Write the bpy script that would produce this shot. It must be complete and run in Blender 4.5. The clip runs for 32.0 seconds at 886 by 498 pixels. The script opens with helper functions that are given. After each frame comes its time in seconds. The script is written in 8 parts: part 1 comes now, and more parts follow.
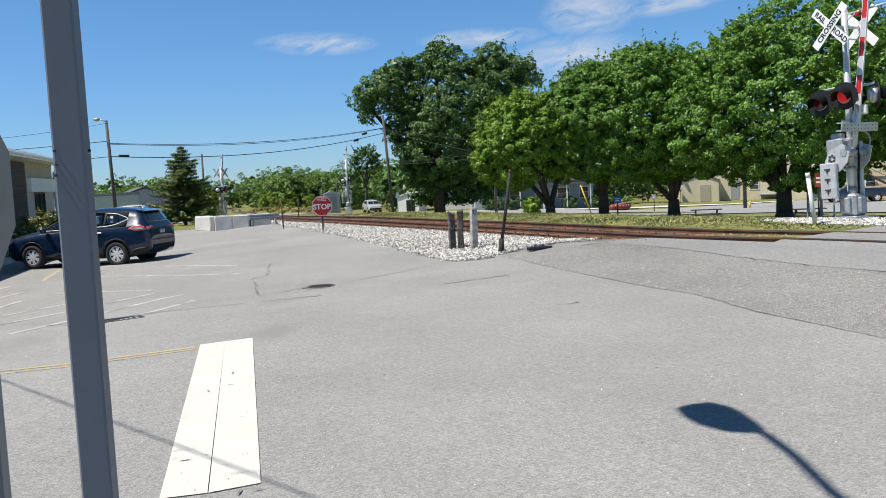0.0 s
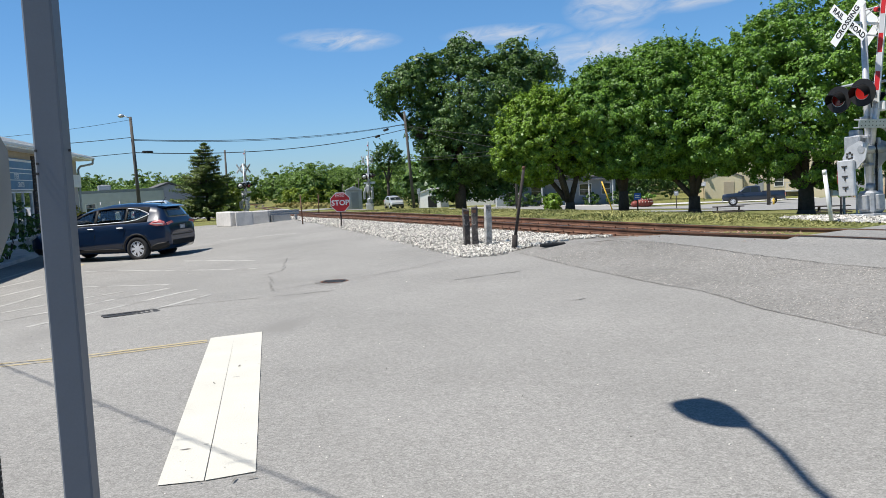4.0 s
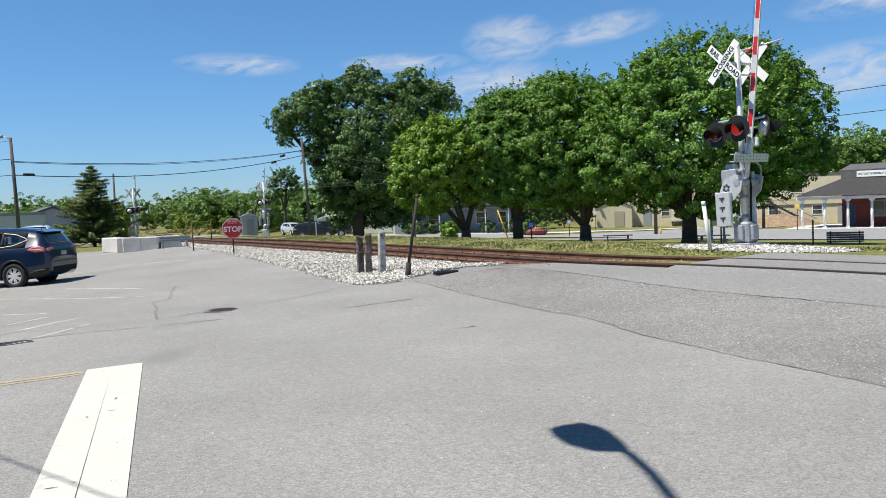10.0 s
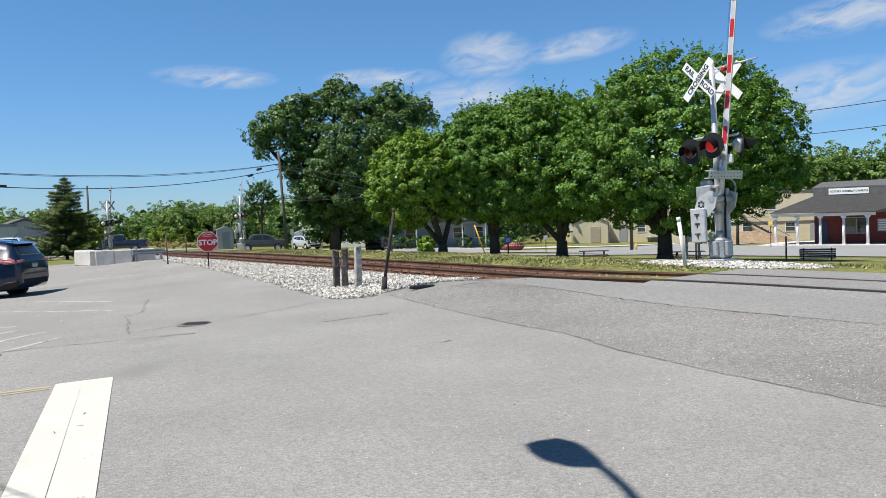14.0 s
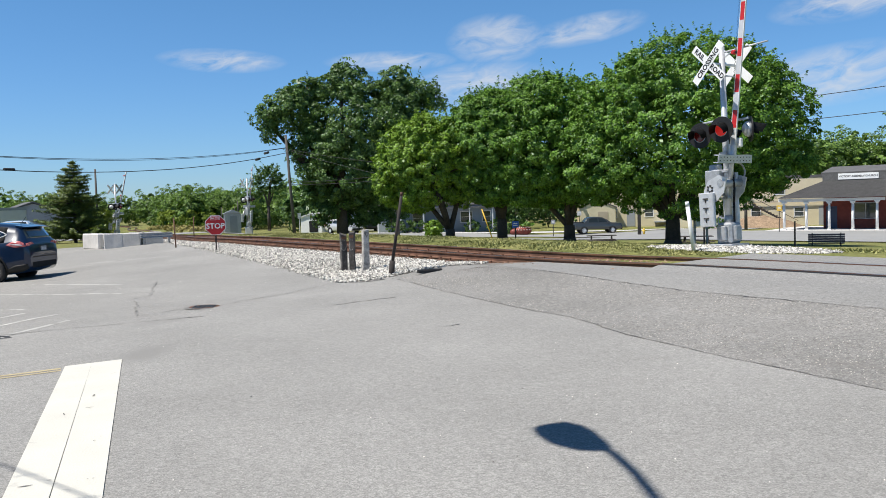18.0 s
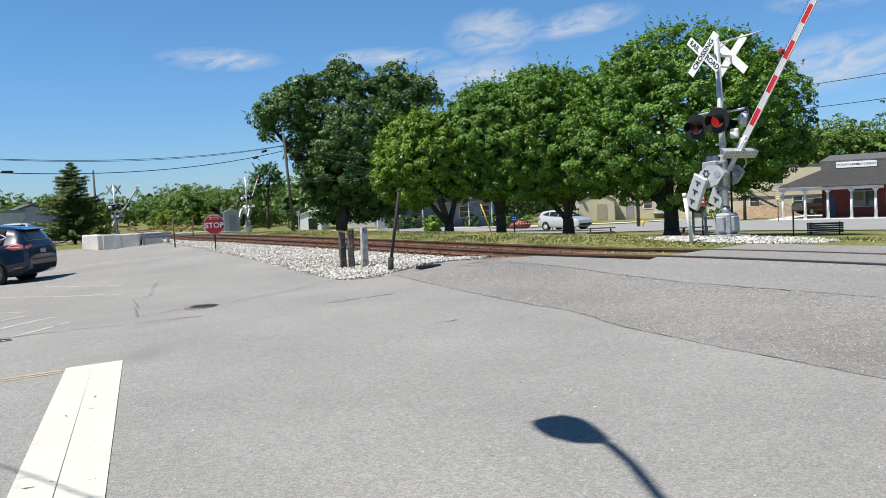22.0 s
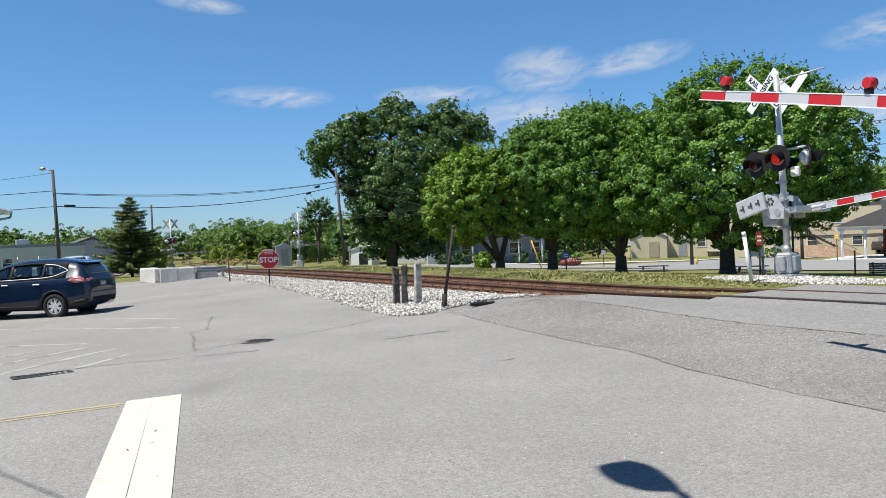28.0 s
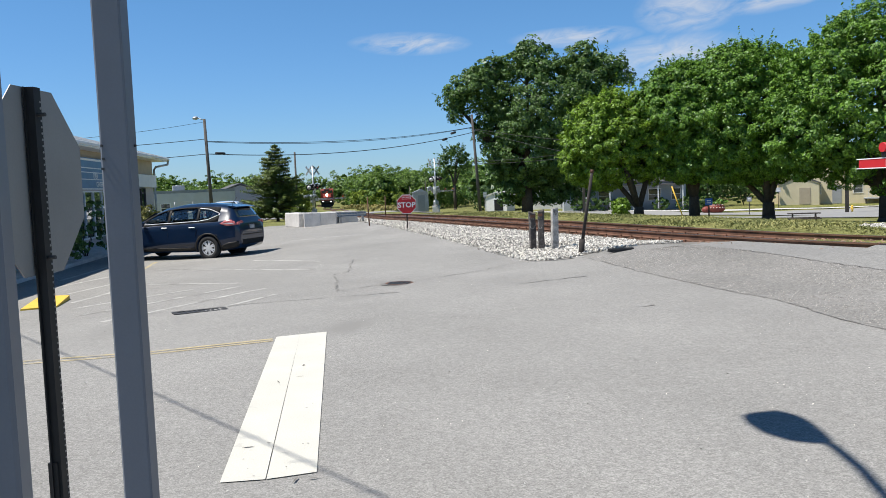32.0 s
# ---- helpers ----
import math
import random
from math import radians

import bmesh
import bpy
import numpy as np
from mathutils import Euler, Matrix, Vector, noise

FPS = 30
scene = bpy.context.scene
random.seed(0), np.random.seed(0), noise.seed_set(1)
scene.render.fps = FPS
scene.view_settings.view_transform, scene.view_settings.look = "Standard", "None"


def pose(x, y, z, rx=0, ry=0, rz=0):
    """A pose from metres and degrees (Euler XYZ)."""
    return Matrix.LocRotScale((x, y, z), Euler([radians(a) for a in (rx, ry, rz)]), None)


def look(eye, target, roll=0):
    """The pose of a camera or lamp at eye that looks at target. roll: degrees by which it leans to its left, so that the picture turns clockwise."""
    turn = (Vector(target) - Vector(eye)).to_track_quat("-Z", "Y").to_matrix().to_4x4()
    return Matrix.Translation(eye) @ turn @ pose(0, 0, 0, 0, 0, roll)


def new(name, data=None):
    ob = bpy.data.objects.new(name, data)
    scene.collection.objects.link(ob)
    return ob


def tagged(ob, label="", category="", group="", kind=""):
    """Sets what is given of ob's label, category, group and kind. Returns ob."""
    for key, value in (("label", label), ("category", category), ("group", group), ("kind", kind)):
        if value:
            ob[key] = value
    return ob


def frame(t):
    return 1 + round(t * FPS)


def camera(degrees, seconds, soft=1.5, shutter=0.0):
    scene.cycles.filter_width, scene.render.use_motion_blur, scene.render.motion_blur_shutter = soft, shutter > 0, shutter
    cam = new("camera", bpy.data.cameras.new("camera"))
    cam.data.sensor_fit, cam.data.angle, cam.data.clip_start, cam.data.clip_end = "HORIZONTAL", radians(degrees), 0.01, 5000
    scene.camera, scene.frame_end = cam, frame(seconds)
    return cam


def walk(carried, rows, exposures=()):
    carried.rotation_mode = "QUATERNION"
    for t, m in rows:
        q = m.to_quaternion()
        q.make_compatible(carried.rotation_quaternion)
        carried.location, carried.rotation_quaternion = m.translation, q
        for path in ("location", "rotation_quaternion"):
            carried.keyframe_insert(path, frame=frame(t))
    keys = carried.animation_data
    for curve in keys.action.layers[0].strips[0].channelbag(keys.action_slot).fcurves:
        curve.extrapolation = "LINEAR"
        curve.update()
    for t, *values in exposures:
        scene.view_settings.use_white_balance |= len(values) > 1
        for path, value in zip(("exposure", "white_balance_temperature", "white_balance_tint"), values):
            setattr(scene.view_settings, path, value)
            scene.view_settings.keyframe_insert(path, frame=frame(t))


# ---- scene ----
cam = camera(54.57, 32.0, soft=0.6)
# seconds, x, y, z, pitch, lean, yaw of the hand-held camera
PATH = [
    (0.0, -0.257, 0.068, 1.704, -4.45, 2.93, -0.17),
    (0.5, -0.254, 0.077, 1.697, -4.73, 2.57, -0.42),
    (1.0, -0.250, 0.081, 1.693, -4.92, 2.69, -0.74),
    (1.5, -0.228, 0.119, 1.688, -4.75, 3.19, -1.36),
    (2.0, -0.195, 0.158, 1.686, -4.88, 3.62, -1.99),
    (2.5, -0.142, 0.216, 1.696, -5.54, 3.65, -2.48),
    (3.0, 0.024, 0.096, 1.696, -5.73, 2.65, 1.12),
    (3.5, 0.034, 0.026, 1.700, -5.82, 2.03, 1.71),
    (4.0, -0.067, -0.040, 1.702, -4.63, 2.84, 1.37),
    (4.5, -0.007, -0.015, 1.708, -3.53, 2.92, 2.00),
    (6.5, 0.061, -0.037, 1.707, -3.02, 2.24, 2.05),
    (7.0, 0.055, -0.049, 1.700, -2.97, 2.31, 2.02),
    (7.5, 0.058, -0.061, 1.699, -3.20, 2.45, 2.00),
    (8.0, 0.045, -0.057, 1.699, -3.32, 2.48, 1.09),
    (8.5, 0.047, -0.059, 1.705, -3.21, 2.56, 0.51),
    (9.0, 0.045, -0.051, 1.708, -3.15, 2.48, -1.60),
    (9.5, 0.047, -0.038, 1.710, -3.38, 2.34, -3.95),
    (10.0, 0.040, -0.054, 1.706, -3.11, 2.24, -5.36),
    (10.5, 0.045, -0.063, 1.713, -2.15, 2.45, -5.74),
    (11.0, 0.042, -0.077, 1.712, -1.72, 2.61, -7.06),
    (11.5, 0.040, -0.062, 1.706, -1.46, 2.69, -7.15),
    (12.0, 0.042, -0.051, 1.706, -1.06, 2.70, -7.15),
    (12.5, 0.053, -0.040, 1.704, -1.38, 2.51, -7.18),
    (13.0, 0.049, -0.034, 1.697, -1.48, 2.47, -6.98),
    (13.5, 0.050, -0.013, 1.694, -2.00, 2.23, -6.98),
    (14.0, 0.052, -0.017, 1.696, -2.18, 1.86, -6.88),
    (14.5, 0.047, -0.034, 1.698, -2.21, 1.68, -6.54),
    (16.5, 0.054, -0.031, 1.695, -2.55, 1.57, -6.47),
    (17.0, 0.054, -0.019, 1.692, -2.73, 1.61, -6.61),
    (17.5, 0.051, -0.008, 1.691, -2.95, 1.60, -6.46),
    (18.0, 0.045, 0.002, 1.688, -3.21, 1.74, -6.40),
    (18.5, 0.045, 0.006, 1.685, -3.54, 1.93, -6.44),
    (19.0, 0.046, 0.006, 1.686, -3.58, 2.09, -6.39),
    (19.5, 0.047, -0.005, 1.683, -3.69, 2.20, -6.40),
    (20.0, 0.050, -0.015, 1.687, -3.69, 2.40, -6.42),
    (20.5, 0.056, -0.019, 1.688, -3.72, 2.55, -6.46),
    (21.0, 0.062, -0.024, 1.690, -3.74, 2.60, -6.50),
    (21.5, 0.065, -0.034, 1.698, -3.64, 2.65, -6.54),
    (22.0, 0.068, -0.039, 1.699, -3.54, 2.71, -6.47),
    (22.5, 0.063, -0.034, 1.702, -3.33, 2.62, -6.60),
    (23.0, 0.062, -0.041, 1.717, -2.76, 2.38, -6.67),
    (23.5, 0.064, -0.044, 1.732, -2.21, 1.83, -6.40),
    (24.0, 0.063, -0.024, 1.734, -1.38, 1.45, -6.80),
    (24.5, 0.059, -0.029, 1.726, -0.72, 1.20, -6.90),
    (25.0, 0.061, -0.022, 1.726, -0.44, 1.08, -8.06),
    (25.5, 0.054, -0.008, 1.724, -0.76, 1.21, -8.87),
    (27.5, -0.003, 0.028, 1.718, -0.74, 1.90, -8.27),
    (28.0, -0.032, 0.039, 1.719, -1.00, 2.28, -3.19),
    (28.5, -0.045, 0.037, 1.698, -1.17, 2.42, 2.33),
    (29.0, -0.050, 0.035, 1.693, -1.61, 2.32, 4.59),
    (29.5, -0.062, 0.032, 1.688, -2.00, 2.15, 6.35),
    (30.0, -0.066, 0.030, 1.684, -2.29, 2.29, 6.44),
    (30.5, -0.075, 0.045, 1.681, -3.25, 2.32, 6.33),
    (31.0, -0.069, 0.054, 1.679, -3.93, 2.29, 6.14),
    (31.5, -0.070, 0.050, 1.683, -4.31, 2.32, 6.02),
    (32.0, -0.069, 0.045, 1.687, -4.21, 2.33, 5.80),
]
walk(cam, [(t, pose(x, y, z, 90 + p, r, w)) for t, x, y, z, p, r, w in PATH])
# ---- light: high sun from the left and behind, clear sky with thin cloud ----
SUN_AZ = (-0.9755, -0.22)      # plan direction towards the sun
SUN_EL = radians(61)
sun_data = bpy.data.lights.new("sun", "SUN")
sun_data.energy, sun_data.angle, sun_data.color = 5.0, radians(0.53), (1.0, 0.955, 0.895)
sun = new("sun", sun_data)
sun.matrix_basis = look((0, 0, 50), (-SUN_AZ[0] * math.cos(SUN_EL), -SUN_AZ[1] * math.cos(SUN_EL), 50 - math.sin(SUN_EL)))

world = bpy.data.worlds.new("sky")
world.use_nodes = True
scene.world = world
wn, wl = world.node_tree.nodes, world.node_tree.links
wn.clear()
w_out = wn.new("ShaderNodeOutputWorld")
w_bg = wn.new("ShaderNodeBackground")
w_sky = wn.new("ShaderNodeTexSky")
w_sky.sky_type, w_sky.sun_disc = "NISHITA", False
w_sky.sun_elevation, w_sky.sun_rotation = SUN_EL, math.atan2(SUN_AZ[0], SUN_AZ[1])
w_sky.air_density, w_sky.dust_density, w_sky.ozone_density, w_sky.altitude = 1.0, 0.1, 3.0, 200
w_bg.inputs["Strength"].default_value = 0.077
# thin cirrus: stretched noise by direction, gathered in one low bank ahead
w_tc = wn.new("ShaderNodeTexCoord")
w_sep = wn.new("ShaderNodeSeparateXYZ")
wl.new(w_tc.outputs["Generated"], w_sep.inputs[0])


def wmath(op, a, b=None):
    n = wn.new("ShaderNodeMath")
    n.operation = op
    for i, v in enumerate((a, b)):
        if v is None:
            continue
        if isinstance(v, (int, float)):
            n.inputs[i].default_value = v
        else:
            wl.new(v, n.inputs[i])
    return n.outputs[0]


w_az = wmath("ARCTAN2", w_sep.outputs[0], w_sep.outputs[1])
w_el = wmath("ARCSINE", w_sep.outputs[2])


def cloud_patch(az, el, half_az, half_el, tilt):
    """A soft elliptical window of the sky, degrees, 1 at its middle."""
    a = wmath("SUBTRACT", w_az, radians(az))
    e = wmath("SUBTRACT", wmath("SUBTRACT", w_el, radians(el)), wmath("MULTIPLY", a, tilt))
    p = wmath("ADD", wmath("POWER", wmath("DIVIDE", a, radians(half_az)), 2), wmath("POWER", wmath("DIVIDE", e, radians(half_el)), 2))
    return wmath("MAXIMUM", wmath("SUBTRACT", 1.0, p), 0.0)


w_comb = wn.new("ShaderNodeCombineXYZ")
wl.new(wmath("MULTIPLY", w_az, 15.0), w_comb.inputs[0])
wl.new(wmath("MULTIPLY", wmath("SUBTRACT", w_el, wmath("MULTIPLY", w_az, 0.22)), 36.0), w_comb.inputs[1])
w_noise = wn.new("ShaderNodeTexNoise")
w_noise.inputs["Scale"].default_value, w_noise.inputs["Detail"].default_value, w_noise.inputs["Roughness"].default_value = 1.3, 7, 0.58
w_noise.inputs["Distortion"].default_value = 1.3
wl.new(w_comb.outputs[0], w_noise.inputs["Vector"])
patches = [cloud_patch(10.2, 10.4, 3.4, 1.7, 0.02), cloud_patch(16.0, 10.7, 4.2, 1.0, 0.13), cloud_patch(-7.6, 9.3, 4.2, 0.8, -0.03),
           cloud_patch(3.2, 9.2, 4.5, 0.7, 0.0), cloud_patch(9.0, 7.5, 5.5, 1.6, 0.05), cloud_patch(33.0, 11.2, 6.0, 1.3, 0.1), cloud_patch(30.5, 6.8, 7.0, 1.9, 0.1),
           cloud_patch(-12.0, 15.0, 3.0, 0.6, -0.1)]
w_sum = patches[0]
for p in patches[1:]:
    w_sum = wmath("MAXIMUM", w_sum, p)
w_cl = wmath("MULTIPLY", wmath("MULTIPLY", w_sum, wmath("MAXIMUM", wmath("SUBTRACT", w_noise.outputs["Fac"], 0.3), 0.0)), 2.1)
w_cl = wmath("MINIMUM", w_cl, 0.72)
w_mix = wn.new("ShaderNodeMix")
w_mix.data_type = "RGBA"
wl.new(w_cl, w_mix.inputs["Factor"])
# clear summer sky: the low band stays pale blue
w_low = wn.new("ShaderNodeMapRange")
w_low.inputs[1].default_value, w_low.inputs[2].default_value, w_low.inputs[3].default_value, w_low.inputs[4].default_value = -0.02, 0.30, 1.0, 0.0
wl.new(w_sep.outputs[2], w_low.inputs[0])
w_tint = wn.new("ShaderNodeMix")
w_tint.data_type = "RGBA"
wl.new(w_low.outputs[0], w_tint.inputs["Factor"])
w_tint.inputs[6].default_value, w_tint.inputs[7].default_value = (0.64, 1.04, 1.27, 1), (0.59, 0.84, 1.29, 1)
w_mul = wn.new("ShaderNodeMix")
w_mul.data_type, w_mul.blend_type = "RGBA", "MULTIPLY"
w_mul.inputs["Factor"].default_value = 1.0
wl.new(w_sky.outputs[0], w_mul.inputs[6])
wl.new(w_tint.outputs[2], w_mul.inputs[7])
# the sky deepens to the zenith; dimmed further out of view to darken shadows
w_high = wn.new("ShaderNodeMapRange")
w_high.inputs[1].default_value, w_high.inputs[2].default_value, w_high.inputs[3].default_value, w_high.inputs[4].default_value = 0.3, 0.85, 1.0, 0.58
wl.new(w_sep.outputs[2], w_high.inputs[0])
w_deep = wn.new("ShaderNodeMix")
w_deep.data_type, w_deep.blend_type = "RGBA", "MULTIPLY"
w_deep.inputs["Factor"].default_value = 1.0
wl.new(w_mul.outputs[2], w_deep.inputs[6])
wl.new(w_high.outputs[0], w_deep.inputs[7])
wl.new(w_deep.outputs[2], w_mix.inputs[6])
w_mix.inputs[7].default_value = (7.0, 7.3, 7.8, 1)
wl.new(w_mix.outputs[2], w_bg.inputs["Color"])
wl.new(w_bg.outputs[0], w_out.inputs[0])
scene.view_settings.exposure = 0.35
# ---- materials ----
def material(name, color, rough=0.6, metal=0.0, vary=0.12, scale=3.0, grain=60.0, grain_amt=0.0, bump=0.0, bump_scale=80.0, tint=None, spec=0.5, island=0.0, stain=None, rand=0.0, speckle=None):
    """Principled material: base colour varied at two scales in world metres, optional fine relief, per-object variation."""
    m = bpy.data.materials.new(name)
    m.use_nodes = True
    n, l = m.node_tree.nodes, m.node_tree.links
    b = n["Principled BSDF"]
    b.inputs["Roughness"].default_value, b.inputs["Metallic"].default_value = rough, metal
    b.inputs["Specular IOR Level"].default_value = spec
    tc = n.new("ShaderNodeTexCoord")
    dark = tuple(c * (1 - vary) for c in color) + (1,)
    light = tuple(min(1, c * (1 + vary)) for c in (tint or color)) + (1,)
    n1 = n.new("ShaderNodeTexNoise")
    n1.inputs["Scale"].default_value, n1.inputs["Detail"].default_value = scale, 6
    n1.inputs["Roughness"].default_value = 0.6
    l.new(tc.outputs["Object"], n1.inputs["Vector"])
    ramp = n.new("ShaderNodeMapRange")
    ramp.inputs[1].default_value, ramp.inputs[2].default_value = 0.3, 0.7
    l.new(n1.outputs["Fac"], ramp.inputs[0])
    mix = n.new("ShaderNodeMix")
    mix.data_type = "RGBA"
    mix.inputs[6].default_value, mix.inputs[7].default_value = dark, light
    l.new(ramp.outputs[0], mix.inputs["Factor"])
    out = mix.outputs[2]

    def scaled(out, fac_out, lo, hi):
        mr = n.new("ShaderNodeMapRange")
        mr.inputs[3].default_value, mr.inputs[4].default_value = lo, hi
        l.new(fac_out, mr.inputs[0])
        mm = n.new("ShaderNodeMix")
        mm.data_type, mm.blend_type = "RGBA", "MULTIPLY"
        mm.inputs["Factor"].default_value = 1
        l.new(out, mm.inputs[6])
        l.new(mr.outputs[0], mm.inputs[7])
        return mm.outputs[2]

    if grain_amt:
        n2 = n.new("ShaderNodeTexNoise")
        n2.inputs["Scale"].default_value, n2.inputs["Detail"].default_value = grain, 3
        l.new(tc.outputs["Object"], n2.inputs["Vector"])
        out = scaled(out, n2.outputs["Fac"], 1 - 2 * grain_amt, 1 + 2 * grain_amt)
    if speckle:
        vo = n.new("ShaderNodeTexVoronoi")
        vo.inputs["Scale"].default_value = speckle[0]
        l.new(tc.outputs["Object"], vo.inputs["Vector"])
        sc = n.new("ShaderNodeSeparateColor")
        l.new(vo.outputs["Color"], sc.inputs[0])
        out = scaled(out, sc.outputs[0], 1 - speckle[1], 1 + speckle[1])
        v2 = n.new("ShaderNodeTexVoronoi")
        v2.inputs["Scale"].default_value = speckle[0] * 0.37
        l.new(tc.outputs["Object"], v2.inputs["Vector"])
        s2 = n.new("ShaderNodeSeparateColor")
        l.new(v2.outputs["Color"], s2.inputs[0])
        out = scaled(out, s2.outputs[0], 1 - speckle[1] * 0.45, 1 + speckle[1] * 0.45)
    if island:
        g = n.new("ShaderNodeNewGeometry")
        out = scaled(out, g.outputs["Random Per Island"], 1 - island, 1 + island)
    if rand:
        oi = n.new("ShaderNodeObjectInfo")
        out = scaled(out, oi.outputs["Random"], 1 - rand, 1 + rand)
    if stain:
        n3 = n.new("ShaderNodeTexNoise")
        n3.inputs["Scale"].default_value, n3.inputs["Detail"].default_value, n3.inputs["Distortion"].default_value = stain[0], 8, 0.8
        l.new(tc.outputs["Object"], n3.inputs["Vector"])
        mr = n.new("ShaderNodeMapRange")
        mr.inputs[1].default_value, mr.inputs[2].default_value = stain[1], stain[1] + 0.1
        l.new(n3.outputs["Fac"], mr.inputs[0])
        ms = n.new("ShaderNodeMix")
        ms.data_type = "RGBA"
        l.new(mr.outputs[0], ms.inputs["Factor"])
        l.new(out, ms.inputs[6])
        ms.inputs[7].default_value = tuple(stain[2]) + (1,)
        out = ms.outputs[2]
    l.new(out, b.inputs["Base Color"])
    if bump:
        nb = n.new("ShaderNodeTexNoise")
        nb.inputs["Scale"].default_value, nb.inputs["Detail"].default_value = bump_scale, 4
        l.new(tc.outputs["Object"], nb.inputs["Vector"])
        bp = n.new("ShaderNodeBump")
        bp.inputs["Strength"].default_value, bp.inputs["Distance"].default_value = bump, 0.01
        l.new(nb.outputs["Fac"], bp.inputs["Height"])
        l.new(bp.outputs[0], b.inputs["Normal"])
    return m


def leaf_material(name, color, hue_shift=(1.2, 1.12, 0.75)):
    m = bpy.data.materials.new(name)
    m.use_nodes = True
    n, l = m.node_tree.nodes, m.node_tree.links
    n.clear()
    out = n.new("ShaderNodeOutputMaterial")
    g = n.new("ShaderNodeNewGeometry")
    mix = n.new("ShaderNodeMix")
    mix.data_type = "RGBA"
    mix.inputs[6].default_value = tuple(c * 0.42 for c in color) + (1,)
    mix.inputs[7].default_value = tuple(c * h for c, h in zip(color, hue_shift)) + (1,)
    l.new(g.outputs["Random Per Island"], mix.inputs["Factor"])
    d, t, gl = n.new("ShaderNodeBsdfDiffuse"), n.new("ShaderNodeBsdfTranslucent"), n.new("ShaderNodeBsdfGlossy")
    gl.inputs["Roughness"].default_value = 0.45
    gl.inputs["Color"].default_value = (0.9, 0.95, 1, 1)
    l.new(mix.outputs[2], d.inputs["Color"])
    l.new(mix.outputs[2], t.inputs["Color"])
    a1, a2 = n.new("ShaderNodeMixShader"), n.new("ShaderNodeMixShader")
    a1.inputs[0].default_value, a2.inputs[0].default_value = 0.26, 0.03
    l.new(d.outputs[0], a1.inputs[1])
    l.new(t.outputs[0], a1.inputs[2])
    l.new(a1.outputs[0], a2.inputs[1])
    l.new(gl.outputs[0], a2.inputs[2])
    l.new(a2.outputs[0], out.inputs[0])
    return m


def glow(name, color, strength):
    m = bpy.data.materials.new(name)
    m.use_nodes = True
    b = m.node_tree.nodes["Principled BSDF"]
    b.inputs["Base Color"].default_value = (*color, 1)
    b.inputs["Emission Color"].default_value = (*color, 1)
    b.inputs["Emission Strength"].default_value = strength
    return m


def glass_material(name, color=(0.04, 0.052, 0.052), rough=0.04):
    """Dark tinted vehicle and house glass: a glossy near-black pane."""
    m = bpy.data.materials.new(name)
    m.use_nodes = True
    b = m.node_tree.nodes["Principled BSDF"]
    b.inputs["Base Color"].default_value = (*color, 1)
    b.inputs["Roughness"].default_value = rough
    b.inputs["Coat Weight"].default_value = 1.0
    b.inputs["Coat Roughness"].default_value = 0.02
    return m


def car_paint(name, color, rough=0.3, metal=0.3):
    m = material(name, color, rough, metal, vary=0.03, scale=1.0)
    b = m.node_tree.nodes["Principled BSDF"]
    b.inputs["Coat Weight"].default_value, b.inputs["Coat Roughness"].default_value = 1.0, 0.03
    return m


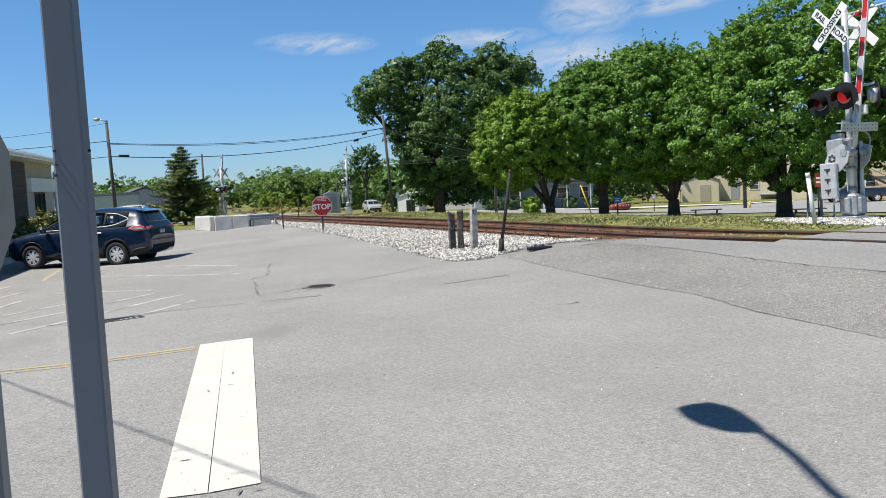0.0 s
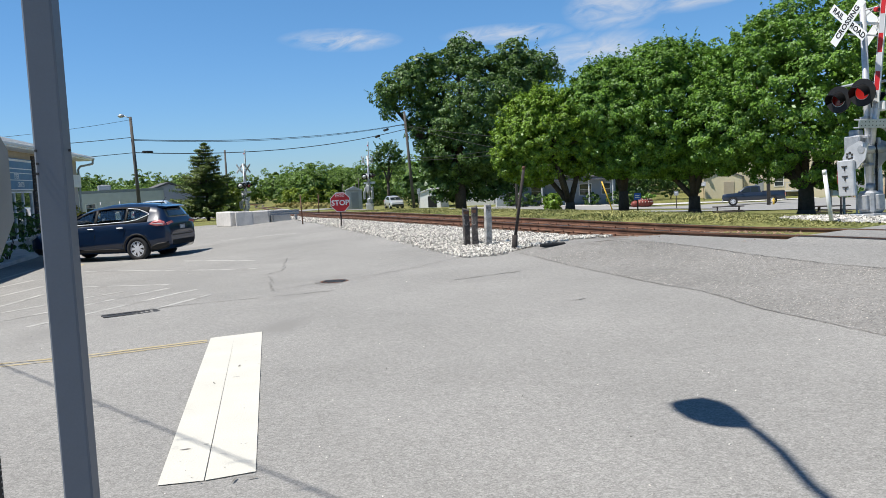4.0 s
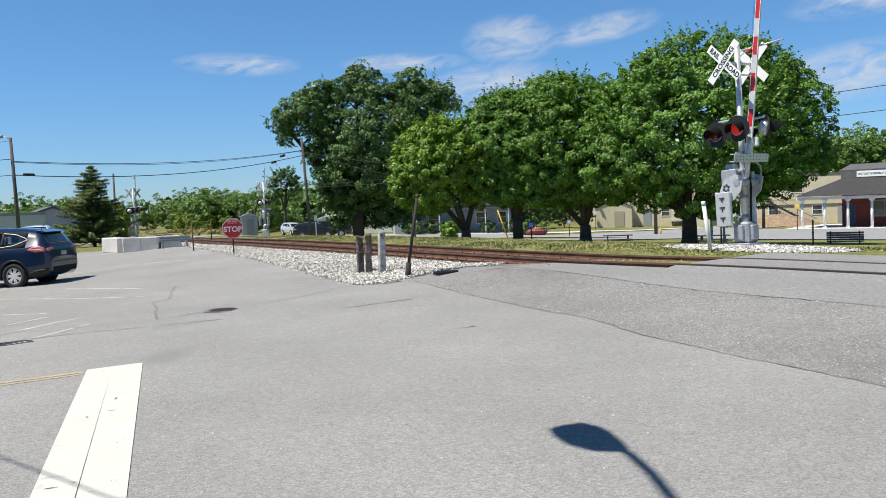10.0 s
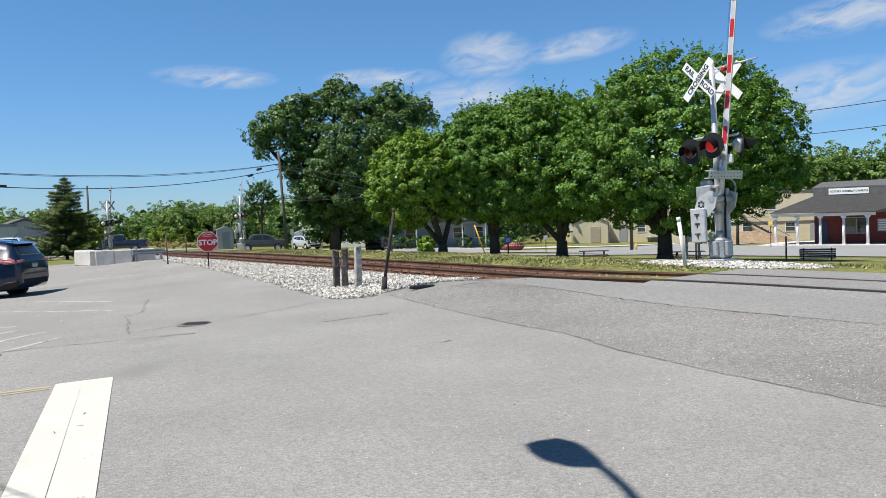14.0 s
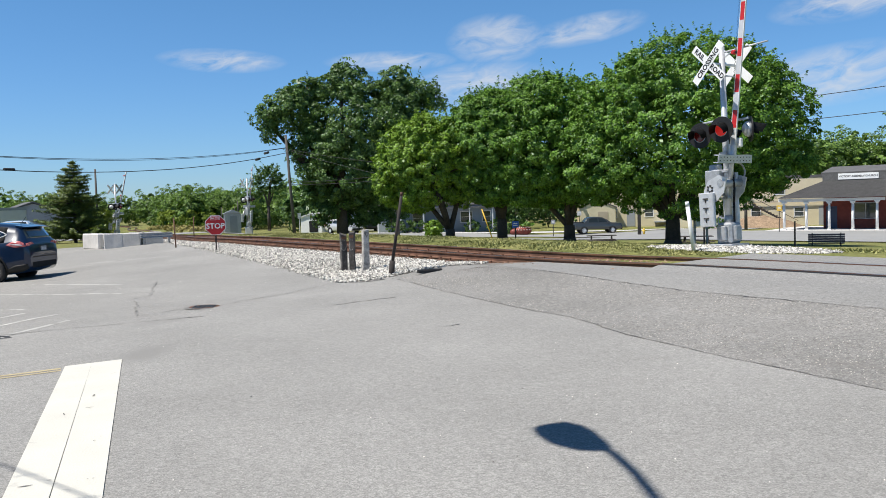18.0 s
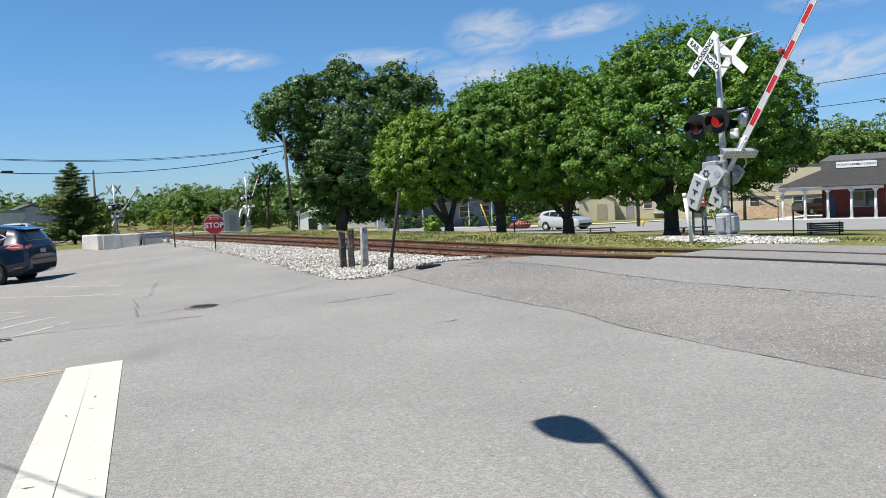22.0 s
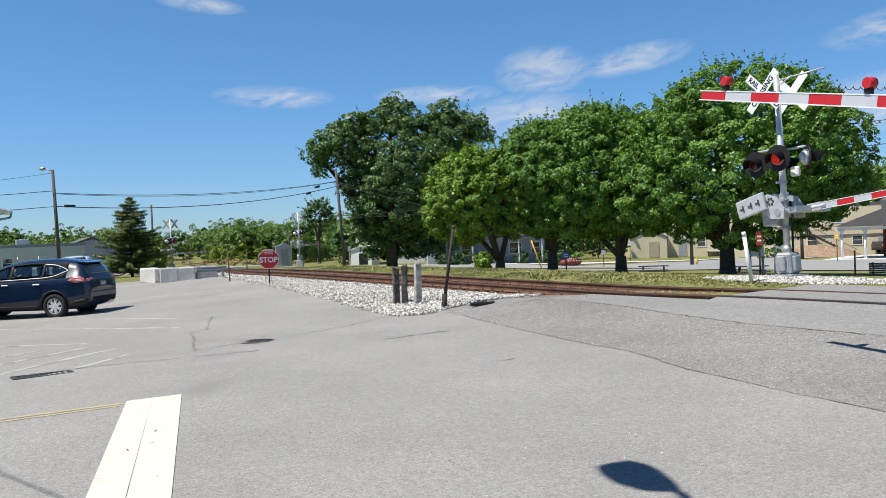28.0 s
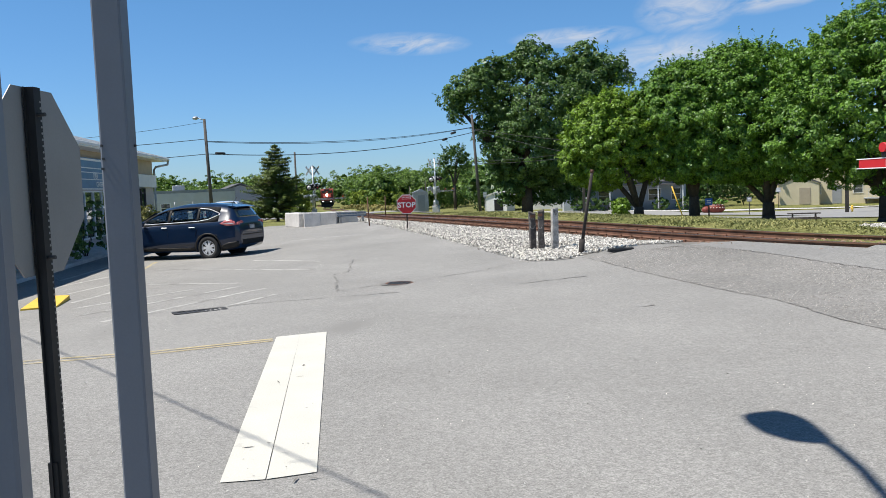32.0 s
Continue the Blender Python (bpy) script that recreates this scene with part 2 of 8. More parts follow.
M = {
    "lot": material("worn_asphalt", (0.256, 0.248, 0.229), 0.9, vary=0.1, scale=0.3, grain=60, grain_amt=0.05, bump=0.4, bump_scale=90, tint=(0.271, 0.263, 0.244), stain=(0.3, 0.61, (0.22, 0.213, 0.197)), speckle=(110, 0.27)),
    "road": material("coarse_asphalt", (0.208, 0.2, 0.183), 0.92, vary=0.09, scale=0.5, grain=38, grain_amt=0.16, bump=0.6, bump_scale=55, tint=(0.231, 0.222, 0.205), stain=(0.4, 0.64, (0.185, 0.172, 0.154)), speckle=(75, 0.32)),
    "approach": material("smooth_asphalt", (0.236, 0.23, 0.215), 0.9, vary=0.06, scale=0.4, grain=45, grain_amt=0.1, bump=0.3, bump_scale=70, speckle=(60, 0.22)),
    "street": material("far_street_asphalt", (0.283, 0.28, 0.266), 0.9, vary=0.07, scale=0.15, grain=8, grain_amt=0.05),
    "grass": material("mown_grass", (0.12, 0.155, 0.04), 0.95, vary=0.3, scale=0.5, grain=9, grain_amt=0.3, tint=(0.2, 0.185, 0.07), spec=0.1, speckle=(16, 0.3), bump=0.8, bump_scale=14),
    # bed under the loose stones: shade of the gaps is put into its colour
    "ballast": material("shaded_gap_ballast", (0.22, 0.205, 0.18), 0.95, vary=0.2, scale=4, grain=14, grain_amt=0.25, bump=0.9, bump_scale=14, island=0.3),
    "stone": material("limestone_pieces", (0.5, 0.475, 0.425), 0.95, vary=0.2, scale=8, island=0.72),
    "rust": material("rusty_steel", (0.13, 0.068, 0.042), 0.75, metal=0.25, vary=0.35, scale=2.5, grain=40, grain_amt=0.15, bump=0.3, tint=(0.16, 0.08, 0.05)),
    "railtop": material("polished_rail_head", (0.32, 0.27, 0.24), 0.35, metal=0.9, vary=0.15, scale=2),
    "tie": material("creosoted_tie", (0.1, 0.068, 0.05), 0.9, vary=0.3, scale=6, grain=30, grain_amt=0.2, rand=0.35, tint=(0.13, 0.085, 0.06)),
    "oldwood": material("grey_weathered_wood", (0.3, 0.285, 0.255), 0.9, vary=0.35, scale=7, grain=30, grain_amt=0.25, bump=0.8, bump_scale=30, tint=(0.42, 0.4, 0.37), stain=(6, 0.6, (0.1, 0.085, 0.07))),
    "darkwood": material("dark_weathered_wood", (0.045, 0.037, 0.033), 0.9, vary=0.3, scale=6, grain=35, grain_amt=0.2, bump=0.5),
    "streakwood": material("streaked_grey_wood", (0.085, 0.076, 0.07), 0.9, vary=0.4, scale=9, grain=35, grain_amt=0.25, bump=0.7, bump_scale=25, stain=(9, 0.58, (0.4, 0.37, 0.33))),
    "white": material("white_paint", (0.78, 0.78, 0.76), 0.6, vary=0.05, scale=4, grain=30, grain_amt=0.04),
    "roadwhite": material("white_road_paint", (0.58, 0.56, 0.49), 0.8, vary=0.05, scale=2, grain=60, grain_amt=0.06, stain=(6, 0.66, (0.42, 0.4, 0.36)), bump=0.3),
    "fadedline": material("faded_line_paint", (0.43, 0.42, 0.39), 0.9, vary=0.18, scale=3, grain=30, grain_amt=0.2, stain=(2.5, 0.5, (0.262, 0.253, 0.233))),
    "yellowline": material("faded_yellow_paint", (0.42, 0.35, 0.21), 0.9, vary=0.15, scale=3, grain=30, grain_amt=0.2, stain=(3, 0.56, (0.262, 0.253, 0.233))),
    "yellow": material("yellow_paint", (0.75, 0.48, 0.06), 0.7, vary=0.1, scale=5),
    "crack": material("dark_crack", (0.05, 0.048, 0.045), 0.95, vary=0.3, scale=5),
    "iron": material("cast_iron", (0.06, 0.058, 0.056), 0.7, metal=0.4, vary=0.25, scale=12, bump=0.3),
    "silver": material("aluminium_paint", (0.56, 0.57, 0.58), 0.42, metal=0.35, vary=0.12, scale=6, grain=40, grain_amt=0.06),
    "galv": material("galvanised_steel", (0.42, 0.43, 0.44), 0.5, metal=0.5, vary=0.18, scale=10, grain=50, grain_amt=0.08),
    "postgrey": material("grey_painted_steel", (0.135, 0.15, 0.175), 0.5, vary=0.05, scale=5, grain=120, grain_amt=0.03),
    "signback": material("bare_aluminium_sheet", (0.27, 0.265, 0.25), 0.55, metal=0.3, vary=0.08, scale=3, grain=90, grain_amt=0.03),
    "black": material("black_paint", (0.018, 0.018, 0.018), 0.5, vary=0.2, scale=8, spec=0.25),
    "rubber": material("black_rubber", (0.02, 0.02, 0.021), 0.85, vary=0.2, scale=10, spec=0.2),
    "red": material("red_sheeting", (0.5, 0.016, 0.02), 0.5, vary=0.06, scale=4),
    "armwhite": material("white_sheeting", (0.5, 0.51, 0.53), 0.5, vary=0.05, scale=4),
    "concrete": material("cast_concrete", (0.56, 0.545, 0.52), 0.92, vary=0.12, scale=2, grain=20, grain_amt=0.1, bump=0.4, bump_scale=25, stain=(1.3, 0.66, (0.3, 0.29, 0.27)), rand=0.08),
    "bark": material("bark", (0.075, 0.06, 0.048), 0.95, vary=0.3, scale=6, grain=20, grain_amt=0.2, bump=0.9, bump_scale=12),
    "pole": material("utility_pole_wood", (0.1, 0.09, 0.08), 0.9, vary=0.2, scale=2, grain=25, grain_amt=0.15),
    "leaf": leaf_material("linden_leaves", (0.172, 0.345, 0.06)),
    "leaf2": leaf_material("linden_leaves_bright", (0.235, 0.405, 0.055)),
    "leafdark": leaf_material("maple_leaves", (0.125, 0.235, 0.07)),
    "needle": leaf_material("spruce_needles", (0.125, 0.19, 0.055), (1.5, 1.3, 0.8)),
    "wood1": leaf_material("far_wood_leaves", (0.175, 0.3, 0.075)),
    "wood2": leaf_material("far_bush_leaves", (0.24, 0.34, 0.05)),
    "tyre": material("tyre_rubber", (0.022, 0.022, 0.022), 0.85, vary=0.2, scale=10),
    "glass": glass_material("tinted_glass"),
    "rim": material("alloy_rim", (0.75, 0.76, 0.77), 0.4, metal=0.2, vary=0.05, scale=8),
    "lampred": glow("lit_red_lamp", (0.6, 0.02, 0.015), 0.32),
    "lensred": material("dark_red_lens", (0.12, 0.008, 0.008), 0.2, vary=0.1, scale=20),
    "cream": material("cream_siding", (0.62, 0.55, 0.38), 0.85, vary=0.06, scale=1.0, grain=12, grain_amt=0.04),
    "brick": material("red_brick_wall", (0.17, 0.04, 0.03), 0.9, vary=0.2, scale=4, grain=20, grain_amt=0.15),
    "shingle": material("grey_shingles", (0.11, 0.108, 0.106), 0.92, vary=0.15, scale=2, grain=9, grain_amt=0.15),
    "bluehouse": material("blue_grey_siding", (0.36, 0.41, 0.46), 0.85, vary=0.06, scale=1, grain=10, grain_amt=0.04),
    "greysiding": material("grey_siding", (0.3, 0.315, 0.33), 0.85, vary=0.08, scale=1, grain=10, grain_amt=0.05),
    "tanwall": material("tan_stucco", (0.42, 0.36, 0.27), 0.9, vary=0.08, scale=2, grain=15, grain_amt=0.05),
    "roofwhite": material("pale_metal_roof", (0.6, 0.6, 0.58), 0.5, metal=0.1, vary=0.06, scale=2),
    "wire": material("black_cable", (0.02, 0.02, 0.022), 0.7, vary=0.1, scale=2),
    "dirt": material("bare_soil", (0.27, 0.19, 0.12), 0.95, vary=0.25, scale=1.5, grain=6, grain_amt=0.2),
    "blue": material("blue_sign_sheeting", (0.03, 0.12, 0.5), 0.5, vary=0.05, scale=5),
    "orange": material("orange_enamel", (0.3, 0.05, 0.028), 0.5, vary=0.12, scale=1.5),
    "redplanter": material("red_glazed_planter", (0.22, 0.045, 0.03), 0.6, vary=0.4, scale=4),
    "headlight": glow("lit_headlight", (1.0, 0.93, 0.8), 12.0),
}
# ---- small builders ----
def empty(name, m, label="", category="", group="", kind=""):
    ob = new(name)
    ob.matrix_basis = m
    ob.empty_display_size = 0.2
    return tagged(ob, label, category, group, kind)


def mesh_of(bm, mat, name="mesh", smooth=False):
    me = bpy.data.meshes.new(name)
    if smooth:
        for f in bm.faces:
            f.smooth = True
    bm.to_mesh(me)
    bm.free()
    for x in (mat if isinstance(mat, (list, tuple)) else [mat]):
        me.materials.append(M[x] if isinstance(x, str) else x)
    return me


def part(name, bm, mat, parent, label="", m=None, smooth=False):
    ob = new(name, mesh_of(bm, mat, name, smooth))
    ob.parent = parent
    if m is not None:
        ob.matrix_basis = m
    return tagged(ob, label)


def share(name, data, parent, m):
    ob = new(name, data)
    ob.parent = parent
    ob.matrix_basis = m
    return ob


def thing(name, bm, mat, m=None, label="", category="", group="", kind="", smooth=False):
    ob = new(name, mesh_of(bm, mat, name, smooth))
    if m is not None:
        ob.matrix_basis = m
    return tagged(ob, label, category, group, kind)


def box(bm, x, y, z, sx, sy, sz, m=None, bev=0.0, mi=0):
    """Adds a box centred at x, y, z; optionally bevelled and turned by m."""
    t = Matrix.Translation((x, y, z)) @ Matrix.Diagonal((sx, sy, sz, 1))
    r = bmesh.ops.create_cube(bm, size=1, matrix=(m @ t) if m is not None else t)
    vs = r["verts"]
    fs = list({f for v in vs for f in v.link_faces})
    for f in fs:
        f.material_index = mi
    if bev:
        es = list({e for v in vs for e in v.link_edges})
        r = bmesh.ops.bevel(bm, geom=es, offset=bev, segments=1, profile=0.5, affect="EDGES")
        for f in r["faces"]:
            f.material_index = mi
    return bm


def cyl(bm, p, q, r1, r2=None, seg=12, mi=0, caps=True):
    """Adds a tapered cylinder from p to q."""
    p, q = Vector(p), Vector(q)
    d = q - p
    if d.length < 1e-6:
        return bm
    m = Matrix.Translation((p + q) / 2) @ d.to_track_quat("Z", "Y").to_matrix().to_4x4()
    r = bmesh.ops.create_cone(bm, cap_ends=caps, segments=seg, radius1=r1, radius2=r1 if r2 is None else r2, depth=d.length, matrix=m)
    for f in {f for v in r["verts"] for f in v.link_faces}:
        f.material_index = mi
        f.smooth = len(f.verts) == 4
    return bm


def ball(bm, x, y, z, r, sub=2, mi=0, scale=(1, 1, 1)):
    o = bmesh.ops.create_icosphere(bm, subdivisions=sub, radius=r, matrix=Matrix.Translation((x, y, z)) @ Matrix.Diagonal((*scale, 1)))
    for f in {f for v in o["verts"] for f in v.link_faces}:
        f.material_index, f.smooth = mi, True
    return bm


def prism(bm, pts, y0, y1, axis="y", mi=0):
    """Extrudes a closed outline of (a, b) pairs along an axis: y (a=x, b=z), x (a=y, b=z) or z (a=x, b=y)."""
    f = {"y": lambda a, b, t: (a, t, b), "x": lambda a, b, t: (t, a, b), "z": lambda a, b, t: (a, b, t)}[axis]
    v0 = [bm.verts.new(f(a, b, y0)) for a, b in pts]
    v1 = [bm.verts.new(f(a, b, y1)) for a, b in pts]
    n = len(pts)
    fs = [bm.faces.new(v0), bm.faces.new(list(reversed(v1)))]
    for i in range(n):
        fs.append(bm.faces.new((v0[(i + 1) % n], v0[i], v1[i], v1[(i + 1) % n])))
    for x in fs:
        x.material_index = mi
    bmesh.ops.recalc_face_normals(bm, faces=fs)
    return bm


def nb():
    return bmesh.new()


def tube(name, pts, r, mat, parent=None, m=None, res=2, **tags):
    """A round cable or pipe along points, made one smooth run of rings."""
    bm, rings = nb(), []
    pts = [Vector(p) for p in pts]
    for i, p in enumerate(pts):
        d = (pts[min(i + 1, len(pts) - 1)] - pts[max(i - 1, 0)]).normalized()
        u = d.cross(Vector((0, 0, 1)) if abs(d.z) < 0.9 else Vector((1, 0, 0))).normalized()
        v = d.cross(u)
        rings.append([bm.verts.new(p + (u * math.cos(k * math.pi / 3) + v * math.sin(k * math.pi / 3)) * r) for k in range(6)])
    for a, b in zip(rings, rings[1:]):
        for k in range(6):
            bm.faces.new((a[k], a[(k + 1) % 6], b[(k + 1) % 6], b[k]))
    bm.faces.new(rings[0])
    bm.faces.new(rings[-1])
    bmesh.ops.recalc_face_normals(bm, faces=bm.faces[:])
    return part(name, bm, mat, parent, m=m) if parent else thing(name, bm, mat, m, **tags)


# ---- the lie of the land ----
TRACK = [(16.5, -6.0), (11.6, 5.0), (7.3, 13.9), (4.65, 17.95), (0.7, 26.2), (-3.3, 34.4), (-7.0, 42.8), (-12.6, 64.0), (-19.0, 90.0), (-30.5, 132.0), (-45.2, 187.2), (-59.5, 241.0), (-95.0, 300.0), (-150.0, 360.0), (-330.0, 480.0), (-560.0, 620.0)]


def smooth_line(pts, n=12):
    p, out = np.array(pts, float), []
    for i in range(len(p) - 1):
        a, b, c, d = p[max(i - 1, 0)], p[i], p[i + 1], p[min(i + 2, len(p) - 1)]
        for k in range(n):
            u = k / n
            out.append(0.5 * (2 * b + (c - a) * u + (2 * a - 5 * b + 4 * c - d) * u * u + (3 * b - a - 3 * c + d) * u ** 3))
    out.append(p[-1])
    return np.array(out)


LINE = smooth_line(TRACK)


def beyond(x, y):
    """Metres from the track's middle, positive on the far side."""
    x, y = np.atleast_1d(np.asarray(x, float)), np.atleast_1d(np.asarray(y, float))
    a, ab = LINE[:-1], LINE[1:] - LINE[:-1]
    px, py = x[:, None] - a[None, :, 0], y[:, None] - a[None, :, 1]
    u = np.clip((px * ab[:, 0] + py * ab[:, 1]) / (ab ** 2).sum(1), 0, 1)
    dx, dy = px - u * ab[:, 0], py - u * ab[:, 1]
    d2 = dx * dx + dy * dy
    k, r = d2.argmin(1), np.arange(len(x))
    return -np.sign(ab[k, 0] * py[r, k] - ab[k, 1] * px[r, k]) * np.sqrt(d2[r, k])


BANK_S = (-60, -14, -7.5, -4.2, -2.2, 2.2, 4.5, 7, 11, 15, 19, 23, 30, 40, 55, 200, 3000)
BANK_Z = (0, 0, 0.02, 0.10, 0.33, 0.36, 0.36, 0.16, -0.13, -0.42, -0.66, -0.88, -1.22, -1.7, -2.2, -2.5, -2.5)


def height(x, y):
    x, y = np.atleast_1d(np.asarray(x, float)), np.atleast_1d(np.asarray(y, float))
    s = beyond(x, y)
    z = np.interp(s, BANK_S, BANK_Z)
    z -= 0.28 * np.clip((-2 - x) / 9, 0, 1) * np.clip((40 - y) / 10, 0, 1) * np.clip((y - 6) / 10, 0, 1) * np.clip((-5 - s) / 4, 0, 1)
    z += np.interp(y, (0, 36, 43, 64, 90, 130, 172, 230), (0, 0, -0.07, -0.65, -1.2, -1.65, -2.5, -3.1)) * np.clip((45 - s) / 30, 0, 1)
    z -= 0.65 * np.exp(-((np.hypot(x, y) - 92) / 8) ** 2 / 2 - ((np.arctan2(x, y) - 0.228) * 92 / 9) ** 2 / 2)
    return z - sunk(s, y)


def sunk(s, y):
    """Outside the road crossing the bed lies lower than the rail heads."""
    return 0.10 * np.clip((y - 17.6) / 1.6, 0, 1) * np.clip((2.9 - np.abs(s)) / 0.7, 0, 1)


def rail_head(x, y):
    return float(height(x, y)[0] + sunk(np.zeros(1), np.atleast_1d(y))[0]) + 0.09


def gz(x, y):
    return float(height(x, y)[0])


def drape(name, outline, mat, lift, step=1.5, label="", category="", kind="structure", parent=None):
    """A flat outline cut by a grid and laid on the land."""
    bm = nb()
    bm.faces.new([bm.verts.new((x, y, 0)) for x, y in outline])
    xs, ys = [p[0] for p in outline], [p[1] for p in outline]
    for lo, hi, no in ((min(xs), max(xs), (1, 0, 0)), (min(ys), max(ys), (0, 1, 0))):
        c = (math.floor(lo / step) + 1) * step
        while c < hi:
            bmesh.ops.bisect_plane(bm, geom=bm.verts[:] + bm.edges[:] + bm.faces[:], plane_co=(c * no[0], c * no[1], 0), plane_no=no)
            c += step
    bm.verts.ensure_lookup_table()
    z = height([v.co.x for v in bm.verts], [v.co.y for v in bm.verts])
    for v, h in zip(bm.verts, z):
        v.co.z = h + lift
    for f in bm.faces:
        if f.normal.z < 0:
            f.normal_flip()
        f.smooth = True
    if parent:
        return part(name, bm, mat, parent, label)
    return thing(name, bm, mat, None, label, category, kind=kind)


def ribbon(name, pts, width, mat, lift, label="", category="", kind="structure", parent=None, step=0.6):
    """A strip of even width along points, laid on the land."""
    p = [Vector(q) for q in pts]
    fine = []
    for a, b in zip(p, p[1:]):
        n = max(1, int((b - a).length / step))
        fine += [a.lerp(b, i / n) for i in range(n)]
    fine.append(p[-1])
    bm, rows = nb(), []
    for i, q in enumerate(fine):
        d = (fine[min(i + 1, len(fine) - 1)] - fine[max(i - 1, 0)]).normalized()
        w = width[0] + (width[1] - width[0]) * i / max(1, len(fine) - 1) if isinstance(width, tuple) else width
        k = max(2, int(w / 1.5) + 1)
        rows.append([bm.verts.new((q.x - d.y * w * (j / (k - 1) - 0.5), q.y + d.x * w * (j / (k - 1) - 0.5), 0)) for j in range(k)] if not isinstance(width, tuple) else
                    [bm.verts.new((q.x - d.y * w * o, q.y + d.x * w * o, 0)) for o in (-0.5, 0.5)])
    for a, b in zip(rows, rows[1:]):
        for j in range(len(a) - 1):
            bm.faces.new((a[j], a[j + 1], b[j + 1], b[j]))
    z = height([v.co.x for v in bm.verts], [v.co.y for v in bm.verts])
    for v, h in zip(bm.verts, z):
        v.co.z = h + lift
    bm.normal_update()
    for f in bm.faces:
        if f.normal.z < 0:
            f.normal_flip()
    if parent:
        return part(name, bm, mat, parent, label)
    return thing(name, bm, mat, None, label, category, kind=kind)
# ---- ground, roads, lot ----
def make_ground():
    def axis(lo, hi):
        out = list(np.arange(lo, hi + 0.1, 1.0))
        step, v = 1.6, hi
        while v < 2500:
            v += step
            out.append(v)
            step *= 1.25
        step, v = 1.6, lo
        while v > -2500:
            v -= step
            out.insert(0, v)
            step *= 1.25
        return np.array(out)
    ax, ay = axis(-34, 60), axis(-6, 110)
    gx, gy = np.meshgrid(ax, ay)
    z = height(gx.ravel(), gy.ravel())
    # the sheet lies a little lower where paving and ballast cover it
    side = beyond(gx.ravel(), gy.ravel())
    z -= 0.09 * np.clip((-1.8 - side) / 0.8, 0, 1) * np.clip((40.5 - gy.ravel()) / 1.0, 0, 1) * np.clip((gx.ravel() + 37) / 2, 0, 1)
    w, n = len(ax), len(ay)
    idx = np.arange(w * n).reshape(n, w)
    quads = np.stack([idx[:-1, :-1], idx[:-1, 1:], idx[1:, 1:], idx[1:, :-1]], -1).reshape(-1, 4)
    me = bpy.data.meshes.new("ground")
    me.from_pydata(np.stack([gx.ravel(), gy.ravel(), z], 1).tolist(), [], quads.tolist())
    me.polygons.foreach_set("use_smooth", [True] * len(me.polygons))
    me.materials.append(M["grass"])
    tagged(new("ground", me), "uneven mown grass ground with dry yellow patches", "ground", kind="structure")


make_ground()
lot = drape("parking_lot", [(-40, -14), (9.6, -14), (7.5, -6), (5.3, 2.5), (4.3, 6.2), (3.63, 8.1), (3.2, 9.5), (2.96, 11.0), (2.46, 12.3), (1.58, 15.02), (0.9, 17.3), (0.7, 17.25), (0.35, 17.2), (-0.1, 17.4), (-0.62, 18.7), (-1.4, 21.2), (-3.45, 26.8), (-5.6, 32.4), (-7.0, 36.0), (-8.3, 42.0), (-13.0, 42.0), (-16.0, 39.0), (-40, 37)],
            "lot", 0.02, 0.75, "pale worn asphalt parking lot with patches", "pavement")
drape("crossing_road", [(0.9, 17.3), (1.58, 15.02), (2.46, 12.3), (2.96, 11.0), (3.2, 9.5), (3.63, 8.1), (4.3, 6.2), (5.3, 2.5), (7.5, -6), (12.5, -6), (9.6, 2.4), (6.4, 9.2), (5.0, 12.0), (4.0, 14.6), (2.95, 17.2), (1.9, 17.9)],
      "road", 0.0205, 0.75, "coarse brownish asphalt road patch before the rails", "road")
drape("crossing_apron", [(2.95, 17.2), (4.0, 14.6), (5.0, 12.0), (6.4, 9.2), (9.6, 2.4), (12.5, -4.5), (15.0, -4.5), (11.0, 4.2), (6.55, 13.45), (3.95, 17.55)],
      "approach", 0.021, 0.75, "smooth asphalt apron along the near rail", "road")
# ---- railway: rails, ties, ballast ----
def along(line):
    """Points, unit directions and running length of a plan line."""
    p = np.array(line, float)
    d = np.gradient(p, axis=0)
    d /= np.hypot(d[:, 0], d[:, 1])[:, None]
    run = np.concatenate([[0], np.cumsum(np.hypot(*np.diff(p, axis=0).T))])
    return p, d, run


def track_at(s):
    p, d, run = along(LINE)
    x, y = np.interp(s, run, p[:, 0]), np.interp(s, run, p[:, 1])
    a, b = np.interp(s, run, d[:, 0]), np.interp(s, run, d[:, 1])
    n = math.hypot(a, b)
    return x, y, a / n, b / n


